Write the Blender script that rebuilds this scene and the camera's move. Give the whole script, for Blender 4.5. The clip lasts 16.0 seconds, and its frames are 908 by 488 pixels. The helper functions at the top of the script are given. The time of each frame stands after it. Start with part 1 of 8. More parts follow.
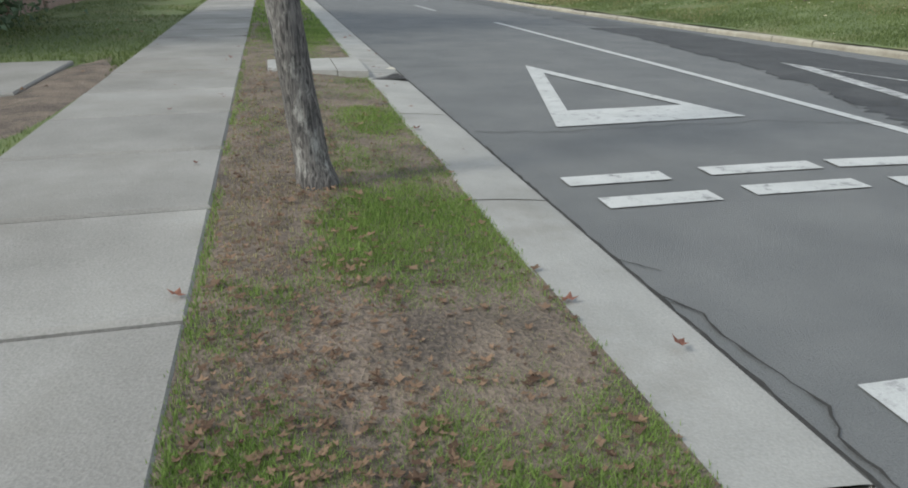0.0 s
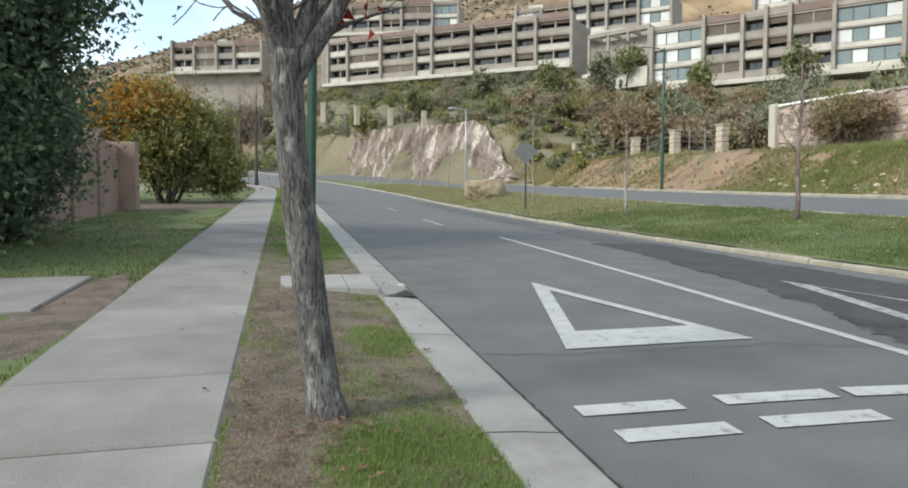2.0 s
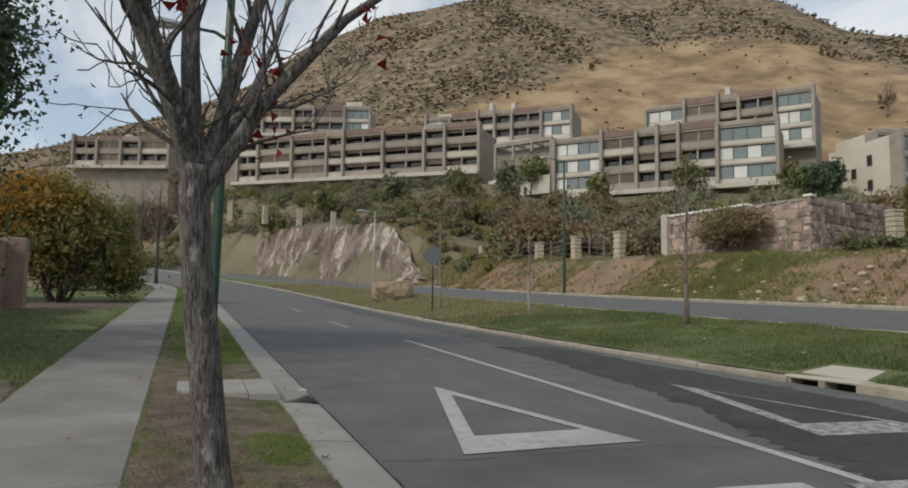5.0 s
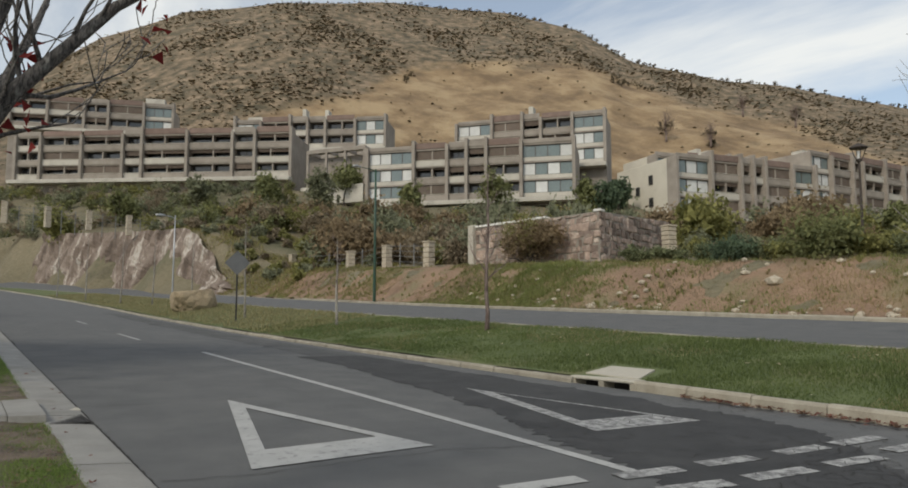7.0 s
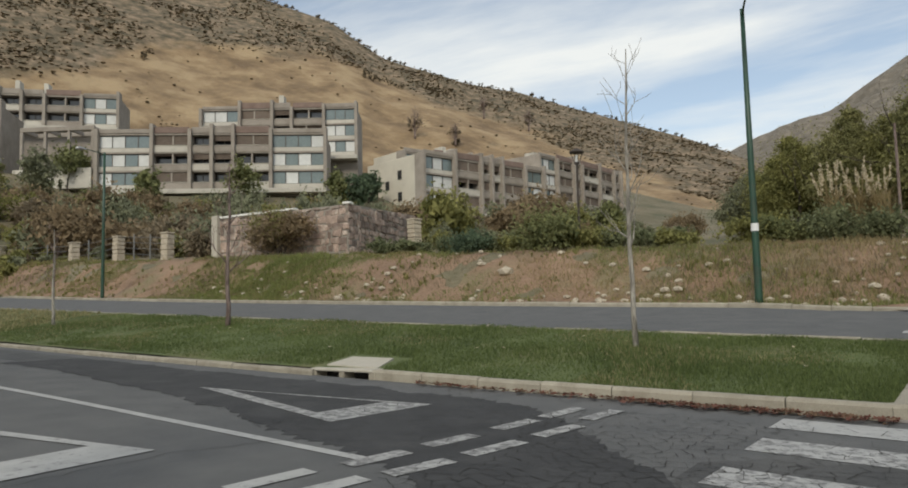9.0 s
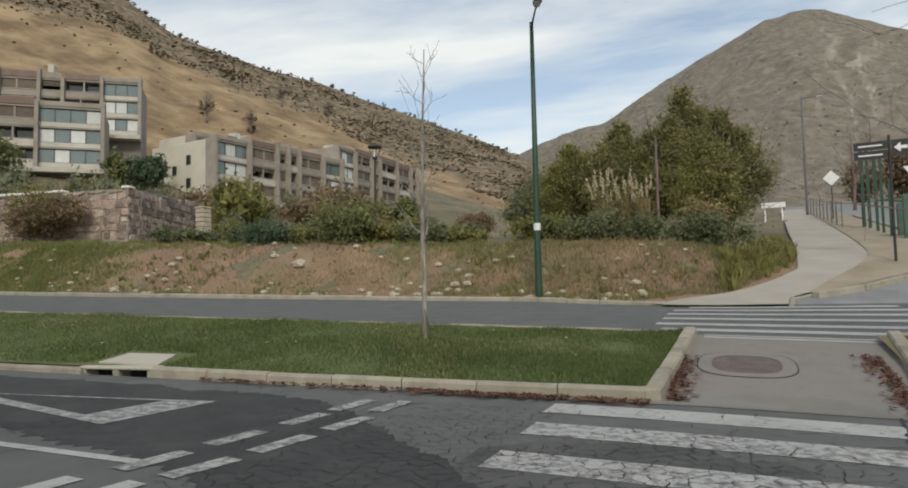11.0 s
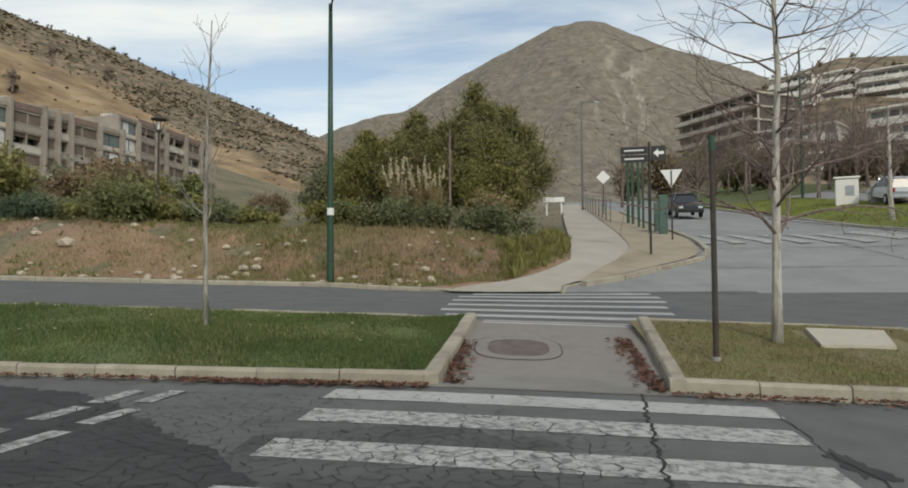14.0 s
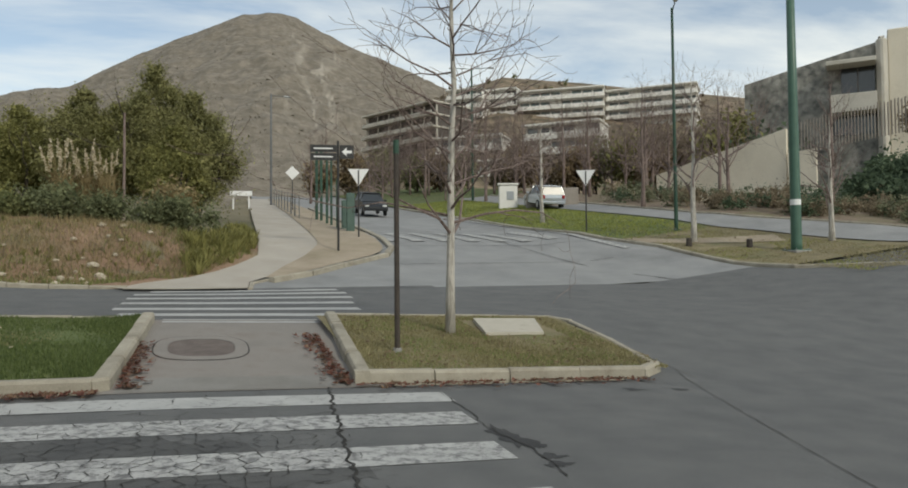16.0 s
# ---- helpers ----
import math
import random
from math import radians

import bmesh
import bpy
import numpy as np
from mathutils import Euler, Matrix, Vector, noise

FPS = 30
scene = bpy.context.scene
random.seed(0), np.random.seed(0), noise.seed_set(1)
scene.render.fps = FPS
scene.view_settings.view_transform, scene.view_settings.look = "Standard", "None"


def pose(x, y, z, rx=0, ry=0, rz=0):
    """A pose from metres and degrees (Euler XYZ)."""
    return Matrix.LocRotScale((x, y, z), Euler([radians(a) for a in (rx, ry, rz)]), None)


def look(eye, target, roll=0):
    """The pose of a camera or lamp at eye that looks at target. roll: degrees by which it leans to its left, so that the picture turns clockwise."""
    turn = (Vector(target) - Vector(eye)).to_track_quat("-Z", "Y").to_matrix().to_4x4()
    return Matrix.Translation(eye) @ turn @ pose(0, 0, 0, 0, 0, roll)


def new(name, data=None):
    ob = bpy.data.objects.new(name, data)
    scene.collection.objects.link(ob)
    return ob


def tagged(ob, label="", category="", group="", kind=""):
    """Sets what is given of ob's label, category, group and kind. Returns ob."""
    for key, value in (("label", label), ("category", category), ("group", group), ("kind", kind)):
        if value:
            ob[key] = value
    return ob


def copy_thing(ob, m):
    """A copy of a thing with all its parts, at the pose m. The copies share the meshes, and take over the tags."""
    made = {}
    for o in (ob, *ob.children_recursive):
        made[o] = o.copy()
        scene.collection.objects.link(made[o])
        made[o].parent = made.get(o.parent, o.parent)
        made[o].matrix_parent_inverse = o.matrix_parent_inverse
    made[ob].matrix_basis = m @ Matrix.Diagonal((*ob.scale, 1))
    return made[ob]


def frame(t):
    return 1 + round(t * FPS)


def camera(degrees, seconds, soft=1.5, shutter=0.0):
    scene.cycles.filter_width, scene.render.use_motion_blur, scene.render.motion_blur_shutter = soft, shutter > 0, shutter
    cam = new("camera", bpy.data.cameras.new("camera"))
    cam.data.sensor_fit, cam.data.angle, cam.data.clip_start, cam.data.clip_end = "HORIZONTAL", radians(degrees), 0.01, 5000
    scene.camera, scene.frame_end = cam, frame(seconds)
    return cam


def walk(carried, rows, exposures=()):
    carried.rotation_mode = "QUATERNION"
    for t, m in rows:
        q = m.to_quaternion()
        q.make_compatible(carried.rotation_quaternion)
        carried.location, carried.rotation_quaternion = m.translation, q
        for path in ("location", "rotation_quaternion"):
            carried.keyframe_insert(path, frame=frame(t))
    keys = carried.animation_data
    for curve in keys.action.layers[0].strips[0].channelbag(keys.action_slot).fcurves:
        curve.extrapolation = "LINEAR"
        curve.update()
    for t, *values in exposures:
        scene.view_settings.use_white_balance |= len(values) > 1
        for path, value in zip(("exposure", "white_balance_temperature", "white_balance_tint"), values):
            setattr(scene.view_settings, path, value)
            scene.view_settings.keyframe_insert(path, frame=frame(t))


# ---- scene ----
cam = camera(63.37, 16.0, soft=1.8)
PATH = [
    (0.0, pose(0.227, 0.022, 1.373, 71.22, 0.12, -13.50)),
    (0.5, pose(0.220, 0.021, 1.414, 75.58, 0.01, -13.65)),
    (1.0, pose(0.207, 0.021, 1.464, 78.62, 0.03, -13.79)),
    (1.5, pose(0.199, 0.040, 1.501, 83.33, -0.03, -13.70)),
    (2.0, pose(0.188, 0.057, 1.524, 86.96, -0.17, -13.12)),
    (2.5, pose(0.185, 0.063, 1.533, 89.84, -0.76, -11.91)),
    (3.0, pose(0.185, 0.052, 1.538, 91.55, -1.36, -11.20)),
    (5.5, pose(0.177, -0.231, 1.584, 95.46, -0.52, -24.51)),
    (6.0, pose(0.232, -0.236, 1.577, 95.58, -0.48, -28.99)),
    (6.5, pose(0.282, -0.229, 1.578, 95.64, -0.44, -31.95)),
    (7.0, pose(0.337, -0.257, 1.573, 95.63, -0.05, -34.67)),
    (7.5, pose(0.395, -0.319, 1.558, 95.46, 0.71, -40.65)),
    (8.0, pose(0.445, -0.360, 1.561, 95.32, 1.09, -46.84)),
    (10.5, pose(0.458, -0.404, 1.571, 94.04, 1.37, -63.82)),
    (11.0, pose(0.436, -0.425, 1.567, 93.94, 1.16, -69.58)),
    (11.5, pose(0.435, -0.454, 1.579, 93.73, 0.83, -71.29)),
    (12.0, pose(0.436, -0.467, 1.584, 93.23, 0.79, -71.78)),
    (12.5, pose(0.439, -0.475, 1.589, 92.67, 0.65, -72.79)),
    (13.0, pose(0.447, -0.503, 1.578, 92.56, 0.71, -77.56)),
    (13.5, pose(0.444, -0.524, 1.576, 92.59, 0.50, -80.82)),
    (14.0, pose(0.434, -0.566, 1.578, 92.57, 0.37, -85.35)),
    (14.5, pose(0.424, -0.593, 1.572, 92.55, 0.50, -90.22)),
    (15.0, pose(0.400, -0.605, 1.580, 92.43, 0.60, -97.11)),
    (15.5, pose(0.375, -0.584, 1.580, 92.35, 0.67, -103.00)),
    (16.0, pose(0.368, -0.541, 1.587, 92.04, 0.55, -109.31)),
]
EXPOSURES = [(0.0, 1.06, 6600, 4), (0.6, 1.19, 6600, 4), (1.5, 1.2, 6600, 4), (2.5, 1.0, 6650, 5), (3.2, 0.72, 6800, 8), (5.3, 0.22, 7050, 8), (8.0, 0.25, 7100, 7), (12.0, 0.27, 7100, 6), (16.0, 0.28, 7050, 4)]
walk(cam, PATH, EXPOSURES)

# ---- light: soft late-afternoon daylight under a half-clouded sky ----
world = bpy.data.worlds.new("world")
scene.world = world
world.use_nodes = True
wn, wl = world.node_tree.nodes, world.node_tree.links
wn.clear()
w_out = wn.new("ShaderNodeOutputWorld")
w_bg = wn.new("ShaderNodeBackground")
w_sky = wn.new("ShaderNodeTexSky")
w_sky.sky_type = "NISHITA"
w_sky.sun_disc = False
SUN_EL, SUN_AZ = radians(38), radians(250)
w_sky.sun_elevation, w_sky.sun_rotation = SUN_EL, SUN_AZ
w_sky.altitude, w_sky.dust_density, w_sky.air_density = 700, 1.2, 1.0
w_tc = wn.new("ShaderNodeTexCoord")
w_sep = wn.new("ShaderNodeSeparateXYZ")
wl.new(w_tc.outputs["Generated"], w_sep.inputs[0])
# cloud deck seen in perspective: the direction divided by its height
w_z = wn.new("ShaderNodeMath"); w_z.operation = "MAXIMUM"; w_z.inputs[1].default_value = 0.0
wl.new(w_sep.outputs[2], w_z.inputs[0])
w_za = wn.new("ShaderNodeMath"); w_za.operation = "ADD"; w_za.inputs[1].default_value = 0.16
wl.new(w_z.outputs[0], w_za.inputs[0])
w_dx = wn.new("ShaderNodeMath"); w_dx.operation = "DIVIDE"
w_dy = wn.new("ShaderNodeMath"); w_dy.operation = "DIVIDE"
wl.new(w_sep.outputs[0], w_dx.inputs[0]); wl.new(w_za.outputs[0], w_dx.inputs[1])
wl.new(w_sep.outputs[1], w_dy.inputs[0]); wl.new(w_za.outputs[0], w_dy.inputs[1])
w_co = wn.new("ShaderNodeCombineXYZ")
wl.new(w_dx.outputs[0], w_co.inputs[0]); wl.new(w_dy.outputs[0], w_co.inputs[1])
w_map = wn.new("ShaderNodeMapping")
w_map.inputs["Scale"].default_value = (1.0, 0.45, 1.0)
w_map.inputs["Rotation"].default_value = (0, 0, radians(20))
wl.new(w_co.outputs[0], w_map.inputs[0])
w_noise = wn.new("ShaderNodeTexNoise")
w_noise.inputs["Scale"].default_value = 1.5
w_noise.inputs["Detail"].default_value = 9
w_noise.inputs["Roughness"].default_value = 0.58
w_noise.inputs["Distortion"].default_value = 0.35
wl.new(w_map.outputs[0], w_noise.inputs["Vector"])
w_ramp = wn.new("ShaderNodeValToRGB")
w_ramp.color_ramp.elements[0].position, w_ramp.color_ramp.elements[1].position = 0.40, 0.63
w_ramp.color_ramp.elements[0].color = (0.20, 0.20, 0.20, 1)
w_ramp.color_ramp.elements[1].color = (0.92, 0.92, 0.92, 1)
wl.new(w_noise.outputs["Fac"], w_ramp.inputs[0])
w_mix = wn.new("ShaderNodeMixRGB")
w_mix.inputs[2].default_value = (6.2, 6.5, 6.9, 1)
wl.new(w_ramp.outputs[0], w_mix.inputs[0])
wl.new(w_sky.outputs[0], w_mix.inputs[1])
wl.new(w_mix.outputs[0], w_bg.inputs[0])
w_bg.inputs[1].default_value = 0.12
wl.new(w_bg.outputs[0], w_out.inputs[0])

sun_data = bpy.data.lights.new("sun", "SUN")
sun_data.energy, sun_data.angle, sun_data.color = 1.35, radians(12), (1.0, 0.95, 0.87)
sun = new("sun", sun_data)
sun.matrix_world = look((100 * math.sin(SUN_AZ) * math.cos(SUN_EL), 100 * math.cos(SUN_AZ) * math.cos(SUN_EL), 100 * math.sin(SUN_EL)), (0, 0, 0))
scene.view_settings.exposure = 0.0


# ---- materials ----
def mat(name, dark, light, scale=4.0, rough=0.85, bump=0.15, fine=60.0, metal=0.0, spread=0.5, vary=0.0, stain=None, stain_scale=0.5, stain_amount=0.4, bump_dist=0.02):
    """Two-scale noise colour between dark and light, with fine grain, relief and optional stains."""
    m = bpy.data.materials.new(name)
    m.use_nodes = True
    n, l = m.node_tree.nodes, m.node_tree.links
    b = n["Principled BSDF"]
    b.inputs["Metallic"].default_value = metal
    tc = n.new("ShaderNodeTexCoord")
    big = n.new("ShaderNodeTexNoise"); big.inputs["Scale"].default_value = scale; big.inputs["Detail"].default_value = 6
    small = n.new("ShaderNodeTexNoise"); small.inputs["Scale"].default_value = fine; small.inputs["Detail"].default_value = 4
    geo = n.new("ShaderNodeNewGeometry")
    for q in (big, small):
        l.new(geo.outputs["Position"], q.inputs["Vector"])
    mixf = n.new("ShaderNodeMath"); mixf.operation = "MULTIPLY_ADD"; mixf.inputs[1].default_value = 0.45
    l.new(small.outputs["Fac"], mixf.inputs[0])
    half = n.new("ShaderNodeMath"); half.operation = "MULTIPLY"; half.inputs[1].default_value = 0.55
    l.new(big.outputs["Fac"], half.inputs[0]); l.new(half.outputs[0], mixf.inputs[2])
    ramp = n.new("ShaderNodeValToRGB")
    ramp.color_ramp.elements[0].position, ramp.color_ramp.elements[1].position = 0.5 - spread * 0.4, 0.5 + spread * 0.4
    ramp.color_ramp.elements[0].color, ramp.color_ramp.elements[1].color = (*dark, 1), (*light, 1)
    l.new(mixf.outputs[0], ramp.inputs[0])
    col = ramp.outputs[0]
    if stain:
        sn = n.new("ShaderNodeTexNoise"); sn.inputs["Scale"].default_value = stain_scale; sn.inputs["Detail"].default_value = 8; sn.inputs["Roughness"].default_value = 0.65
        l.new(geo.outputs["Position"], sn.inputs["Vector"])
        sr = n.new("ShaderNodeValToRGB")
        sr.color_ramp.elements[0].position, sr.color_ramp.elements[1].position = 0.5, 0.66
        sr.color_ramp.elements[1].color = (stain_amount, stain_amount, stain_amount, 1)
        l.new(sn.outputs["Fac"], sr.inputs[0])
        mx = n.new("ShaderNodeMixRGB"); mx.inputs[2].default_value = (*stain, 1)
        l.new(sr.outputs[0], mx.inputs[0]); l.new(col, mx.inputs[1])
        col = mx.outputs[0]
    if vary:
        oi = n.new("ShaderNodeObjectInfo")
        hs = n.new("ShaderNodeHueSaturation")
        mr = n.new("ShaderNodeMapRange"); mr.inputs[3].default_value, mr.inputs[4].default_value = 1 - vary, 1 + vary
        l.new(oi.outputs["Random"], mr.inputs[0]); l.new(mr.outputs[0], hs.inputs["Value"]); l.new(col, hs.inputs["Color"])
        col = hs.outputs[0]
    l.new(col, b.inputs["Base Color"])
    b.inputs["Roughness"].default_value = rough
    if bump:
        bp = n.new("ShaderNodeBump"); bp.inputs["Strength"].default_value = bump; bp.inputs["Distance"].default_value = bump_dist
        l.new(small.outputs["Fac"], bp.inputs["Height"]); l.new(bp.outputs[0], b.inputs["Normal"])
    return m


def leaf_mat(name, dark, light, vary_scale=1.2):
    """Foliage: colour differs leaf by leaf and in broad patches; some light passes through."""
    m = bpy.data.materials.new(name)
    m.use_nodes = True
    n, l = m.node_tree.nodes, m.node_tree.links
    b = n["Principled BSDF"]
    geo = n.new("ShaderNodeNewGeometry")
    noi = n.new("ShaderNodeTexNoise"); noi.inputs["Scale"].default_value = vary_scale; noi.inputs["Detail"].default_value = 3
    l.new(geo.outputs["Position"], noi.inputs["Vector"])
    ad = n.new("ShaderNodeMath"); ad.operation = "MULTIPLY_ADD"; ad.inputs[1].default_value = 0.5
    l.new(geo.outputs["Random Per Island"], ad.inputs[0])
    hf = n.new("ShaderNodeMath"); hf.operation = "MULTIPLY"; hf.inputs[1].default_value = 0.5
    l.new(noi.outputs["Fac"], hf.inputs[0]); l.new(hf.outputs[0], ad.inputs[2])
    ramp = n.new("ShaderNodeValToRGB")
    ramp.color_ramp.elements[0].position, ramp.color_ramp.elements[1].position = 0.2, 0.8
    ramp.color_ramp.elements[0].color, ramp.color_ramp.elements[1].color = (*dark, 1), (*light, 1)
    l.new(ad.outputs[0], ramp.inputs[0]); l.new(ramp.outputs[0], b.inputs["Base Color"])
    b.inputs["Roughness"].default_value = 0.7
    b.inputs["Specular IOR Level"].default_value = 0.2
    tr = n.new("ShaderNodeBsdfTranslucent")
    l.new(ramp.outputs[0], tr.inputs[0])
    mx = n.new("ShaderNodeMixShader"); mx.inputs[0].default_value = 0.38
    l.new(b.outputs[0], mx.inputs[1]); l.new(tr.outputs[0], mx.inputs[2])
    l.new(mx.outputs[0], n["Material Output"].inputs[0])
    return m


M_SOIL_DARK = mat("dark_crumbly_soil", (0.062, 0.049, 0.039), (0.215, 0.166, 0.13), 3.5, 0.95, 0.8, 45, spread=0.35, stain=(0.17, 0.135, 0.10), stain_scale=1.6, stain_amount=0.5, bump_dist=0.04)
M_ASPHALT = mat("asphalt", (0.088, 0.091, 0.093), (0.142, 0.143, 0.141), 1.6, 0.9, 0.5, 130, spread=0.45, stain=(0.085, 0.087, 0.09), stain_scale=0.9, stain_amount=0.22)
M_ASPHALT_DARK = mat("dark_asphalt", (0.024, 0.025, 0.027), (0.056, 0.057, 0.059), 2.0, 0.92, 0.4, 120, stain=(0.078, 0.078, 0.078), stain_scale=1.6, stain_amount=0.35)
M_ASPHALT_WORN = mat("worn_dark_asphalt", (0.05, 0.052, 0.054), (0.11, 0.11, 0.108), 1.4, 0.9, 0.5, 110, spread=0.4, stain=(0.14, 0.14, 0.137), stain_scale=0.9, stain_amount=0.4)
M_CONCRETE_ROAD = mat("worn_concrete_paving", (0.185, 0.19, 0.195), (0.285, 0.287, 0.283), 0.8, 0.9, 0.2, 80, stain=(0.12, 0.12, 0.12), stain_scale=0.3)
M_SIDEWALK = mat("sidewalk_concrete", (0.16, 0.152, 0.14), (0.27, 0.26, 0.242), 1.3, 0.88, 0.25, 90, spread=0.4, vary=0.09, stain=(0.16, 0.148, 0.13), stain_scale=0.7, stain_amount=0.55)
M_GUTTER = mat("gutter_concrete", (0.21, 0.207, 0.193), (0.33, 0.32, 0.30), 2.2, 0.88, 0.25, 90, vary=0.06, stain=(0.17, 0.16, 0.14), stain_scale=1.4, stain_amount=0.5)
M_KERB = mat("kerb_concrete", (0.24, 0.215, 0.17), (0.40, 0.37, 0.30), 3.0, 0.9, 0.3, 70, vary=0.1, stain=(0.16, 0.135, 0.10), stain_scale=2.0, stain_amount=0.5)
M_PATH = mat("pale_path_concrete", (0.31, 0.28, 0.24), (0.43, 0.395, 0.345), 0.7, 0.9, 0.2, 60, stain=(0.30, 0.26, 0.2), stain_scale=0.4)
M_SOIL = mat("soil", (0.12, 0.088, 0.062), (0.25, 0.195, 0.145), 2.5, 0.95, 0.5, 40, stain=(0.13, 0.15, 0.06), stain_scale=0.6, stain_amount=0.6, bump_dist=0.05)
M_BANK = mat("reddish_dry_bank_earth", (0.155, 0.096, 0.062), (0.33, 0.222, 0.147), 0.5, 0.95, 0.6, 9, stain=(0.17, 0.17, 0.085), stain_scale=0.3, stain_amount=0.75, bump_dist=0.12)
M_TURF = mat("turf", (0.06, 0.085, 0.03), (0.14, 0.17, 0.06), 1.1, 0.95, 0.5, 55, stain=(0.17, 0.15, 0.075), stain_scale=0.7, stain_amount=0.6, bump_dist=0.04)
M_FIELD = mat("dry_scrub_ground", (0.11, 0.10, 0.06), (0.24, 0.20, 0.13), 0.12, 0.95, 0.5, 3, stain=(0.06, 0.075, 0.035), stain_scale=0.08, stain_amount=0.7, bump_dist=0.3)
# ---- the lie of the land ----
def ease(a, b, v):
    t = min(1.0, max(0.0, (v - a) / (b - a)))
    return t * t * (3 - 2 * t)


def bend(y):
    """Sideways shift of both carriageways: they swing left past 50 m."""
    d = max(0.0, y - 50.0)
    return -d * d / 350.0 if d < 90 else -(90 * 90 / 350.0 + (d - 90) * 0.51)


def edge_heights(y):
    p = min(max(y, 0.0), 150.0)
    q = max(min(y, 0.0), -9.0)
    far = max(0.0, y - 150.0) * 0.045
    return (0.0216 + 0.0438 * p + 0.032 * q + far,
            0.24 + 0.018 * p + 0.0003 * p * p + 0.036 * q + far,
            0.76 + 0.030 * p + 0.0001 * p * p + 0.034 * q + far,
            1.08 + 0.022 * p + 0.00018 * p * p + far)


X_NEAR, X_MED, X_BACK, X_FAR = 1.75, 9.42, 13.7, 21.7


def line_at(x, knots):
    for (x0, y0), (x1, y1) in zip(knots[:-1], knots[1:]):
        if x <= x1:
            return y0 + (y1 - y0) * max(0.0, (x - x0) / (x1 - x0))
    return knots[-1][1]


def path_left(x):
    return line_at(x, ((21.7, 1.6), (22.9, 0.8), (23.5, -0.15), (24.6, -1.07), (26, -1.9), (27.7, -2.65), (32, -3.0), (44, -3.6), (64, -4.75), (110, -7)))


def path_right(x):
    return line_at(x, ((21.7, -1.9), (22.8, -2.0), (23.3, -2.5), (25.3, -3.25), (27.6, -4.35), (30.2, -5.2), (37, -5.65), (50, -6.3), (64, -6.9), (110, -9)))


def street_left(x):
    return line_at(x, ((21.7, -2.2), (23.1, -2.6), (24.2, -3.9), (25.8, -5.3), (26.9, -6.4), (27.8, -7.3), (29.4, -7.9), (31.7, -8.1), (34.9, -8.3), (60, -9.0), (110, -9.8)))


def H(x, y):
    """Height of the ground."""
    y = min(max(y, -200.0), 400.0)
    u = x - bend(y)
    z1, z9, z13, z21 = edge_heights(y)
    if u < X_NEAR:
        z = z1 + 0.012 * max(u - X_NEAR, -30)
    elif u < X_MED:
        z = z1 + (z9 - z1) * (u - X_NEAR) / (X_MED - X_NEAR)
    elif u < X_BACK:
        z = z9 + (z13 - z9) * (u - X_MED) / (X_BACK - X_MED)
    elif u < X_FAR:
        z = z13 + (z21 - z13) * (u - X_BACK) / (X_FAR - X_BACK)
    else:
        d = u - X_FAR
        street = z21 + 0.20 * min(d, 10.0) + 0.13 * min(max(d - 10.0, 0.0), 60.0) - 0.15 * (1 - math.exp(-d / 2.0))
        p = min(max(y, 0.0), 120.0)
        cut = ease(64, 84, y) * (1 - ease(150, 200, y))
        top = 3.05 + 0.042 * p + 4.6 * cut
        foot = X_FAR + 0.8 + 0.9 * cut
        crest = 27.2 - 2.4 * cut
        if u < foot:
            bank = z21 + 0.12
        else:
            k = ease(foot, crest, u) if cut < 0.5 else min(1.0, (u - foot) / (crest - foot)) ** 0.8
            bank = z21 + 0.12 + (top - z21 - 0.12) * k
        rise = 0.09 + 0.17 * ease(45, 110, y)
        bank += rise * max(0.0, min(u, 95.0) - crest) + 0.12 * max(0.0, min(u, 220) - 95.0)
        bank -= 4.6 * cut * ease(crest + 2, crest + 26, u)
        # shoulder that carries the long apartment block
        along = (x - 10.0) * 0.775 - (y - 159.5) * 0.632
        off = -(x - 10.0) * 0.632 - (y - 159.5) * 0.775
        lift = 24.4 - 0.40 * max(0.0, off - 2.0) - bank
        bank += max(0.0, lift) * ease(-22, -4, along) * (1 - ease(54, 72, along)) * (1 - ease(8, 22, -off)) * ease(28, 37, u)
        w = ease(path_left(u) - 0.2, path_left(u) + 3.6, y)
        z = street + (bank - street) * w
    if y < -15:
        z += 0.12 * (min(-15 - y, 14)) * ease(4, 16, u)
    return z


def bank_z(x, y):
    """The uneven skin of the earth bank."""
    return H(x, y) + 0.04 + 0.16 * (noise.noise((x * 0.9, y * 0.9, 3.1)) + 0.5 * noise.noise((x * 2.3, y * 2.3, 6.1)))


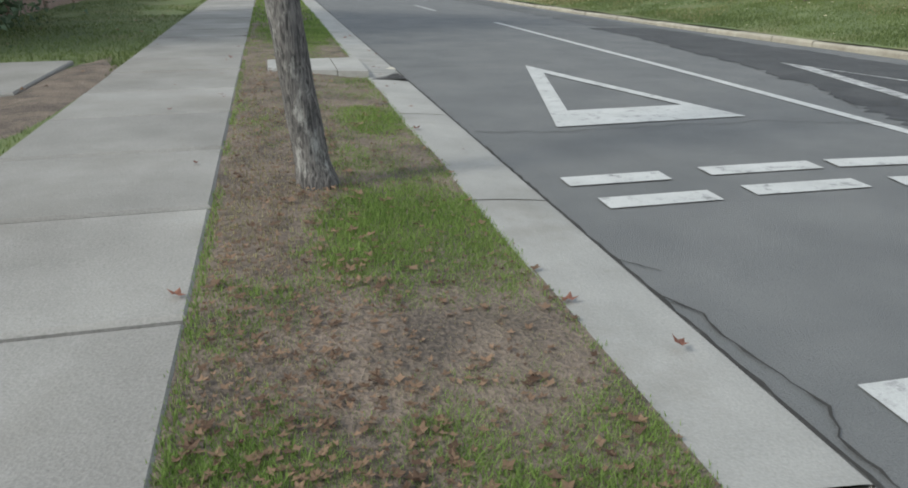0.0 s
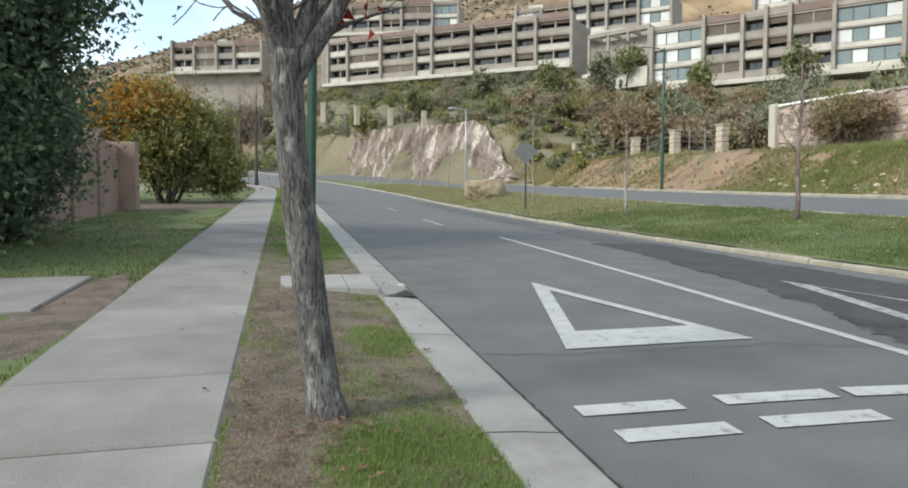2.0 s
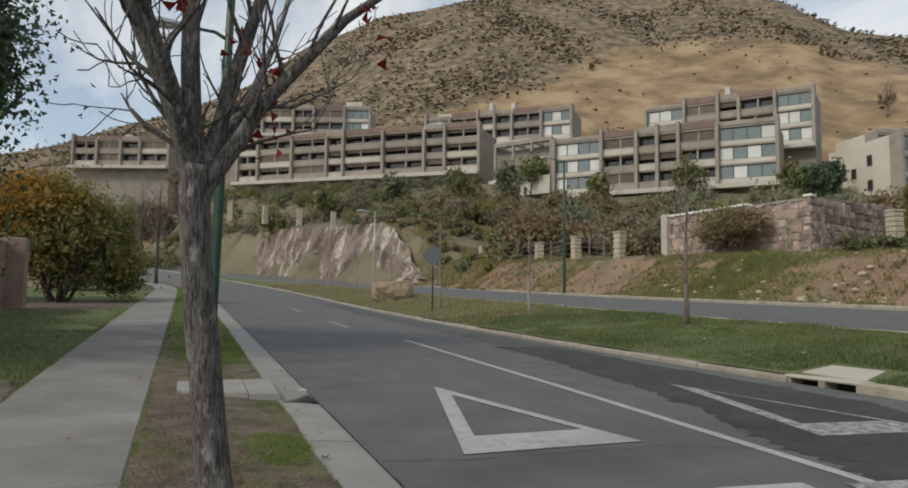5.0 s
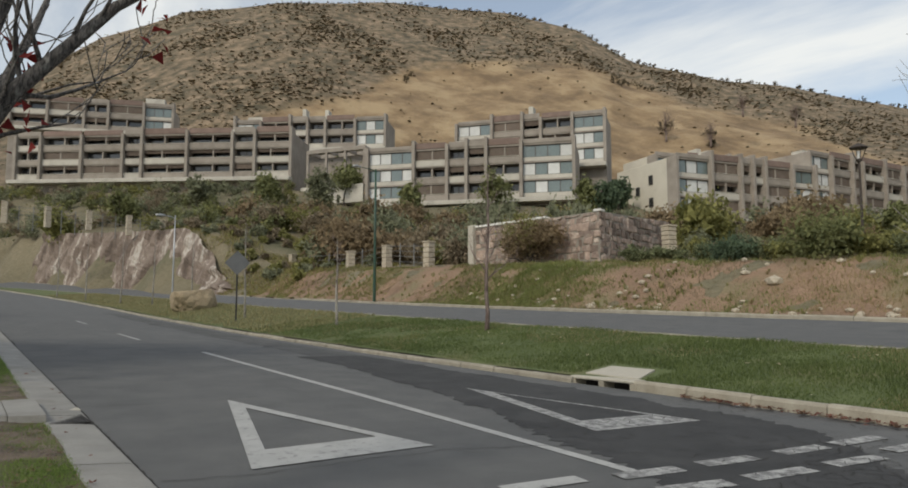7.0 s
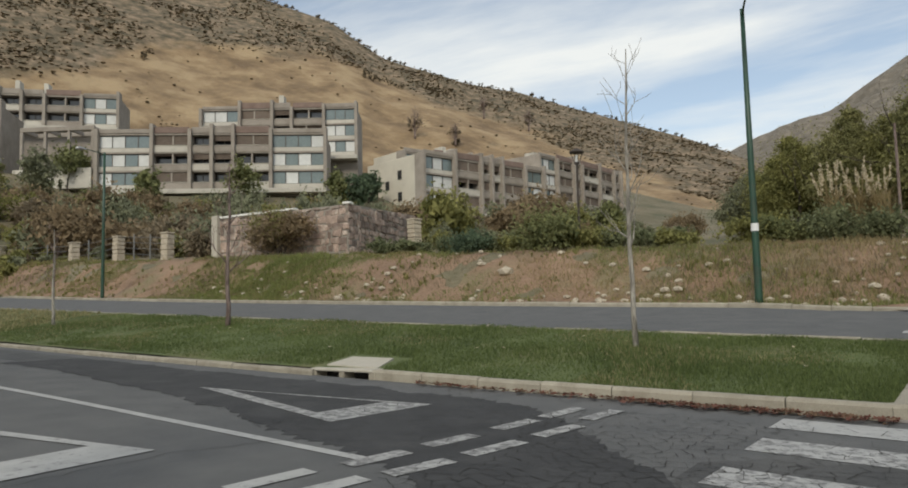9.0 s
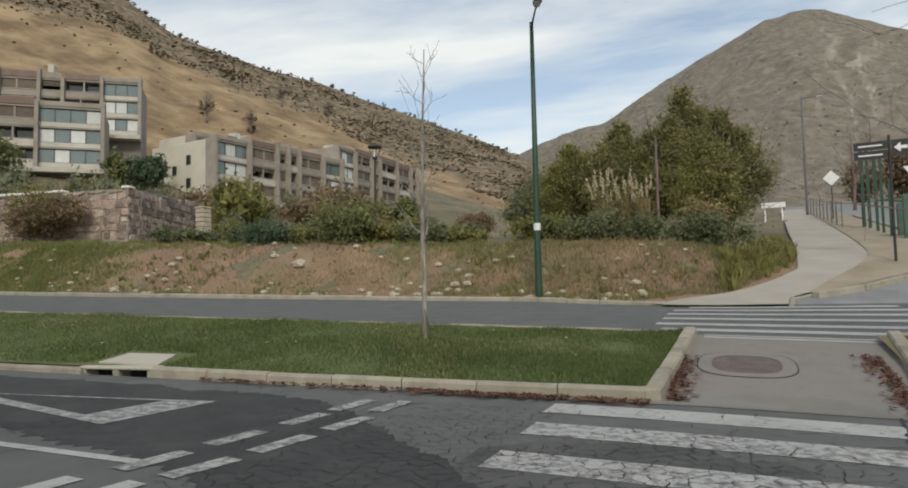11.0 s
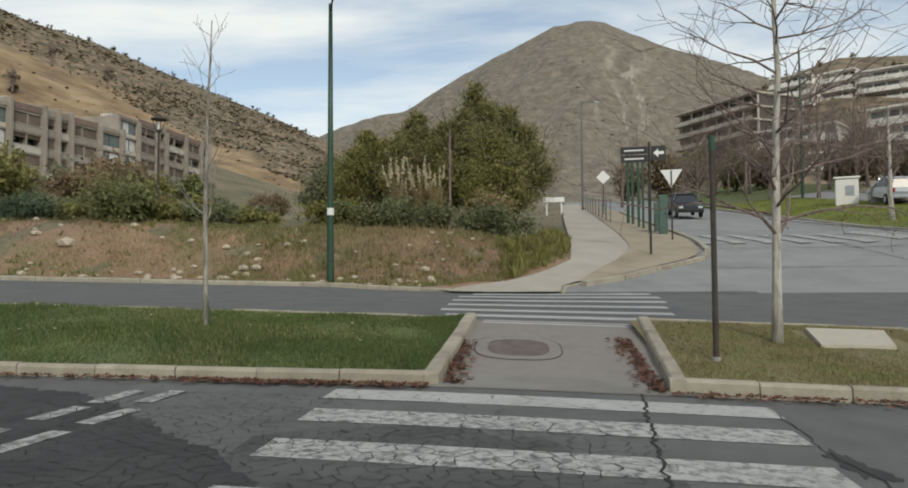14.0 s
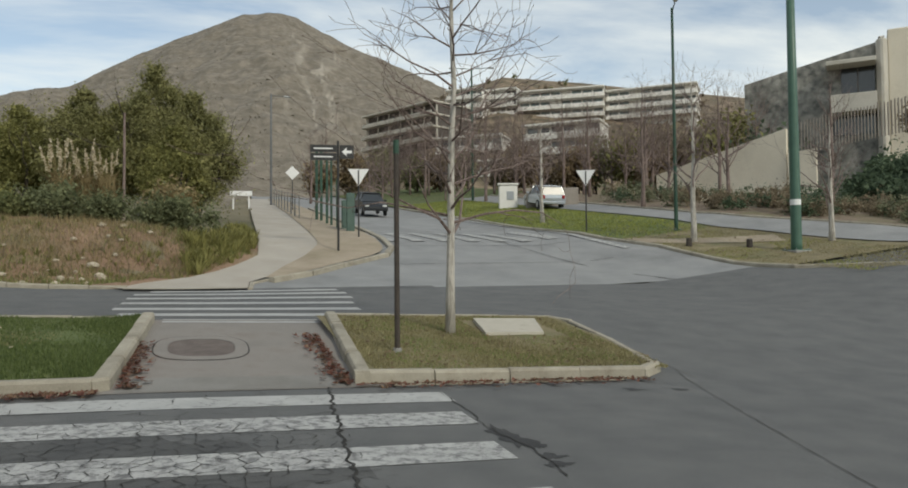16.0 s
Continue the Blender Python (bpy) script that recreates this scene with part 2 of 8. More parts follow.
class MB:
    """Collects vertices and faces of one mesh."""
    def __init__(self):
        self.v, self.f = [], []

    def quad(self, a, b, c, d):
        k = len(self.v)
        self.v += [a, b, c, d]
        self.f.append((k, k + 1, k + 2, k + 3))

    def box(self, x0, x1, y0, y1, z0, z1, c=0.0, m=None):
        """A box with chamfered edges of width c, moved by m."""
        k = len(self.v)
        c = min(c, abs(x1 - x0) * 0.4, abs(y1 - y0) * 0.4, abs(z1 - z0) * 0.4)
        if c <= 0:
            pts = [(x, y, z) for z in (z0, z1) for y in (y0, y1) for x in (x0, x1)]
            fs = [(0, 2, 3, 1), (4, 5, 7, 6), (0, 1, 5, 4), (2, 6, 7, 3), (0, 4, 6, 2), (1, 3, 7, 5)]
        else:
            pts, ring = [], [(0, 0), (1, 0), (1, 1), (0, 1)]
            def loop(i, z):
                out = []
                for sx, sy in ring:
                    X, dx = (x1, -1) if sx else (x0, 1)
                    Y, dy = (y1, -1) if sy else (y0, 1)
                    a, b = (X + dx * (c + i), Y + dy * i), (X + dx * i, Y + dy * (c + i))
                    if (sx, sy) == (0, 0): pair = (b, a)
                    elif (sx, sy) == (1, 0): pair = (a, b)
                    elif (sx, sy) == (1, 1): pair = (b, a)
                    else: pair = (a, b)
                    out += [(p[0], p[1], z) for p in pair]
                return out
            pts = loop(c, z0) + loop(0, z0 + c) + loop(0, z1 - c) + loop(c, z1)
            fs = [tuple(range(7, -1, -1)), tuple(range(24, 32))]
            for r in range(3):
                for i in range(8):
                    j = (i + 1) % 8
                    fs.append((r * 8 + i, r * 8 + j, r * 8 + 8 + j, r * 8 + 8 + i))
        if m is not None:
            pts = [tuple(m @ Vector(p)) for p in pts]
        self.v += [tuple(p) for p in pts]
        self.f += [tuple(k + i for i in q) for q in fs]

    def tube(self, pts, radii, n=7, cap=True):
        """A tapered tube along pts."""
        k0 = len(self.v)
        pts = [Vector(p) for p in pts]
        for i, p in enumerate(pts):
            d = (pts[min(i + 1, len(pts) - 1)] - pts[max(i - 1, 0)])
            d = d.normalized() if d.length > 1e-9 else Vector((0, 0, 1))
            s = d.cross(Vector((0, 1, 0)) if abs(d.y) < 0.9 else Vector((1, 0, 0))).normalized()
            t = d.cross(s)
            for j in range(n):
                a = 2 * math.pi * j / n
                self.v.append(tuple(p + (s * math.cos(a) + t * math.sin(a)) * radii[i]))
        for i in range(len(pts) - 1):
            for j in range(n):
                a, b = k0 + i * n + j, k0 + i * n + (j + 1) % n
                self.f.append((a, a + n, b + n, b))
        if cap:
            self.f.append(tuple(k0 + j for j in range(n)))
            self.f.append(tuple(k0 + (len(pts) - 1) * n + j for j in range(n - 1, -1, -1)))

    def make(self, name, material, parent=None, smooth=False, label="", category="", group="", kind="", at=None):
        me = bpy.data.meshes.new(name)
        me.from_pydata(self.v, [], self.f)
        me.materials.append(material)
        if smooth:
            me.polygons.foreach_set("use_smooth", [True] * len(me.polygons))
        me.update()
        ob = new(name, me)
        if at is not None:
            ob.location = at
        ob.parent = parent
        return tagged(ob, label, category, group, kind)


def group_at(name, x, y, z, label, category, group="", rz=0.0, kind=""):
    """An Empty at a thing's base, to which its parts belong."""
    e = new(name)
    e.empty_display_size = 0.2
    e.location = (x, y, z)
    e.rotation_euler = (0, 0, radians(rz))
    return tagged(e, label, category, group, kind)


def sheet(name, xs, ys, dz, material, label, category, curved=True, rough=0.0, kind="structure", hf=None):
    """A ground surface over a grid, laid dz over the land; xs follow the carriageway's bend."""
    mb = MB()
    for y in ys:
        for x in xs:
            X = x + (bend(y) if curved else 0)
            z = (hf or H)(X, y) + dz
            if rough:
                z += rough * noise.noise((X * 0.9, y * 0.9, 3.1))
            mb.v.append((X, y, z))
    n = len(xs)
    for j in range(len(ys) - 1):
        for i in range(n - 1):
            mb.f.append((j * n + i, j * n + i + 1, (j + 1) * n + i + 1, (j + 1) * n + i))
    return mb.make(name, material, None, True, label, category, "", kind)


def steps(a, b, n):
    return [a + (b - a) * i / n for i in range(n + 1)]


YS = steps(-7.5, 0, 8) + steps(0, 50, 40)[1:] + steps(50, 160, 40)[1:]

def verge_dz(u):
    return 0.125 - 0.075 * ease(-0.1, 1.3, u)


# base ground, under everything, out to the horizon
gx = [-3000, -1200, -500, -200, -100, -60] + steps(-40, 1.0, 24) + [X_NEAR - .1, 5.6, X_MED, 11.5, X_BACK, 17.7, X_FAR] + steps(22.5, 30, 16) + steps(31, 70, 26)[0:] + steps(74, 200, 24) + [300, 500, 1200, 3000]
gy = [-3000, -1200, -500, -200, -100] + steps(-60, -10, 25) + steps(-9, 100, 110) + steps(103, 200, 26) + [300, 500, 1200, 3000]


def base_h(x, y):
    u = x - bend(min(max(y, -200), 400))
    z = H(x, y) - 0.03
    if -1.9 < u < X_FAR + 0.3 or (u >= X_FAR and y < path_left(u) + 0.2):
        z -= 0.12
    if u > X_FAR + 1:
        z += 0.22 * noise.noise((x * 0.45, y * 0.45, 0.0)) * min(1, (u - X_FAR - 1) / 3) * (1 if y > 0 else 0.0)
        cut = ease(64, 84, y) * (1 - ease(150, 200, y))
        if cut > 0 and u < 30:
            z += cut * 0.8 * noise.noise((x * 0.9 + y * 0.9, y * 0.25 - x * .3, 5.0))
    return z


sheet("ground", gx, gy, 0.0, M_FIELD, "dry scrubby ground sloping up to the hills", "ground", curved=False, hf=base_h)

# carriageways
sheet("road_near", [X_NEAR, 3.6, 5.5, 7.4, X_MED], YS, 0.0, M_ASPHALT, "grey worn asphalt carriageway with painted markings", "road")
sheet("road_far", [X_BACK + 0.05, 15.7, 17.7, 19.7, X_FAR], YS, 0.0, M_ASPHALT, "grey asphalt carriageway beyond the median", "road")
sheet("road_crossing", [-6, -4, -2, 0, X_NEAR, 3.6, 5.5, 7.4, X_MED, 10.5, 11.5, 12.6, X_BACK + 0.05, 15.7, 17.7, 19.7, X_FAR], steps(-60, -7.5, 36), 0.0, M_ASPHALT, "wide grey asphalt street junction", "road", curved=False)

sheet("median_soil", [X_MED + .1, 10.5, 11.5, 12.6, X_BACK - .02], steps(0.4, 50, 60) + steps(50, 160, 40)[1:], 0.10, M_TURF, "green mown grass median strip", "grass", rough=0.03)
sheet("verge_soil", [-0.16, 0.3, 0.7, 1.1, 1.30], YS, 0.0, M_SOIL_DARK, "dark bare soil of the tree verge with thin grass", "ground", rough=0.015, hf=lambda x, y: H(x, y) + verge_dz(x - bend(y)))
sheet("lawn_soil", [-16, -8, -5, -3, -1.62], steps(-9, 60, 69), 0.09, M_TURF, "mown lawn beside the sidewalk", "grass", rough=0.03)
sheet("road_apron", [X_MED, 10.5, 11.5, 12.6, X_BACK + 0.05], steps(-7.5, -6.3, 2), -0.004, M_ASPHALT, "asphalt round the tip of the island", "road", curved=False)


def band(name, left, right, xs, dz, material, label, category, n=4, rough=0.0, group="", kind="structure"):
    """A strip running uphill between two edge lines."""
    mb = MB()
    for x in xs:
        l, r = left(x), right(x)
        for j in range(n + 1):
            yy = l + (r - l) * j / n
            z = H(x, yy) + dz
            if rough and j:
                z += rough * (noise.noise((x * 0.9, yy * 0.9, 3.1)) + 0.5 * noise.noise((x * 2.3, yy * 2.3, 6.1)))
            mb.v.append((x, yy, z))
    for i in range(len(xs) - 1):
        for j in range(n):
            q = i * (n + 1) + j
            mb.f.append((q, q + 1, q + n + 2, q + n + 1))
    return mb.make(name, material, None, True, label, category, group, kind)


band("side_street", lambda x: path_left(x) - 0.6, lambda x: -19.7, steps(X_FAR, 110, 60), 0.0, M_CONCRETE_ROAD, "pale worn concrete side street going uphill", "road", n=10)
band("bank", lambda x: path_left(x) + 0.02, lambda x: 62.0, [21.95, 22.4] + steps(22.8, 30, 22), 0.04, M_BANK, "bare reddish earth bank with stones and weeds", "bank", n=150, rough=0.16)


# ---- paving, kerbs and paint ----
def paint_mat(name, worn):
    m = mat(name, (0.31, 0.312, 0.305), (0.45, 0.452, 0.44), 3.0, 0.8, 0.2, 80)
    n, l = m.node_tree.nodes, m.node_tree.links
    b = n["Principled BSDF"]
    old = b.inputs["Base Color"].links[0].from_socket
    geo = n.new("ShaderNodeNewGeometry")
    w = n.new("ShaderNodeTexNoise"); w.inputs["Scale"].default_value = 9; w.inputs["Detail"].default_value = 9; w.inputs["Roughness"].default_value = 0.72
    l.new(geo.outputs["Position"], w.inputs["Vector"])
    r = n.new("ShaderNodeValToRGB")
    r.color_ramp.elements[0].position, r.color_ramp.elements[1].position = worn - 0.05, worn + 0.10
    l.new(w.outputs["Fac"], r.inputs[0])
    mx = n.new("ShaderNodeMixRGB"); mx.inputs[1].default_value = (0.15, 0.15, 0.15, 1)
    l.new(r.outputs[0], mx.inputs[0]); l.new(old, mx.inputs[2]); l.new(mx.outputs[0], b.inputs["Base Color"])
    return m


M_PAINT = paint_mat("road_paint", 0.35)
M_PAINT_WORN = paint_mat("worn_road_paint", 0.44)
M_PAINT_MID = paint_mat("scuffed_road_paint", 0.365)
M_PAINT_FADED = paint_mat("flaked_road_paint", 0.475)
M_CRACK = mat("crack_fill", (0.016, 0.015, 0.014), (0.035, 0.033, 0.03), 8, 0.95, 0.3, 60)
M_GRATE = mat("cast_iron", (0.03, 0.03, 0.03), (0.07, 0.065, 0.06), 8, 0.6, 0.2, 80, metal=0.6)
M_SLAB = mat("pale_cover_slab", (0.38, 0.35, 0.29), (0.52, 0.49, 0.42), 3, 0.9, 0.25, 80, stain=(0.25, 0.22, 0.17), stain_scale=3)


def land_box(mb, x0, x1, y0, y1, dz, th, hf=H, gap=0.012):
    """A slab lying on the land, with a chamfered rim."""
    k = len(mb.v)
    c = 0.018
    rows = [(c, dz), (0.0, dz - c), (0.0, dz - th)]
    for i, d in rows:
        for x, y in ((x0 + gap + i, y0 + gap + i), (x1 - gap - i, y0 + gap + i), (x1 - gap - i, y1 - gap - i), (x0 + gap + i, y1 - gap - i)):
            mb.v.append((x, y, hf(x, y) + d))
    mb.f.append((k, k + 1, k + 2, k + 3))
    for r in range(2):
        for i in range(4):
            j = (i + 1) % 4
            mb.f.append((k + r * 4 + j, k + r * 4 + i, k + (r + 1) * 4 + i, k + (r + 1) * 4 + j))


def mark(name, polys, material, label, category="road marking", dz=0.006, group=""):
    """Flat paint on the road: convex polygons with short edges, so that it follows the surface."""
    mb = MB()
    for p in polys:
        k = len(mb.v)
        mb.v += [(x, y, H(x, y) + dz) for x, y in p]
        mb.f.append(tuple(range(k, k + len(p))))
    return mb.make(name, material, None, False, label, category, group)


def bar(x0, y0, x1, y1, w, n=1):
    """A painted bar from one end to the other, cut into n pieces."""
    d = Vector((x1 - x0, y1 - y0)); s = Vector((-d.y, d.x)).normalized() * w / 2
    out = []
    for i in range(n):
        a, b = Vector((x0, y0)) + d * (i / n), Vector((x0, y0)) + d * ((i + 1) / n)
        out.append([tuple(a + s), tuple(a - s), tuple(b - s), tuple(b + s)][::-1])
    return out


# sidewalk slabs
sidewalk = group_at("sidewalk", 0, 0, 0, "pale broom-finished concrete sidewalk in square slabs", "sidewalk", kind="structure")
y = 2.65 - 1.33 * 8
while y < 78:
    mb = MB()
    y1 = y + 1.33
    b = bend((y + y1) / 2)
    land_box(mb, -1.62 + b, -0.13 + b, y, y1, 0.135 + random.uniform(-0.007, 0.007), 0.12, gap=0.022)
    mb.make("slab", M_SIDEWALK, sidewalk)
    y = y1

# gutter on the near side: wide pale strips of concrete
gutter = group_at("gutter", 0, 0, 0, "wide pale concrete kerb and gutter along the verge", "kerb", kind="structure")
y = -9.0
while y < 76:
    y1 = y + 2.6
    if not (8.6 < y + 1.3 < 9.9):
        mb = MB()
        n = 4
        for i in range(n + 1):
            yy = y + 0.008 + (2.6 - 0.016) * i / n
            b = bend(yy)
            for x, dz in ((1.265, -0.05), (1.27, 0.045), (1.285, 0.052), (1.50, 0.038), (1.70, 0.018), (1.74, 0.012), (1.745, -0.06)):
                mb.v.append((x + b, yy, H(x + b, yy) + dz))
        for i in range(n):
            for j in range(6):
                a = i * 7 + j
                mb.f.append((a, a + 1, a + 8, a + 7))
        mb.make("gutter_slab", M_GUTTER, gutter)
    y = y1

# kerb stones round the median and the island
def kerb_run(parent, pts, side=0.16, top=0.16, length=1.07, name="kerb_stone", material=None):
    """Stones along a line; the face is on the right of the way, the stone lies to its left."""
    for (ax, ay), (bx, by) in zip(pts[:-1], pts[1:]):
        d = Vector((bx - ax, by - ay)); L = d.length; d.normalize(); s = Vector((-d.y, d.x))
        n = max(1, round(L / length))
        for i in range(n):
            mb = MB()
            a, b = i * L / n + 0.006, (i + 1) * L / n - 0.006
            wob = random.uniform(-0.012, 0.012)
            tz = top + random.uniform(-0.012, 0.012)
            k = 0
            prof = [(0.0, -0.08), (0.005, tz - 0.04), (0.03, tz - 0.006), (0.05, tz), (side - 0.02, tz), (side, tz - 0.02), (side, -0.05)]
            for t in (a, a + 0.008, b - 0.008, b):
                inset = 0.006 if t in (a, b) else 0.0
                for o, z in prof:
                    p = Vector((ax, ay)) + d * t + s * (o + wob + (inset if o < side / 2 else -inset))
                    mb.v.append((p.x, p.y, H(*(Vector((ax, ay)) + d * t)) + z - inset * 0.5))
            m = len(prof)
            for r in range(3):
                for j in range(m - 1):
                    q = r * m + j
                    mb.f.append((q, q + m, q + m + 1, q + 1))
            mb.f.append(tuple(range(m)))
            mb.f.append(tuple(3 * m + j for j in range(m - 1, -1, -1)))
            mb.make(name, material or M_KERB, parent)


def run_line(x, y0, y1, step):
    n = max(1, int(abs(y1 - y0) / step))
    return [(x + bend(y0 + (y1 - y0) * i / n), y0 + (y1 - y0) * i / n) for i in range(n + 1)]


median_kerb = group_at("median_kerb", 0, 0, 0, "weathered tan concrete kerb stones round the median", "kerb", kind="structure")
kerb_run(median_kerb, [(9.42, 7.9), (9.44, 0.55)][::1], side=0.16)
kerb_run(median_kerb, [(9.44, 0.55), (9.52, 0.36), (13.75, 0.10)], length=1.05, side=0.2)
# low kerb further along, nearly flush
kerb_run(median_kerb, run_line(9.34, 120, 9.2, 11), side=0.14, top=0.10)
kerb_run(median_kerb, run_line(X_BACK + 0.02, 0.25, 120, 11), side=0.12, top=0.11)
island_kerb = group_at("island_kerb", 0, 0, 0, "tan concrete kerb stones round the refuge island", "kerb", kind="structure")
kerb_run(island_kerb, [(14.0, -2.78), (9.55, -2.42)], side=0.2, length=1.05)
kerb_run(island_kerb, [(9.55, -2.42), (9.5, -6.65), (9.85, -7.15)], side=0.16)
kerb_run(island_kerb, [(9.85, -7.15), (11.6, -7.45), (13.4, -7.6), (13.95, -7.3), (14.05, -2.9)], side=0.14, top=0.13)
far_kerb = group_at("far_kerb", 0, 0, 0, "pale concrete kerb along the far carriageway", "kerb", kind="structure")
kerb_run(far_kerb, run_line(X_FAR + 0.03, 120, 4.0, 11), side=0.16, top=0.14, length=1.6)
kerb_run(far_kerb, [(X_FAR + 0.03, 4.0), (22.0, 1.2)], side=0.16, top=0.12)
kerb_run(far_kerb, [(60, -9.0), (34.9, -8.3), (31.7, -8.1), (29.4, -7.9), (27.8, -7.3), (26.9, -6.4), (25.8, -5.3), (24.2, -3.9), (23.1, -2.6)], side=0.25, top=0.13, length=1.6)
kerb_run(far_kerb, [(60, -16.3), (36, -16.9), (30, -18.0), (27, -19), (22.5, -19.2), (20.2, -19.8), (17.5, -22.2), (15, -30)], side=0.22, top=0.14, length=1.5)
kerb_run(far_kerb, [(23.4, -2.58), (22.8, -2.02), (21.75, -1.9)], side=0.14, top=0.065, length=0.8)

# refuge passage through the median
M_REFUGE = mat("grubby_refuge_concrete", (0.17, 0.155, 0.14), (0.27, 0.25, 0.23), 1.2, 0.9, 0.25, 80, stain=(0.15, 0.12, 0.10), stain_scale=1.2, stain_amount=0.5)
M_DRYTURF = mat("worn_dry_turf", (0.12, 0.105, 0.055), (0.26, 0.215, 0.125), 1.5, 0.95, 0.5, 45, stain=(0.11, 0.13, 0.05), stain_scale=0.8, stain_amount=0.6, bump_dist=0.04)
M_COVER = mat("rusty_manhole_cover", (0.075, 0.058, 0.05), (0.17, 0.14, 0.125), 4.0, 0.85, 0.4, 60)
passage = sheet("passage", steps(9.36, 14.0, 10), steps(-2.9, 0.5, 6), 0.008, M_REFUGE, "worn concrete crossing refuge through the median", "pavement", curved=False)
sheet("island_soil", steps(9.6, 13.9, 10), steps(-7.35, -2.6, 10), 0.10, M_DRYTURF, "thin dry grass on the refuge island", "grass", curved=False, rough=0.03,
      hf=lambda x, y: H(x, y) if not (y < -6.85 and x < 10.1) else H(x, y) - 0.4)


def between(name, left, right, dz, material, label, category, n=4, cut=6):
    """A strip between two lines given as matching knots."""
    mb = MB()
    rows = []
    for i in range(len(left) - 1):
        for k in range(cut):
            t = k / cut
            rows.append([Vector(p[i]).lerp(Vector(p[i + 1]), t) for p in (left, right)])
    rows.append([Vector(left[-1]), Vector(right[-1])])
    for a, b in rows:
        for j in range(n + 1):
            p = a.lerp(b, j / n); mb.v.append((p.x, p.y, H(p.x, p.y) + dz))
    for i in range(len(rows) - 1):
        for j in range(n):
            q = i * (n + 1) + j
            mb.f.append((q, q + 1, q + n + 2, q + n + 1))
    return mb.make(name, material, None, True, label, category, kind="structure")


band("footpath", path_left, path_right, steps(21.85, 80, 60), 0.06, M_PATH, "pale concrete footpath climbing beside the bank", "pavement")
M_DUST = mat("dusty_earth", (0.24, 0.195, 0.14), (0.38, 0.32, 0.245), 0.8, 0.95, 0.4, 30, stain=(0.17, 0.15, 0.08), stain_scale=0.5)
band("street_verge", path_right, lambda x: min(street_left(x) + 0.2, path_right(x) - 0.01), steps(23.4, 80, 70), 0.09, M_DUST, "dusty bare verge between footpath and street", "ground")
STREET_RIGHT = ((20.2, -19.8), (22.5, -19.2), (27, -18.9), (30, -18.0), (36, -16.9), (60, -16.3), (110, -16.3))
band("street_lawn", lambda x: line_at(x, STREET_RIGHT) - 0.15, lambda x: -27 - 0.1 * x, steps(29.0, 110, 54), 0.10, M_TURF, "green lawn beside the side street", "grass", n=8)
band("island_lawn", lambda x: line_at(x, STREET_RIGHT) - 0.15, lambda x: -27 - 0.1 * x, steps(20.4, 29.0, 8), 0.10, M_DRYTURF, "worn tan grass of the junction island", "grass", n=8)
between("footpath_lip", [(21.68, 1.3), (21.68, -1.9)], [(21.87, 1.3), (21.87, -1.9)], 0.062, M_KERB, "flush concrete lip at the foot of the path", "kerb", n=2)
between("road_edge_strip", [(21.55, 4.2), (21.55, -7.4)], [(22.0, 4.2), (22.0, -7.4)], 0.006, M_ASPHALT, "asphalt edge where the path meets the street", "road", n=3)

# lane behind the junction lawn, and the trodden strip across its island
LANE_NEAR = [(62, -22.4), (44, -23.0), (36, -23.3), (30.9, -23.3), (28.7, -23.6), (26.9, -24.4), (24.4, -25.1), (21.2, -26.3), (18.0, -28.6), (15.5, -31.5)]
LANE_FAR = [(62, -25.6), (44, -25.6), (37.2, -25.6), (32.6, -25.5), (30.0, -26.3), (27.6, -27.6), (25.8, -28.5), (23.7, -29.6), (20.6, -32.0), (17.5, -35)]
between("lane", LANE_NEAR, LANE_FAR, 0.15, M_CONCRETE_ROAD, "grey asphalt lane behind the junction lawn", "road")
kerb_run(far_kerb, LANE_FAR, side=0.2, top=0.26, length=1.6)
between("trodden_strip", [(28.9, -18.7), (27.6, -20.3), (26.6, -22.2), (25.9, -24.2)], [(27.6, -18.9), (26.4, -20.3), (25.3, -22.0), (24.5, -23.6)], 0.125, M_DUST, "bare tan strip trodden across the grass", "ground")
between("planting_soil", [(62, -25.8), (37.2, -25.9), (32.6, -25.8), (27.6, -27.9), (23.7, -29.9), (17.4, -35.4)], [(62, -38), (42, -40), (36, -42), (32, -44), (28, -46), (20, -50)], 0.16, M_SOIL, "brown planted soil below the house", "ground", n=10)

between("refuge_apron", [(9.40, 0.32), (9.40, -2.42)], [(9.98, 0.32), (9.98, -2.42)], 0.014, M_SIDEWALK, "paler worn concrete strip at the mouth of the refuge", "pavement")
# manhole ring in the refuge
mb = MB()
def disc(mb, cx, cy, r0x, r0y, r1x, r1y, dz, n=28):
    k = len(mb.v)
    for i in range(n):
        a = 2 * math.pi * i / n
        for rx, ry in ((r0x, r0y), (r1x, r1y)):
            p = abs(math.cos(a)) ** 0.7 * math.copysign(1, math.cos(a)), abs(math.sin(a)) ** 0.7 * math.copysign(1, math.sin(a))
            x, y = cx + rx * p[0], cy + ry * p[1]
            mb.v.append((x, y, H(x, y) + dz))
    for i in range(n):
        j = (i + 1) % n
        mb.f.append((k + 2 * i, k + 2 * i + 1, k + 2 * j + 1, k + 2 * j))
manhole = group_at("manhole", 11.68, -0.62, H(11.68, -0.62), "round manhole cover in a pale concrete ring", "manhole")
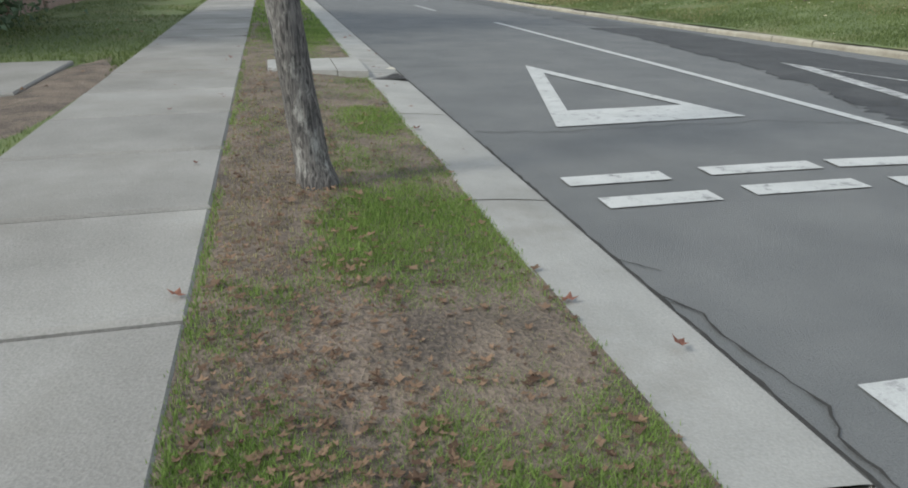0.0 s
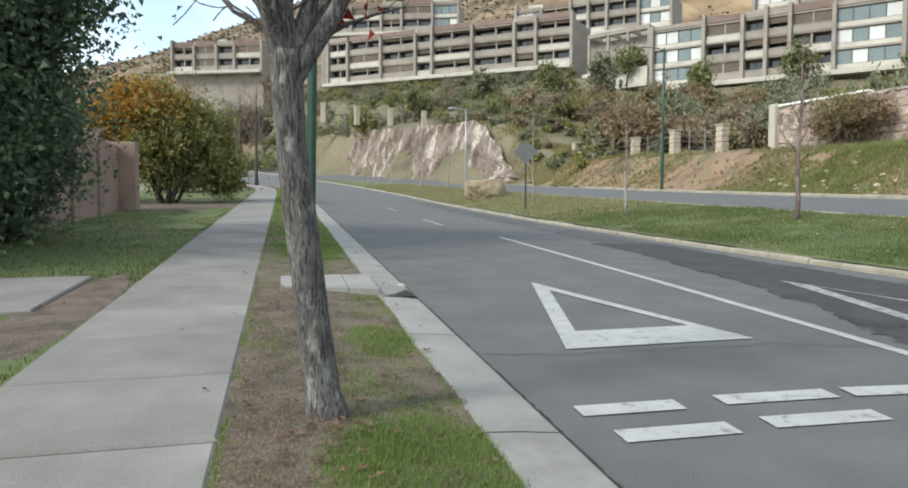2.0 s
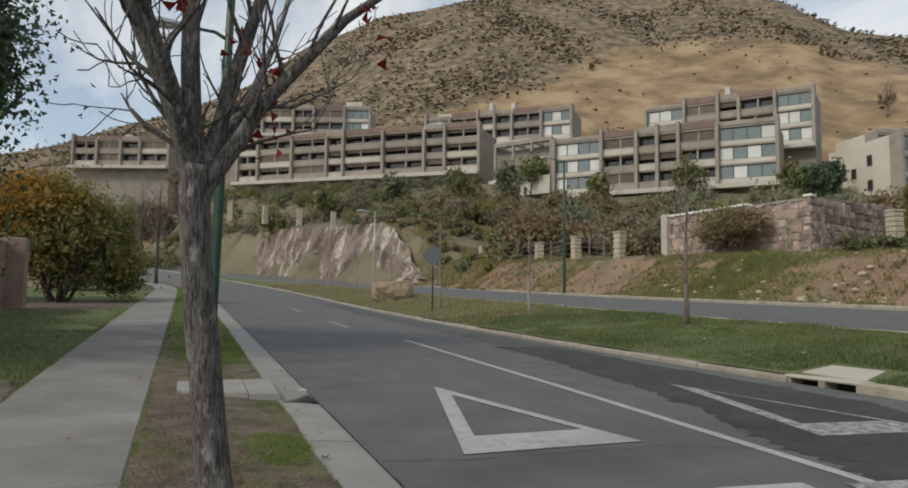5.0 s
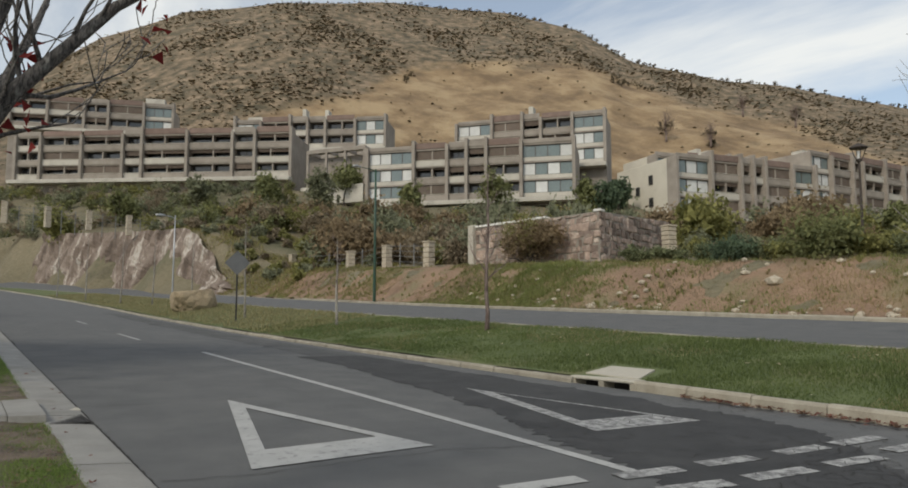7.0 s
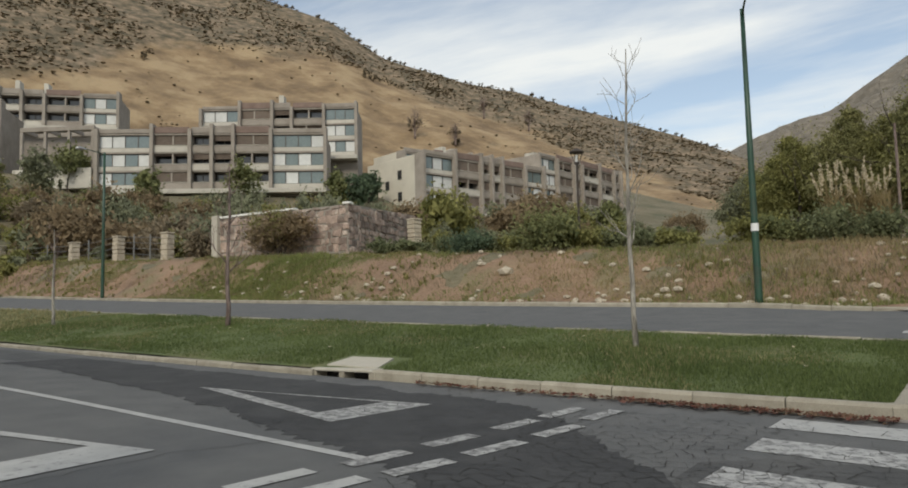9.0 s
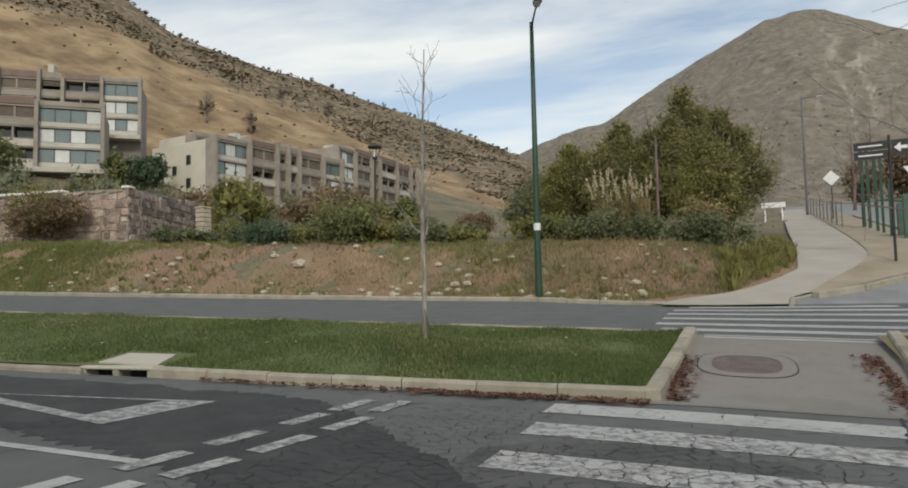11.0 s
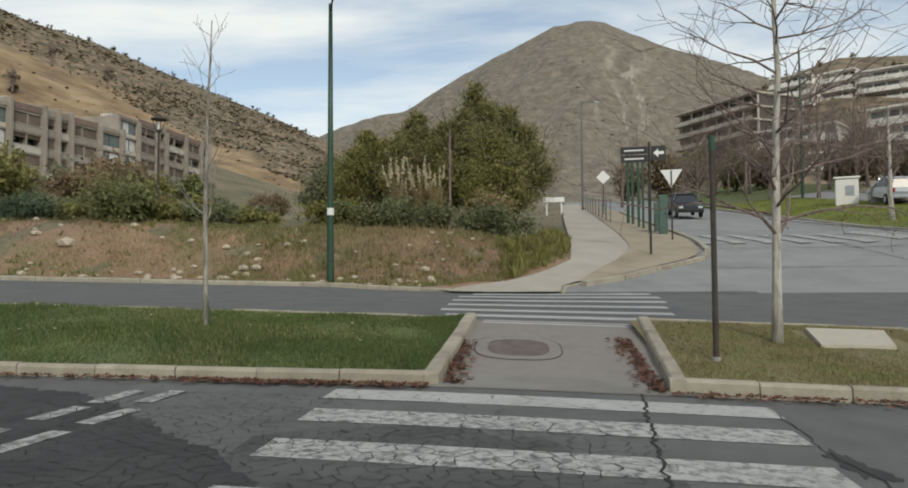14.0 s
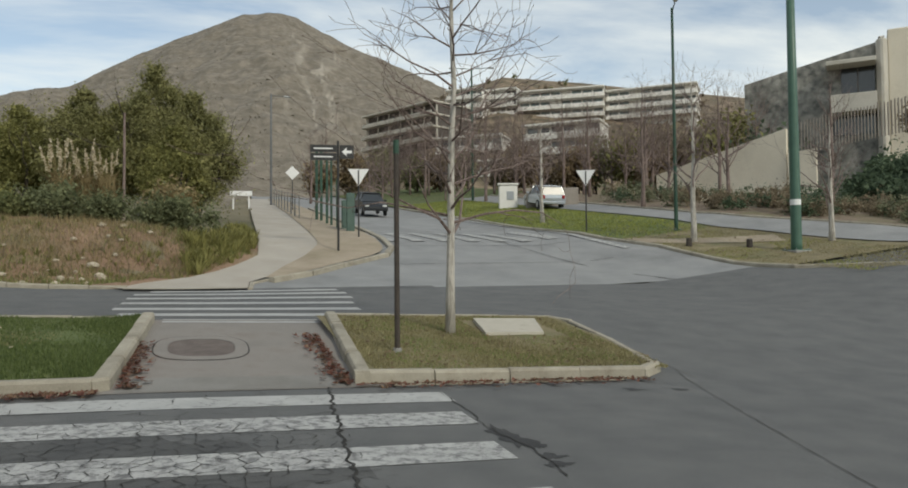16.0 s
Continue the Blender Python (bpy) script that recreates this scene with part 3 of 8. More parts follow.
for nm, a0, a1, dz, mt in (("joint", 0.812, 0.79, 0.012, M_CRACK), ("ring", 0.79, 0.57, 0.015, M_REFUGE), ("cover", 0.56, 0.01, 0.013, M_COVER)):
    mb = MB()
    disc(mb, 11.68, -0.62, a0 * 0.98, a0 * 0.82, a1 * 0.98, a1 * 0.82, dz)
    ob = mb.make(nm, mt)
    ob.parent = manhole
    ob.matrix_parent_inverse = Matrix.Translation((-11.68, 0.62, -H(11.68, -0.62)))

# zebra crossings
for i, (x, y0, y1) in enumerate(((8.72, 1.55, -3.35), (7.60, 1.5, -3.2), (6.33, 1.5, -3.05), (5.0, 1.5, -2.95), (3.6, 1.6, -2.9), (2.3, 1.84, -2.8))):
    w = 0.58
    mark("zebra_stripe", bar(x + 0.06, y0, x - 0.10, y1, w, 4), M_PAINT_WORN if i in (1, 2, 3) else M_PAINT_MID, "worn white crosswalk stripe on asphalt", group="near crosswalk stripes")
for x, y0, y1 in ((13.9, 0.0, -2.65), (15.0, 0.8, -3.9), (16.2, 1.0, -3.9), (17.6, 0.97, -4.05), (19.0, 0.98, -4.3), (20.3, 0.92, -4.4), (21.4, 0.6, -4.35)):
    mark("zebra_stripe", bar(x, y0, x, y1, 0.5, 3), M_PAINT, "white crosswalk stripe on the far carriageway", group="far crosswalk stripes")
for i in range(7):
    y = -8.4 - i * 1.3
    mark("zebra_stripe", bar(31.3, y - 0.1, 35.3, y + 0.35, 0.62, 6), M_PAINT_WORN, "faded white crosswalk stripe on the side street", group="side street crosswalk stripes", dz=0.03)
mark("edge_line", bar(27.5, -17.9, 44, -16.4, 0.35, 12), M_PAINT_WORN, "faded white edge line along the kerb", dz=0.03)
# give-way triangles
def give_way(name, outer, inner, material, label):
    """A painted triangle with its own inner corners."""
    e = group_at(name, *outer[1], H(*outer[1]), label, "road marking")
    L = lambda p, q, f: (p[0] + (q[0] - p[0]) * f, p[1] + (q[1] - p[1]) * f)
    for i in range(3):
        j = (i + 1) % 3
        polys = [[L(outer[i], outer[j], k / 4), L(outer[i], outer[j], (k + 1) / 4), L(inner[i], inner[j], (k + 1) / 4), L(inner[i], inner[j], k / 4)] for k in range(4)]
        mb = MB()
        for p in polys:
            n = len(mb.v)
            mb.v += [(x - e.location.x, y - e.location.y, H(x, y) + 0.009 - e.location.z) for x, y in p]
            mb.f.append((n, n + 1, n + 2, n + 3))
        mb.make("stroke", material, e)
    return e


give_way("give_way_triangle", ((3.55, 9.74), (2.54, 5.91), (4.38, 5.93)), ((3.545, 9.0), (2.9, 6.57), (4.1, 6.59)), M_PAINT_MID, "white painted give-way triangle on asphalt")
give_way("give_way_triangle", ((7.23, 9.38), (6.29, 5.62), (7.88, 5.44)), ((7.29, 8.75), (6.63, 6.2), (7.70, 6.07)), M_PAINT_FADED, "faded white give-way triangle on dark asphalt")
mark("lane_line", bar(5.46, 17.6, 5.40, 9.72, 0.13, 8) + bar(5.40, 9.72, 5.25, 4.15, 0.13, 6), M_PAINT, "long white line between the lanes")
mark("lane_dash", bar(4.95, 22.0, 4.92, 25.0, 0.12, 3), M_PAINT_WORN, "short white lane dash")
mark("lane_dash", bar(4.9, 31.0, 4.9, 34.0, 0.12, 3), M_PAINT_WORN, "short white lane dash")
DASHES = ((2.0, 4.35, 2.70, 4.33), (3.0, 4.35, 3.83, 4.31), (3.96, 4.31, 4.70, 4.22), (5.0, 4.10, 5.66, 4.0), (5.95, 4.0, 6.6, 3.9), (6.97, 3.88, 7.62, 3.8), (7.82, 3.8, 8.6, 3.73),
          (2.06, 3.88, 2.78, 3.86), (3.03, 3.89, 3.81, 3.85), (4.05, 3.82, 4.78, 3.70), (4.97, 3.62, 5.62, 3.48), (5.87, 3.47, 6.6, 3.36), (6.9, 3.35, 7.6, 3.25), (7.95, 3.34, 8.66, 3.28))
for i, (x0, y0, x1, y1) in enumerate(DASHES):
    mark("yield_dash", bar(x0, y0, x1, y1, 0.2), M_PAINT_MID if x0 < 4.9 else M_PAINT_FADED, "short white dash of the give-way line", group="give-way line dashes", dz=0.009)

# patched dark asphalt between the line and the median
PATCH_LEFT = ((7.1, 16.0), (7.0, 12.0), (6.46, 9.2), (6.2, 7.4), (5.75, 6.1), (5.5, 5.25), (5.42, 4.4), (4.95, 3.4), (4.4, 2.4), (4.1, 1.2))
PATCH_RIGHT = ((8.8, 16.0), (8.8, 12.0), (8.75, 9.2), (8.7, 7.4), (8.65, 6.1), (8.6, 5.2), (8.3, 4.2), (7.5, 3.2), (6.7, 2.4), (5.4, 1.2))
mb = MB()
N = 220
for i in range(N + 1):
    f = i / N * (len(PATCH_LEFT) - 1); k = min(int(f), len(PATCH_LEFT) - 2); f -= k
    a, b = Vector(PATCH_LEFT[k]).lerp(Vector(PATCH_LEFT[k + 1]), f), Vector(PATCH_RIGHT[k]).lerp(Vector(PATCH_RIGHT[k + 1]), f)
    a.x += 0.22 * noise.noise((i * 0.05, 1.0, 0)) + 0.14 * noise.noise((i * 0.31, 2.0, 0)) + random.uniform(-0.03, 0.03)
    b.x += 0.25 * noise.noise((i * 0.06, 3.0, 0)) + 0.16 * noise.noise((i * 0.33, 4.0, 0)) + random.uniform(-0.04, 0.04)
    for j in range(7):
        p = a.lerp(b, j / 6)
        mb.v.append((p.x, p.y, H(p.x, p.y) + 0.004))
for i in range(N):
    for j in range(6):
        q = i * 7 + j
        mb.f.append((q, q + 7, q + 8, q + 1))
tagged(mb.make("asphalt_patch", M_ASPHALT_DARK), "darker cracked asphalt patch by the median", "asphalt patch", kind="structure")
mb = MB()
N = 60
for i in range(N + 1):
    t = i / N; y = 1.7 - 3.5 * t
    w = 1.55 * max(0.05, math.sin(math.pi * min(1, t + 0.12))) ** 0.6
    for j in range(7):
        x = 5.9 + (j / 3 - 1) * w + (0.3 * noise.noise((t * 9, j // 6 * 5.0, 1)) + 0.14 * noise.noise((t * 34, j // 6 * 5.0, 2)) if j in (0, 6) else 0)
        mb.v.append((x, y, H(x, y) + 0.003))
for i in range(N):
    for j in range(6):
        q = i * 7 + j
        mb.f.append((q, q + 7, q + 8, q + 1))
tagged(mb.make("asphalt_patch", M_ASPHALT_WORN), "darker crazed asphalt under the crosswalk", "asphalt patch", kind="structure")
mb = MB()
for yy in steps(14, 45, 60):
    x0 = 7.6 + 0.5 * noise.noise((yy * 0.3, 1.0, 0)) + 0.25 * noise.noise((yy * 1.7, 2.0, 0))
    mb.v += [(x0, yy, H(x0, yy) + 0.004), (8.9, yy, H(8.9, yy) + 0.004)]
for i in range(60):
    mb.f.append((2 * i, 2 * i + 1, 2 * i + 3, 2 * i + 2))
tagged(mb.make("asphalt_patch", M_ASPHALT_WORN), "darker strip of asphalt beside the median kerb", "asphalt patch", kind="structure")


# cracks
def crack(mb, pts, w, dz=0.009, step=0.12, jag=0.03):
    out = []
    for (a, b) in zip(pts[:-1], pts[1:]):
        n = max(2, int((Vector(b) - Vector(a)).length / step))
        for i in range(n):
            p = Vector(a).lerp(Vector(b), i / n)
            out.append((p.x + random.uniform(-jag, jag), p.y + random.uniform(-jag, jag)))
    out.append(pts[-1])
    k = len(mb.v)
    for i, (x, yy) in enumerate(out):
        q = out[min(i + 1, len(out) - 1)]; r = out[max(i - 1, 0)]
        d = Vector((q[0] - r[0], q[1] - r[1]))
        d = d.normalized() if d.length else Vector((1, 0))
        ww = w * random.uniform(0.35, 1.0)
        for s in (-1, 1):
            X, Y = x - d.y * ww / 2 * s, yy + d.x * ww / 2 * s
            mb.v.append((X, Y, H(X, Y) + dz))
    for i in range(len(out) - 1):
        mb.f.append((k + 2 * i, k + 2 * i + 2, k + 2 * i + 3, k + 2 * i + 1))


mb = MB()
crack(mb, [(1.757, -8), (1.752, 20)], 0.026, jag=0.007, step=0.07)
crack(mb, [(1.755, 20), (1.75, 45)], 0.06, jag=0.02, step=0.4)
crack(mb, [(1.76, 2.66), (1.85, 2.45), (1.82, 2.26), (1.86, 1.97), (1.89, 1.76), (1.81, 1.61), (1.80, 1.4), (1.9, 0.9)], 0.016, step=0.05, jag=0.008)
crack(mb, [(1.77, 3.06), (1.90, 2.89)], 0.008, step=0.04, jag=0.005)
crack(mb, [(1.8, 5.9), (2.5, 5.75), (4.4, 5.7), (5.6, 5.2)], 0.012, jag=0.04)
crack(mb, [(1.8, 9.9), (3.0, 9.7), (4.0, 9.9)], 0.015)
crack(mb, [(9.45, -2.08), (9.1, -2.03), (7.6, -1.85), (6.5, -1.72), (5.6, -1.63), (3.6, -1.6), (2.0, -1.7)], 0.04, jag=0.03, step=0.07, dz=0.011)
crack(mb, [(9.9, -7.46), (8.05, -6.7), (5.5, -5.7), (3.0, -4.75)], 0.013, jag=0.008)
crack(mb, [(8.9, -3.35), (7.9, -3.3), (7.1, -3.2), (6.2, -3.3), (5.4, -3.2)], 0.02, jag=0.03)
crack(mb, [(21.6, -16), (26, -14.5), (34, -13.2)], 0.06, dz=0.03)
for sx in (26, 30, 36.5):
    crack(mb, [(sx, -7.4), (sx + 0.2, -16.4)], 0.05, dz=0.03, jag=0.01)
# crazed area
def crazed(x0, x1, y0, y1, cell, keep):
    """A net of cracks: the edges of an uneven honeycomb, so that three meet at each joint."""
    P = {}
    nx, ny = int((x1 - x0) / (cell * 0.866)), int((y1 - y0) / (cell * 1.5))
    def corner(i, j, lower):
        key = (i, j, lower)
        if key not in P:
            x = x0 + (i + 0.5 * (j % 2)) * cell * 1.732
            y = y0 + j * cell * 1.5 + (-0.5 if lower else 0.5) * cell
            P[key] = (x + random.uniform(-.42, .42) * cell, y + random.uniform(-.42, .42) * cell)
        return P[key]
    for j in range(ny + 1):
        for i in range(nx // 2 + 1):
            up = corner(i, j, False)
            k = i if j % 2 == 0 else i + 1
            links = [corner(i, j, True), corner(k, j + 1, True), corner(k - 1, j + 1, True)]
            e = ((up[0] - x0) / (x1 - x0) * 2 - 1) ** 2 + ((up[1] - y0) / (y1 - y0) * 2 - 1) ** 2
            field = 1.25 - 0.8 * e + 1.0 * noise.noise((up[0] * 1.1, up[1] * 1.1, 3.0))
            for q in links:
                if random.random() < keep * field:
                    crack(mb, [up, q], random.uniform(0.004, 0.015), step=cell * 0.45, jag=cell * 0.07, dz=0.011)


crazed(4.1, 7.8, -1.9, 1.6, 0.105, 0.95)
crazed(4.4, 8.6, 0.9, 3.6, 0.105, 0.95)
crazed(5.7, 9.2, 3.0, 7.8, 0.15, 0.55)
crazed(7.4, 9.3, -2.6, 1.4, 0.2, 0.35)
crazed(2.2, 4.6, -1.5, 1.2, 0.15, 0.5)
tagged(mb.make("pavement_cracks", M_CRACK), "dark branching cracks across the asphalt", "cracks", kind="stuff")

# stains left by oil on the near carriageway
mb = MB()
for (cx, cy, rx, ry) in ((6.85, -3.24, 0.22, 0.10), (6.55, -3.28, 0.30, 0.14), (6.32, -3.36, 0.14, 0.10), (5.92, -3.34, 0.10, 0.12), (5.7, -3.28, 0.09, 0.13), (8.7, -5.9, 0.10, 0.14), (8.6, -6.6, 0.08, 0.10)):
    k = len(mb.v)
    for i in range(20):
        a = 2 * math.pi * i / 20
        w = 1 + 0.7 * noise.noise((cx + math.cos(a) * 1.5, cy + math.sin(a) * 1.5, 7)) + 0.5 * noise.noise((cx + math.cos(a) * 6, cy + math.sin(a) * 6, 9))
        x, yy = cx + rx * w * math.cos(a), cy + ry * w * math.sin(a)
        mb.v.append((x, yy, H(x, yy) + 0.004))
    mb.f.append(tuple(range(k, k + 20)))
tagged(mb.make("oil_stain", M_ASPHALT_DARK), "dark oil stains on the asphalt", "stain", kind="stuff")


# ---- hills ----


def curve_at(table, a):
    for (a0, e0), (a1, e1) in zip(table[:-1], table[1:]):
        if a0 <= a <= a1:
            t = (a - a0) / (a1 - a0)
            return e0 + (e1 - e0) * t
    return table[0][1] if a < table[0][0] else table[-1][1]


def hill(name, ridge, r0, r1, base_el, mats, label, da=0.4, nr=46, amp=4.0, grass=None, gully=0.0, scree=None):
    """A hill standing round the valley: rises from r0 to its ridge at r1 and falls behind."""
    a0, a1 = ridge[0][0], ridge[-1][0]
    na = int((a1 - a0) / da)
    me = bpy.data.meshes.new(name)
    v, f, mi = [], [], []
    zbase = r0 * math.tan(radians(base_el))
    for j in range(nr + 7):
        s = j / nr
        for i in range(na + 1):
            az = a0 + (a1 - a0) * i / na
            rr = r1 * (1 + 0.06 * math.sin(az * 0.21))
            zr = rr * math.tan(radians(curve_at(ridge, az))) + 1.6
            r = r0 + (rr - r0) * s
            x, y = r * math.sin(radians(az)), r * math.cos(radians(az))
            if s <= 1:
                z = zbase + (zr - zbase) * (s ** 0.92)
            else:
                z = zr - (s - 1) * (rr - r0) * 0.5
            fade = min(1, s * 4) * (1 if s < 0.9 else max(0.25, (1.0 - s) * 7.5 + 0.25))
            z += amp * fade * (noise.noise((x / 70, y / 70, 1)) + 0.5 * noise.noise((x / 22, y / 22, 5)) + 0.12 * noise.noise((x / 9, y / 9, 9)))
            if gully:
                z -= gully * fade * max(0.0, noise.noise((az * 0.35, s * 0.7, 4.0))) * 2
            v.append((x, y, z))
    n = na + 1
    for j in range(nr + 6):
        for i in range(na):
            f.append((j * n + i, (j + 1) * n + i, (j + 1) * n + i + 1, j * n + i + 1))
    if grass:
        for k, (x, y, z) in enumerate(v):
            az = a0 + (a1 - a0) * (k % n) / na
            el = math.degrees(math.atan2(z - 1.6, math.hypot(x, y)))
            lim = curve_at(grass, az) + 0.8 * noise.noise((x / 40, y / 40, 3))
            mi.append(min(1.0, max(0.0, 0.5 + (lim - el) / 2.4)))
    if scree:
        # pale runs of loose stone down the face, wandering and forking
        for k, (x, y, z) in enumerate(v):
            az, t = a0 + (a1 - a0) * (k % n) / na, (k // n) / nr
            w = az + 1.3 * noise.noise((t * 5, az * 0.3, 2.0)) + 0.5 * noise.noise((t * 15, az * 0.9, 7.0))
            run = max(0.0, 1 - abs(noise.noise((w * 0.75, t * 0.9, 11.0))) * 7.0)
            near = max(0.0, 1 - abs(az - scree[0]) / scree[1]) * ease(0.15, 0.35, t) * (1 - ease(0.72, 0.92, t))
            mi.append(min(1.0, 0.12 + run * (0.12 + 0.95 * near)))
    me.from_pydata(v, [], f)
    me.materials.append(mats[0])
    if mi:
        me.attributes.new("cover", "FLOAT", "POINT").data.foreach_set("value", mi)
    me.polygons.foreach_set("use_smooth", [True] * len(f))
    me.update()
    ob = new(name, me)
    tagged(ob, label, "hill", kind="structure")
    return v, n, nr


def cover_mat(name, a, b, k=1.0, lo=0.8, hi=1.1):
    """Two land covers, mixed by the share of dry grass with a ragged border."""
    m = bpy.data.materials.new(name)
    m.use_nodes = True
    n, l = m.node_tree.nodes, m.node_tree.links
    bs = n["Principled BSDF"]
    bs.inputs["Roughness"].default_value = 0.97
    geo = n.new("ShaderNodeNewGeometry")
    def noi(scale, detail=6, flat=1.0):
        q = n.new("ShaderNodeTexNoise"); q.inputs["Scale"].default_value = scale * k; q.inputs["Detail"].default_value = detail; q.inputs["Roughness"].default_value = 0.62
        mp = n.new("ShaderNodeMapping"); mp.inputs["Scale"].default_value = (1, 1, flat)
        l.new(geo.outputs["Position"], mp.inputs[0]); l.new(mp.outputs[0], q.inputs["Vector"])
        return q.outputs["Fac"]
    def ramp(src, c):
        r = n.new("ShaderNodeValToRGB")
        while len(r.color_ramp.elements) < len(c):
            r.color_ramp.elements.new(0.5)
        for e, (p, col) in zip(r.color_ramp.elements, c):
            e.position, e.color = p, (*col, 1)
        l.new(src, r.inputs[0])
        return r.outputs[0]
    ca = ramp(noi(0.20, 9, 0.9), a)
    cb = ramp(noi(0.06, 9, 1.1), b)
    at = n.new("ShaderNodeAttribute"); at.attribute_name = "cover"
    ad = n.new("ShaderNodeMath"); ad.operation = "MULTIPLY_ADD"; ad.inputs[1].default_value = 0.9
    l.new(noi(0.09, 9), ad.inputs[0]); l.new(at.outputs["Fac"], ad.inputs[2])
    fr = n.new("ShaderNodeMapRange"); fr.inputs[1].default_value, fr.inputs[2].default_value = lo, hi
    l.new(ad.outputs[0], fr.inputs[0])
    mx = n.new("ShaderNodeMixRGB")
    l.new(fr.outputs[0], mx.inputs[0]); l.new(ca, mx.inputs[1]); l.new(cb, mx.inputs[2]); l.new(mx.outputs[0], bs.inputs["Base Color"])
    bp = n.new("ShaderNodeBump"); bp.inputs["Strength"].default_value = 0.7; bp.inputs["Distance"].default_value = 1.2 / k
    l.new(noi(0.4), bp.inputs["Height"]); l.new(bp.outputs[0], bs.inputs["Normal"])
    return m


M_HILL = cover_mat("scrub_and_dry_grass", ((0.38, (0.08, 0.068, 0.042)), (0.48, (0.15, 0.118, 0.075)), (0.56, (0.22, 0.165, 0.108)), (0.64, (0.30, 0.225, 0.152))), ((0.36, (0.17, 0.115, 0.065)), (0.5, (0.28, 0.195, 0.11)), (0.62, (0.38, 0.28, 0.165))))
RIDGE_1 = [(-40, 3), (-20, 7.5), (-12, 9.6), (-7.7, 11.0), (-4.7, 12.4), (-1.5, 13.4), (4.2, 16.2), (8.3, 19.2), (14, 21.8), (21.3, 23.2), (29.5, 23.8), (38.8, 23.0), (44.6, 21.5), (48.7, 19.0), (52.5, 17.9), (55.4, 17.0), (59.3, 16.2), (65.6, 14.2), (71.5, 12.1), (74.7, 10.7), (79, 8.5), (86, 5.5), (96, 3)]
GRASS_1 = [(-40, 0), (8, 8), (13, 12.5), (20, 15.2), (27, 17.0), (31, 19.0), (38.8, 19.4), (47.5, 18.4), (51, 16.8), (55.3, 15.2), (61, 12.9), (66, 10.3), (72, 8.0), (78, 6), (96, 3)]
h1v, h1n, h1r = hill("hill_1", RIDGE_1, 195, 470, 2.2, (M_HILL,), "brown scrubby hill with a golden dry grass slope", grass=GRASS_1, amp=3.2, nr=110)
M_MOUNTAIN = cover_mat("grey_stony_mountainside", ((0.36, (0.138, 0.12, 0.094)), (0.5, (0.178, 0.155, 0.123)), (0.64, (0.235, 0.205, 0.165))), ((0.35, (0.20, 0.18, 0.15)), (0.5, (0.27, 0.242, 0.20)), (0.65, (0.35, 0.315, 0.265))), k=0.45, lo=0.72, hi=1.25)
RIDGE_2 = [(60, 4), (68, 8.0), (74.8, 10.6), (77.1, 11.7), (81.7, 13.0), (86.2, 15.5), (89, 16.9), (93.4, 18.8), (95.2, 19.15), (97.3, 18.9), (99.3, 17.9), (102.2, 16.6), (106.7, 15.0), (108.5, 14.1), (113, 12.0), (122, 9), (140, 7)]
h2v, h2n, h2r = hill("hill_2", RIDGE_2, 420, 1250, 1.0, (M_MOUNTAIN,), "grey stony conical mountain", da=0.2, amp=13, gully=7, nr=90, scree=(98.8, 3.6))
RIDGE_3 = [(101, 5.0), (104, 9.5), (106, 12.0), (109, 13.6), (113.4, 14.7), (119.2, 14.1), (125.6, 13.1), (131, 12.2), (145, 10.5), (165, 8), (200, 5)]
h3v, h3n, h3r = hill("hill_3", RIDGE_3, 105, 330, 4.5, (M_HILL,), "brown hill with terraced houses", grass=[(101, 0), (104, 3), (125, 3), (135, 2)], amp=1.6, nr=80)


def clump(v, f, x, y, z, r, flat=0.75):
    """One rough faceted shrub."""
    k = len(v)
    for (a, b, c) in ((0, 0, 1), (1, 0, .25), (.3, .95, .3), (-.8, .6, .2), (-.8, -.6, .3), (.3, -.95, .2), (0, 0, -.3)):
        s = r * random.uniform(0.6, 1.3)
        v.append((x + a * s, y + b * s, z + c * s * flat))
    for i in range(1, 6):
        j = i % 5 + 1
        f.append((k, k + i, k + j)); f.append((k + 6, k + j, k + i))


M_SHRUB_FAR = leaf_mat("dry_green_scrub", (0.12, 0.098, 0.06), (0.27, 0.212, 0.135), 0.05)
M_SHRUB_GREY = leaf_mat("grey_scrub", (0.125, 0.112, 0.083), (0.235, 0.205, 0.16), 0.02)


def scatter_shrubs(name, hv, hn, hr, count, rmin, rmax, label, grass=None, smin=0.03, material=M_SHRUB_FAR):
    v, f = [], []
    while len(f) < count * 10:
        j, i = random.randrange(int(hr * smin), hr + 1), random.randrange(hn)
        x, y, z = hv[j * hn + i]
        x += random.uniform(-2, 2); y += random.uniform(-2, 2)
        el = math.degrees(math.atan2(z - 1.6, math.hypot(x, y)))
        az = math.degrees(math.atan2(x, y))
        p = 0.35 + noise.noise((x / 30, y / 30, 6)) * 0.9
        if grass and el < curve_at(grass, az) - 0.2:
            p = 0.010 + (0.22 if noise.noise((x / 55, y / 55, 16)) > 0.38 else 0)
        if j >= hr - 1:
            p += 0.05
        if random.random() < p:
            r = random.uniform(rmin, rmax) * (1.5 if random.random() < 0.06 else 1)
            clump(v, f, x, y, z + 0.1 * r, r)
    mb = MB(); mb.v, mb.f = v, f
    return mb.make(name, material, None, False, label, "shrubs", kind="stuff")


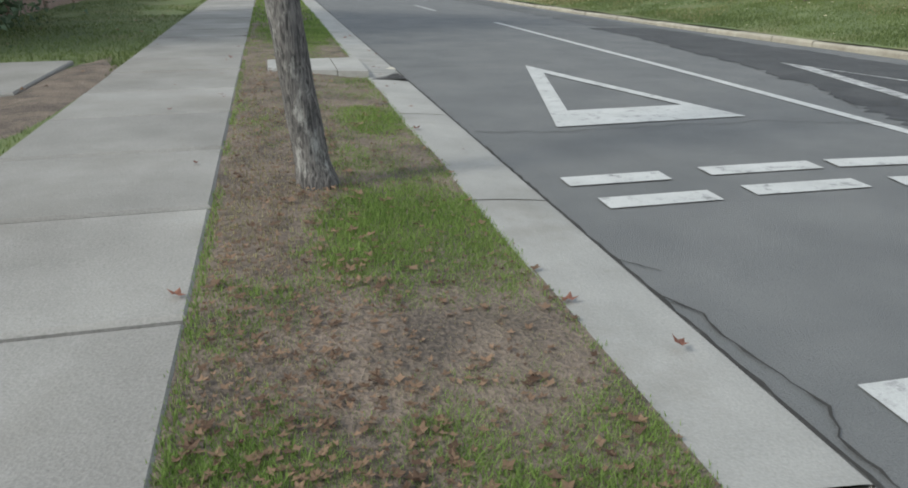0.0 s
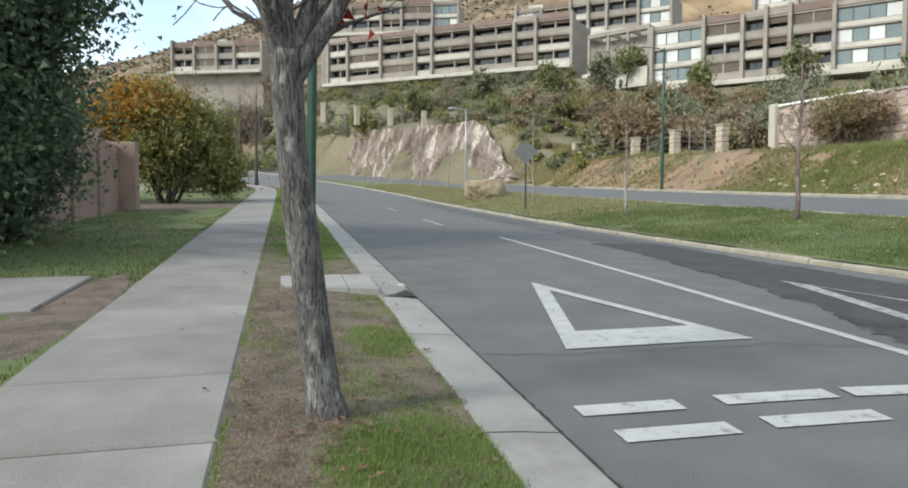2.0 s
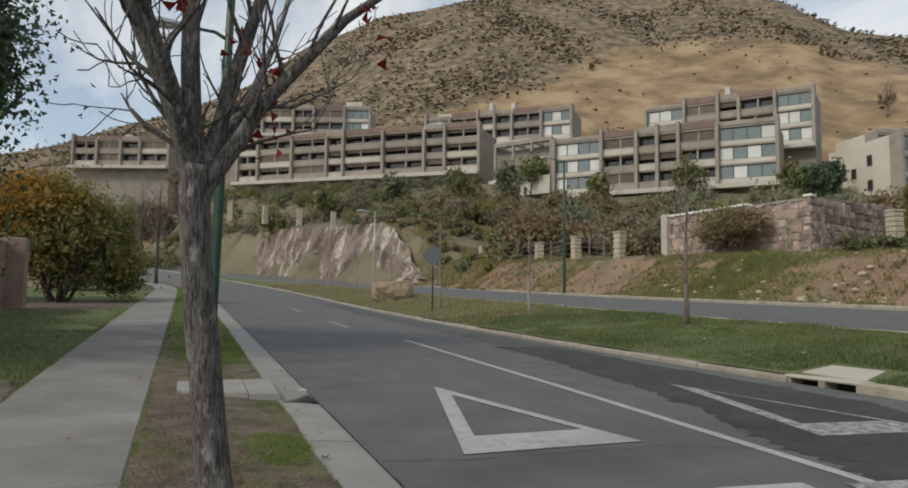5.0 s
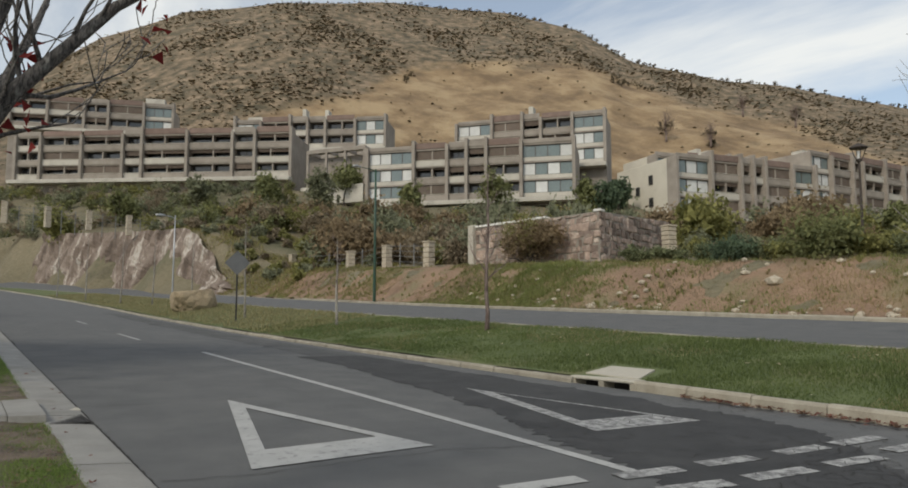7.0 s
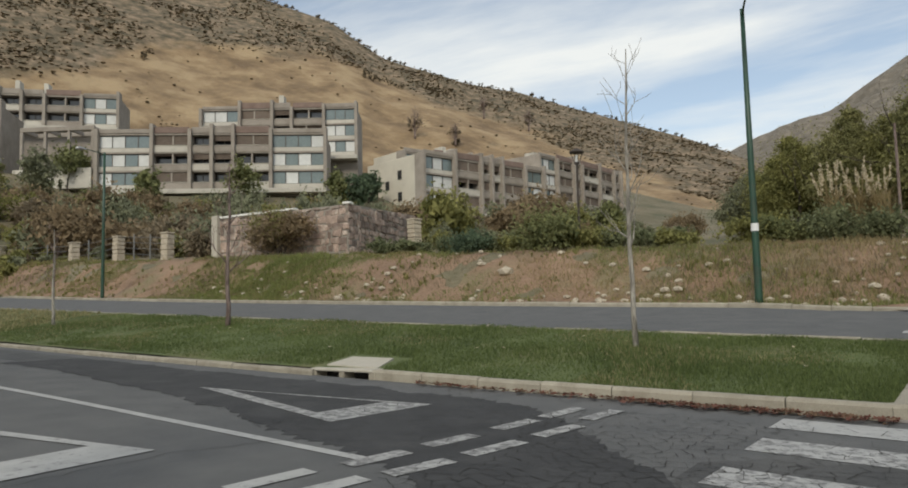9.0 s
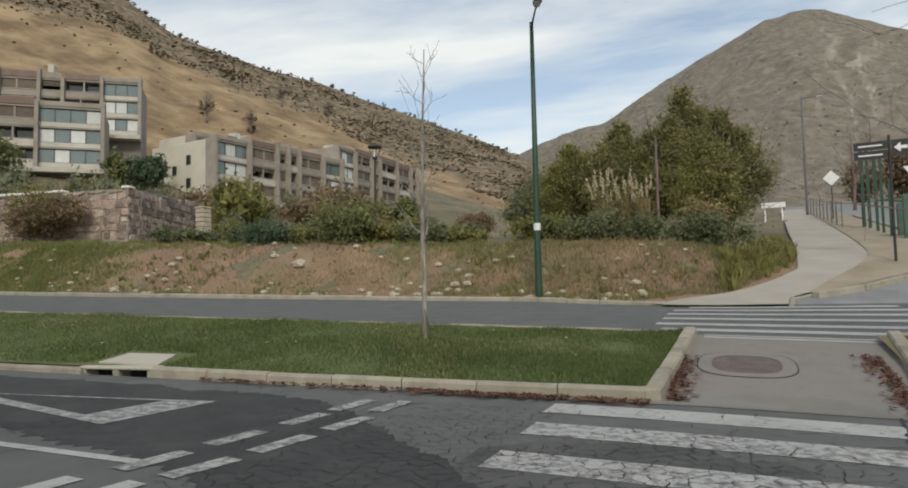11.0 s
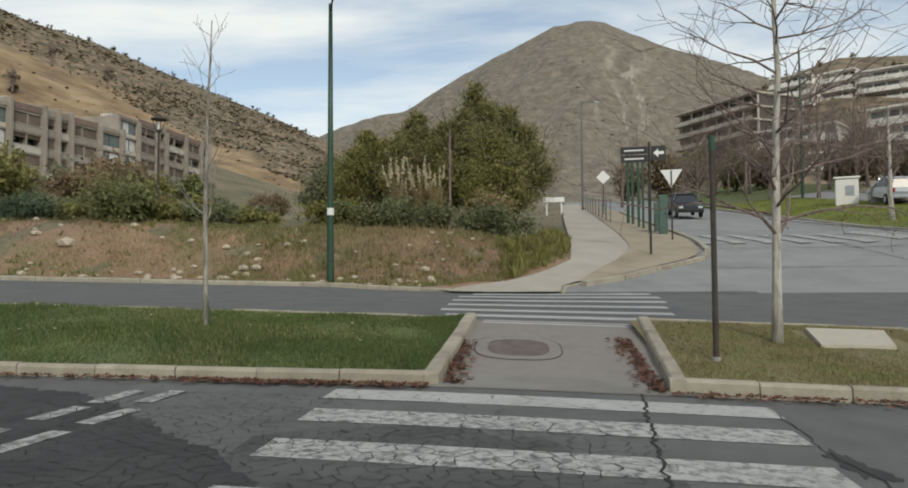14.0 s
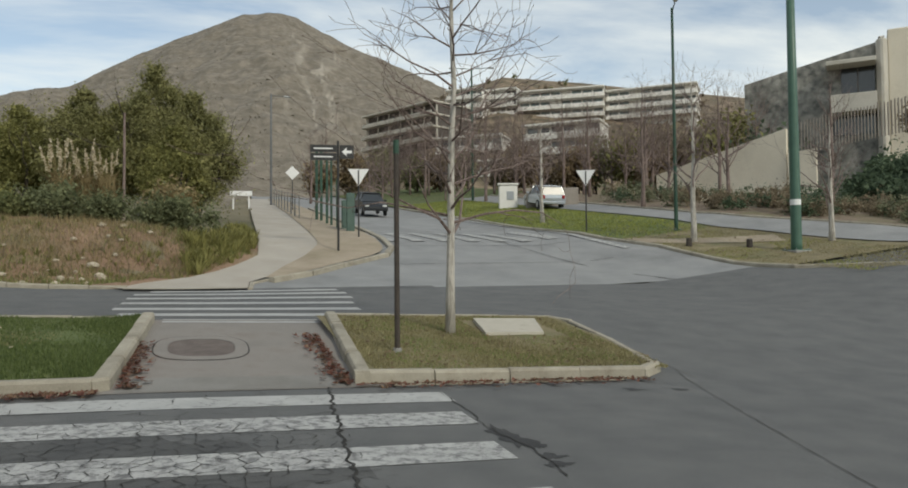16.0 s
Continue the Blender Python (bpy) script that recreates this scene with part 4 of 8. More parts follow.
scatter_shrubs("hill_scrub", h1v, h1n, h1r, 36000, 0.3, 1.0, "low dark scrub dotted over the brown hill", GRASS_1)
scatter_shrubs("hill_scrub", h2v, h2n, h2r, 12000, 0.4, 1.0, "sparse scrub on the grey mountain", smin=0.1, material=M_SHRUB_GREY)
scatter_shrubs("hill_scrub", h3v, h3n, h3r, 2600, 0.25, 0.6, "low scrub on the terraced hill", smin=0.1)


# ---- buildings ----
M_WALL = mat("weathered_grey_brown_concrete", (0.235, 0.207, 0.178), (0.375, 0.335, 0.29), 0.6, 0.9, 0.2, 12, vary=0.06, stain=(0.20, 0.17, 0.145), stain_scale=0.35, stain_amount=0.5)
M_WALL_PALE = mat("pale_grey_plaster", (0.45, 0.425, 0.37), (0.58, 0.55, 0.485), 0.5, 0.9, 0.15, 12, vary=0.05, stain=(0.27, 0.25, 0.22), stain_scale=0.3)
M_WALL_END = mat("pale_cream_end_wall", (0.50, 0.465, 0.39), (0.64, 0.60, 0.51), 0.5, 0.9, 0.15, 12, stain=(0.38, 0.35, 0.29), stain_scale=0.25)
M_WALL_BROWN = mat("brown_clad_panel", (0.165, 0.115, 0.095), (0.26, 0.19, 0.16), 0.8, 0.9, 0.15, 14, vary=0.10)
M_WHITE = mat("white_plaster", (0.70, 0.685, 0.645), (0.82, 0.805, 0.765), 0.6, 0.85, 0.1, 12, stain=(0.48, 0.46, 0.42), stain_scale=0.3)
M_CREAM = mat("warm_cream_plaster", (0.64, 0.58, 0.47), (0.76, 0.70, 0.58), 0.6, 0.88, 0.1, 12, stain=(0.42, 0.37, 0.29), stain_scale=0.3)
# wall colour darkened to paint in the shade of deep recesses
M_RECESS_SHADE = mat("recess_wall_painted_shade", (0.06, 0.053, 0.047), (0.115, 0.10, 0.09), 1.0, 0.9, 0.1, 12)
M_BLIND = mat("brown_slatted_blind", (0.13, 0.10, 0.08), (0.20, 0.16, 0.13), 1.5, 0.8, 0.2, 20, vary=0.15)
M_CURTAIN = mat("white_curtain", (0.55, 0.56, 0.55), (0.72, 0.73, 0.71), 1.2, 0.9, 0.1, 10, vary=0.08)
M_FRAME = mat("dark_bronze_window_frame", (0.06, 0.055, 0.05), (0.10, 0.09, 0.08), 3, 0.5, 0.05, 30)
M_STONE_R = mat("rust_pink_stone", (0.17, 0.125, 0.105), (0.42, 0.32, 0.26), 2.2, 0.9, 0.4, 9, vary=0.42, stain=(0.5, 0.45, 0.39), stain_scale=2.5, stain_amount=0.6)
M_MORTAR = mat("pale_mortar", (0.22, 0.20, 0.17), (0.33, 0.30, 0.26), 2.0, 0.95, 0.3, 20)


def glass_mat(name, tint, rough=0.06):
    m = mat(name, tint, tuple(c * 1.5 for c in tint), 0.4, rough, 0.0, 3)
    m.node_tree.nodes["Principled BSDF"].inputs["Specular IOR Level"].default_value = 0.8
    return m


M_GLASS = glass_mat("window_glass", (0.12, 0.155, 0.155))
M_GLASS_DARK = glass_mat("dark_window_glass", (0.025, 0.027, 0.028), 0.12)


def part(name, mb, material, parent, label=""):
    return mb.make(name, material, parent, False, label)


def ring(mb, x0, x1, z0, z1, t, y0, y1):
    """A rectangular frame in one piece."""
    k = len(mb.v)
    for y in (y0, y1):
        for i in (0, t):
            mb.v += [(x0 + i, y, z0 + i), (x1 - i, y, z0 + i), (x1 - i, y, z1 - i), (x0 + i, y, z1 - i)]
    for j in range(4):
        n = (j + 1) % 4
        mb.f += [(k + j, k + n, k + 4 + n, k + 4 + j), (k + 4 + j, k + 4 + n, k + 12 + n, k + 12 + j), (k + 8 + n, k + 8 + j, k + 12 + j, k + 12 + n), (k + n, k + j, k + 8 + j, k + 8 + n)]


def loggia(b, x0, x1, z, fh, blind, rail_gap):
    """A recessed balcony bay."""
    # back wall: the bay's shade is put into its dark colour
    mb = MB(); mb.box(x0, x1, 1.55, 1.75, z, z + fh); part("back_wall", mb, M_RECESS_SHADE, b)
    mb = MB(); mb.box(x0 + 0.3, x1 - 0.3, 1.45, 1.53, z + 0.15, z + 2.35, 0.02)
    w = part("window", mb, M_GLASS_DARK, b)
    for i in range(2):
        mb = MB(); ring(mb, x0 + 0.3 + (x1 - x0 - 0.6) * i / 2, x0 + 0.3 + (x1 - x0 - 0.6) * (i + 1) / 2, z + 0.15, z + 2.35, 0.06, 1.38, 1.44)
        part("window_frame", mb, M_FRAME, w)
    mb = MB(); mb.box(x0, x1, 0.02, 0.20, z - 0.12, z + 0.92, 0.03); part("balcony_parapet", mb, M_WALL_PALE if random.random() < 0.3 else M_WALL, b)
    mb = MB(); mb.box(x0 - 0.02, x1 + 0.02, -0.06, 0.26, z + 0.93, z + 1.0, 0.02); part("rail_cap", mb, M_WALL_PALE, b)
    if x1 - x0 > 4.2:
        xm = x0 + (x1 - x0) * random.uniform(0.42, 0.58)
        mb = MB(); mb.box(xm - 0.13, xm + 0.13, 0.22, 1.5, z - 0.02, z + fh - 0.34, 0.02); part("post", mb, M_WALL, b)
    if blind:
        mb = MB()
        n = 8
        for i in range(n * 2 + 1):
            zz = z + fh - 0.36 - blind * i / (n * 2)
            yy = 0.30 + 0.05 * (i % 2)
            mb.v += [(x0 + 0.05, yy, zz), (x1 - 0.05, yy, zz)]
        for i in range(n * 2):
            mb.f.append((2 * i, 2 * i + 2, 2 * i + 3, 2 * i + 1))
        part("blind", mb, M_BLIND, b)


def glazed(b, x0, x1, z, fh, n, pale):
    """A bay of wide windows."""
    mb = MB(); mb.box(x0, x1, 0.25, 0.5, z - 0.15, z + 0.62, 0.02); part("spandrel", mb, M_WALL_PALE if pale else M_WALL, b)
    w = None
    for i in range(n):
        a, c = x0 + (x1 - x0) * i / n, x0 + (x1 - x0) * (i + 1) / n
        mb = MB(); mb.box(a + 0.05, c - 0.05, 0.42, 0.46, z + 0.66, z + fh - 0.4)
        w = part("window", mb, M_CURTAIN if random.random() < 0.45 else M_GLASS, b)
        mb = MB()
        ring(mb, a, c, z + 0.62, z + fh - 0.36, 0.07, 0.34, 0.50)
        part("window_frame", mb, M_FRAME, w)


def apartments(p0, p1, z, floors, bays, depth, label, fh=2.95, skirt=6.0, tops=(), end_wall=False, cols=True, warm=False):
    """A terraced apartment block; bays is a string of types with widths: L loggia, W windows, N narrow balcony."""
    d = Vector((p1[0] - p0[0], p1[1] - p0[1])); L = d.length
    b = group_at("apartment_building", p0[0], p0[1], z, label, "building", "hillside apartment buildings", math.degrees(math.atan2(d.y, d.x)))
    total = sum(w for _, w in bays)
    HH = floors * fh
    mb = MB(); mb.box(0, L, 1.76, depth, -skirt, HH + 0.1, 0.05)
    part("wall", mb, M_WALL_END if end_wall else M_WALL, b)
    end_wall = end_wall or warm
    mb = MB(); mb.box(-0.2, L + 0.2, 0.3, 1.75, -skirt, -0.35, 0.05); part("plinth", mb, M_WALL, b)
    mb = MB(); mb.box(-0.3, L + 0.3, -2.0, 0.25, -1.1, -0.4, 0.05); part("terrace_edge", mb, M_WALL_PALE, b)
    for k in range(floors + 1):
        mb = MB(); mb.box(0, L, 0.12, 1.75, k * fh - 0.33, k * fh - 0.02, 0.03); part("floor_slab", mb, M_WALL, b)
    x = 0.0
    for i, (t, w) in enumerate(bays):
        x1 = x + w / total * L
        for k in range(floors):
            zz = k * fh
            if t == "W":
                glazed(b, x + 0.25, x1 - 0.25, zz, fh, max(2, round((x1 - x) / 2.2)), end_wall or i in (0, len(bays) - 1))
            else:
                loggia(b, x + 0.2, x1 - 0.2, zz, fh, random.choice((0.6, 1.0, 1.5, 1.5) if end_wall else (0, 0, 0.35, 0.6, 1.5)) if t == "L" else random.choice((0, 0.9, 1.5) if end_wall else (0, 0, 0.9)), t == "N")
        if cols:
            mb = MB(); mb.box(x - 0.27, x + 0.27, -0.55, 1.7, -0.4, HH + random.choice((0.1, 0.6, 1.4)), 0.03); part("fin", mb, M_WALL, b)
        hgt = 1.0 if t in "LN" else 0.6
        mb = MB(); mb.box(x + 0.23, x1 - 0.23, 0.0, 0.25, HH - 0.02, HH + hgt + random.uniform(-0.1, 0.1), 0.03); part("roof_parapet", mb, M_WALL_BROWN if t == "L" else M_WALL, b)
        x = x1
    if cols:
        mb = MB(); mb.box(L - 0.27, L + 0.27, -0.55, 1.7, -0.4, HH + 0.9, 0.03); part("fin", mb, M_WALL, b)
    for (tx, tw, th, ty) in tops:
        mb = MB(); mb.box(tx * L, tx * L + tw, ty, ty + 2.2, HH, HH + th, 0.04); part("roof_block", mb, M_WALL_PALE, b)
    return b


BAYS_C = (("W", 8), ("L", 5.6), ("N", 3.2), ("N", 3.2), ("L", 5.6), ("W", 8.2))
apartments((59.2, 111.1), (82.4, 84.5), 21.0, 3, BAYS_C, 11, "grey-brown concrete apartment block with recessed balconies", tops=((0.42, 1.6, 2.0, 4), (0.26, 3, 1.2, 3)), skirt=9)
apartments((79.2, 112.9), (96.0, 90.6), 29.2, 3, (("W", 6), ("L", 5), ("N", 3), ("L", 5), ("W", 5)), 10, "upper stepped concrete apartment block behind another", tops=((0.5, 0.9, 2.4, 0.3), (0.2, 3, 1.0, 3)), skirt=10)
apartments((10.0, 159.5), (51.2, 125.9), 27.2, 3, (("N", 4), ("L", 6.5), ("L", 6.5), ("N", 3), ("L", 7), ("L", 7), ("N", 3.4), ("L", 5.5)), 12, "long concrete apartment block with deep balconies", tops=((0.75, 4, 1.4, 3),), skirt=9, fh=2.75)
apartments((49.2, 152.2), (73.5, 130.6), 36.6, 2, (("W", 4.5), ("L", 5), ("N", 3), ("N", 3), ("L", 5), ("W", 5)), 10, "upper concrete apartment block with brown panels", tops=((0.08, 5, 1.2, 0.4), (0.45, 0.8, 2.6, 0.3), (0.6, 0.8, 2.2, 0.3)), skirt=10)
apartments((9.6, 179.5), (40.0, 167.1), 42.0, 2, (("L", 6), ("L", 6), ("N", 4), ("L", 6), ("W", 5)), 10, "upper concrete apartment block on the slope", tops=((0.82, 4, 1.8, 0.5),), skirt=12)
apartments((-25.0, 188.1), (-4.2, 179.8), 33.2, 2, (("L", 5), ("L", 5), ("N", 4), ("L", 6)), 10, "distant pale apartment block with long balconies", tops=((0.5, 2, 1.5, 1), (0.15, 4, 1.0, 1)), skirt=10, fh=2.9)
apartments((90.4, 71.0), (118.5, 65.0), 17.0, 3, (("W", 8), ("L", 7), ("N", 3.0), ("N", 3.0), ("L", 7), ("W", 6)), 15, "apartment block with a tall blank plaster end wall", tops=((0.28, 1.0, 2.0, 2),), skirt=6, end_wall=True)
apartments((96.5, 80.0), (116.0, 75.5), 25.5, 1, (("W", 6), ("L", 5), ("N", 3), ("N", 4)), 9, "set-back top storey of an apartment block", tops=((0.45, 1.0, 1.9, 0.4),), skirt=4, end_wall=True)
apartments((119.5, 66.5), (152.0, 64.4), 20.5, 3, (("W", 6), ("L", 6), ("N", 3), ("L", 7), ("L", 6), ("N", 3)), 11, "apartment block stepping down the slope", tops=((0.05, 5, 1.0, 2), (0.5, 3, 1.2, 2)), skirt=8, warm=True)


# concrete pergola on the terrace between two blocks
pergola = group_at("pergola", 52.8, 122.6, 24.4, "open concrete pergola frame on a terrace", "pergola", rz=-57.5)
mb = MB(); mb.box(0, 12.2, 0, 0.5, 6.3, 7.0, 0.03); part("beam", mb, M_WALL, pergola)
mb = MB(); mb.box(0, 12.2, 4.0, 4.5, 6.3, 7.0, 0.03); part("beam", mb, M_WALL, pergola)
for k in range(4):
    mb = MB(); mb.box(k * 3.9, k * 3.9 + 0.45, 0.02, 0.48, -3, 6.29, 0.03); part("post", mb, M_WALL, pergola)
    mb = MB(); mb.box(k * 3.9 + 0.05, k * 3.9 + 0.4, 0.52, 3.98, 6.35, 6.9, 0.03); part("rafter", mb, M_WALL, pergola)
mb = MB(); mb.box(-0.3, 12.5, -1.2, 4.6, -3.2, 0.0, 0.05); part("terrace", mb, M_WALL_PALE, pergola)


def side_windows(p0, p1, wins, zb):
    """Small windows in an end wall that runs from p0 to p1."""
    d = Vector((p1[0] - p0[0], p1[1] - p0[1])); ang = math.degrees(math.atan2(d.y, d.x))
    for (u, z) in wins:
        x, y = p0[0] + d.x * u, p0[1] + d.y * u
        b = group_at("window", x, y, zb + z, "small dark window in the plaster end wall", "window", "end wall windows", ang, kind="structure")
        mb = MB(); mb.box(-0.4, 0.4, -0.10, -0.06, 0, 1.3); part("pane", mb, M_GLASS_DARK, b)
        mb = MB(); ring(mb, -0.5, 0.5, -0.1, 1.4, 0.1, -0.12, 0.02); part("window_frame", mb, M_FRAME, b)


side_windows((93.5, 85.4), (90.76, 72.7), ((0.42, 3.6), (0.68, 1.4), (0.68, 5.0)), 17.5)


def slab_building(name, p0, p1, z, floors, depth, label, material, fh=3.0, cols=6, skirt=5.0, rail=0.5, fill=True, glass=None, over=1.2):
    """White terraces: long floor slabs with railings in front of recessed glass."""
    d = Vector((p1[0] - p0[0], p1[1] - p0[1])); L = d.length
    b = group_at(name, p0[0], p0[1], z, label, "building", "", math.degrees(math.atan2(d.y, d.x)))
    # without fill, the wall takes the dark colour as painted interior shade
    mb = MB(); mb.box(0, L, 2.4, depth, -skirt, floors * fh - 0.35, 0.05); part("wall", mb, M_RECESS_SHADE if not fill else material, b)
    for k in range(floors + 1):
        ext = over * (1 - 0.1 * k)
        mb = MB(); mb.box(-0.4, L + 0.4, 1.4 - ext, depth, k * fh - 0.34, k * fh, 0.04); part("floor_slab", mb, material, b)
        if k < floors:
            mb = MB(); mb.box(0, L, 1.45 - ext, 1.6 - ext, k * fh, k * fh + rail, 0.03); part("balustrade", mb, material, b)
            n = cols * 2
            for i in range(n):
                x0, x1 = L * i / n, L * (i + 1) / n
                if random.random() < 0.75:
                    mb = MB(); mb.box(x0 + 0.2, x1 - 0.2, 2.28, 2.38, k * fh + 0.05, k * fh + fh - 0.5); part("window", mb, glass or random.choice((M_GLASS_DARK, M_GLASS)), b)
            for i in range(cols + 1):
                x0 = L * i / cols
                mb = MB(); mb.box(x0 - 0.14, x0 + 0.14, 1.85, 2.27, k * fh, k * fh + fh - 0.35, 0.02); part("column", mb, material, b)
    return b


def far(az, D, dz=0.0):
    return (0.5 + D * math.sin(radians(az)), -0.4 + D * math.cos(radians(az)))


def el_z(el, D):
    return 1.59 + D * math.tan(radians(el))


# houses on the terraced hill
for a0, a1, D, el, fl, fh, cl, lab, gl in ((108.9, 111.5, 188, 11.8, 3, 2.5, 3, "white terraced house high on the hill", None), (111.7, 114.2, 193, 11.9, 3, 2.35, 3, "white stacked terraced house on the hill", None), (114.5, 121.0, 190, 11.6, 3, 2.5, 4, "long pale terraced housing with green glass", M_GLASS), (121.3, 127.8, 193, 11.4, 3, 2.5, 4, "long pale terraced housing with green glass", M_GLASS)):
    slab_building("terraced_house", far(a0, D + 1), far(a1, D - 2), el_z(el, D), fl, 11, lab, M_WHITE, cols=cl, rail=0.75, fh=fh, glass=gl, over=1.9)
slab_building("villa", far(114.9, 142), far(120.6, 138), el_z(9.0, 140), 2, 9, "white modern villa with stacked flat roofs", M_WHITE, cols=3, rail=1.0, fh=2.9, over=1.6)
slab_building("villa", far(108.1, 147), far(113.0, 143), el_z(9.3, 145), 1, 9, "low white villa among trees", M_WHITE, cols=3, rail=1.0)
slab_building("villa", far(111.3, 128), far(114.2, 126), el_z(7.3, 127), 1, 8, "small white house between bare trees", M_WHITE, cols=2, rail=0.9)
# open bays: dark panes and wall, painted as the shade inside the frame
slab_building("concrete_frame_building", far(102.2, 176), far(107.6, 158), el_z(9.9, 165), 3, 14, "unfinished grey concrete frame building", M_WALL_PALE, cols=6, rail=0.6, fh=2.75, fill=False, glass=M_RECESS_SHADE)

# modern house above the retaining wall beyond the junction
M_DARK_STONE = mat("dark_mottled_stone_cladding", (0.08, 0.085, 0.08), (0.36, 0.35, 0.315), 0.9, 0.9, 0.5, 2.2, spread=0.3, stain=(0.20, 0.19, 0.165), stain_scale=1.2, stain_amount=0.5)
house = group_at("modern_house", *far(141.0, 64), el_z(6.8, 64), "cream and stone-clad modern house above a retaining wall", "house", rz=-123)
hp, hq = far(131.3, 66), far(146, 66)
hd = Vector((hq[0] - hp[0], hq[1] - hp[1])); HL = hd.length
house.location = (hp[0], hp[1], el_z(6.3, 66)); house.rotation_euler = (0, 0, math.atan2(hd.y, hd.x))
mb = MB()
mb.v += [(0, 0, -2), (9.6, 0, -2), (9.6, 0, 10.1), (0, 0, 8.0), (0, 8, -2), (9.6, 8, -2), (9.6, 8, 10.1), (0, 8, 8.0)]
mb.f += [(0, 1, 2, 3), (5, 4, 7, 6), (3, 2, 6, 7), (4, 0, 3, 7), (1, 5, 6, 2)]
part("stone_wing", mb, M_DARK_STONE, house, "dark stone-clad wing with a sloping roofline")
mb = MB(); mb.box(9.62, 10.4, -0.8, 6, -2, 10.4, 0.3); part("rounded_pier", mb, M_WALL_PALE, house)
mb = MB(); mb.box(10.42, HL + 8, -0.3, 8, -2, 10.9, 0.05); part("wall", mb, M_CREAM, house)
mb = MB(); mb.box(6.4, 9.6, -1.6, -0.02, 4.6, 6.0, 0.04); part("balcony", mb, M_WALL_PALE, house)
mb = MB(); mb.box(6.2, 9.6, -1.8, -0.02, 8.3, 8.65, 0.04); part("roof", mb, M_WALL_PALE, house)
mb = MB(); mb.box(7.2, 9.5, -0.1, -0.03, 6.0, 8.3); w = part("window", mb, M_GLASS_DARK, house)
mb = MB(); mb.box(8.3, 8.4, -0.16, -0.11, 6.0, 8.3); part("window_frame", mb, M_FRAME, w)
mb = MB(); mb.box(13.9, 15.8, -0.36, -0.32, 7.4, 8.4); part("window", mb, M_GLASS_DARK, house)
mb = MB(); mb.box(6.6, 9.5, -0.1, -0.03, 3.0, 4.5); part("window", mb, M_GLASS_DARK, house)


def free_wall(name, p0, p1, z0, z1, h0, h1, t, material, label, category="wall", kind="structure"):
    d = Vector((p1[0] - p0[0], p1[1] - p0[1])); s = Vector((-d.y, d.x)).normalized() * t
    mb = MB()
    for (p, z, h) in ((p0, z0, h0), (p1, z1, h1)):
        for o in (0, 1):
            mb.v += [(p[0] + s.x * o, p[1] + s.y * o, z), (p[0] + s.x * o, p[1] + s.y * o, z + h)]
    mb.f += [(0, 4, 5, 1), (2, 3, 7, 6), (1, 5, 7, 3), (0, 1, 3, 2), (4, 6, 7, 5)]
    return mb.make(name, material, None, False, label, category, kind=kind)


free_wall("wall_cream", far(125.0, 60), far(134.0, 56), el_z(4.8, 60), el_z(4.8, 56), 2.3, 4.95, 0.35, M_CREAM, "cream sloping garden wall above the street")
free_wall("wall_cream", far(134.1, 55.8), far(135.9, 55.3), el_z(4.8, 55), el_z(4.8, 55), 3.3, 3.4, 0.3, M_CREAM, "low cream wall section beside the garden")
free_wall("wall_stone", far(124, 58), far(150, 52), el_z(0.5, 58), el_z(0.5, 52), 4.2, 4.6, 0.5, M_DARK_STONE, "dark rough stone retaining wall by the street")
fence = group_at("board_fence", *far(138.5, 58), el_z(7.0, 58), "weathered vertical board fence on a wall", "fence")
fp, fq = far(135.0, 57.5), far(147, 56)
for i in range(60):
    t = i / 60
    x, y = fp[0] + (fq[0] - fp[0]) * t, fp[1] + (fq[1] - fp[1]) * t
    mb = MB(); mb.box(-0.10, 0.10, -0.03, 0.03, 0, 2.3 + random.uniform(-0.08, 0.08), 0.01, Matrix.Translation((x, y, el_z(7.9, 58) + 1.4 * t)) @ Euler((0, 0, radians(-40))).to_matrix().to_4x4())
    ob = mb.make("slat", M_WALL)
    ob.parent = fence
    ob.matrix_parent_inverse = Matrix.Translation(-fence.location)

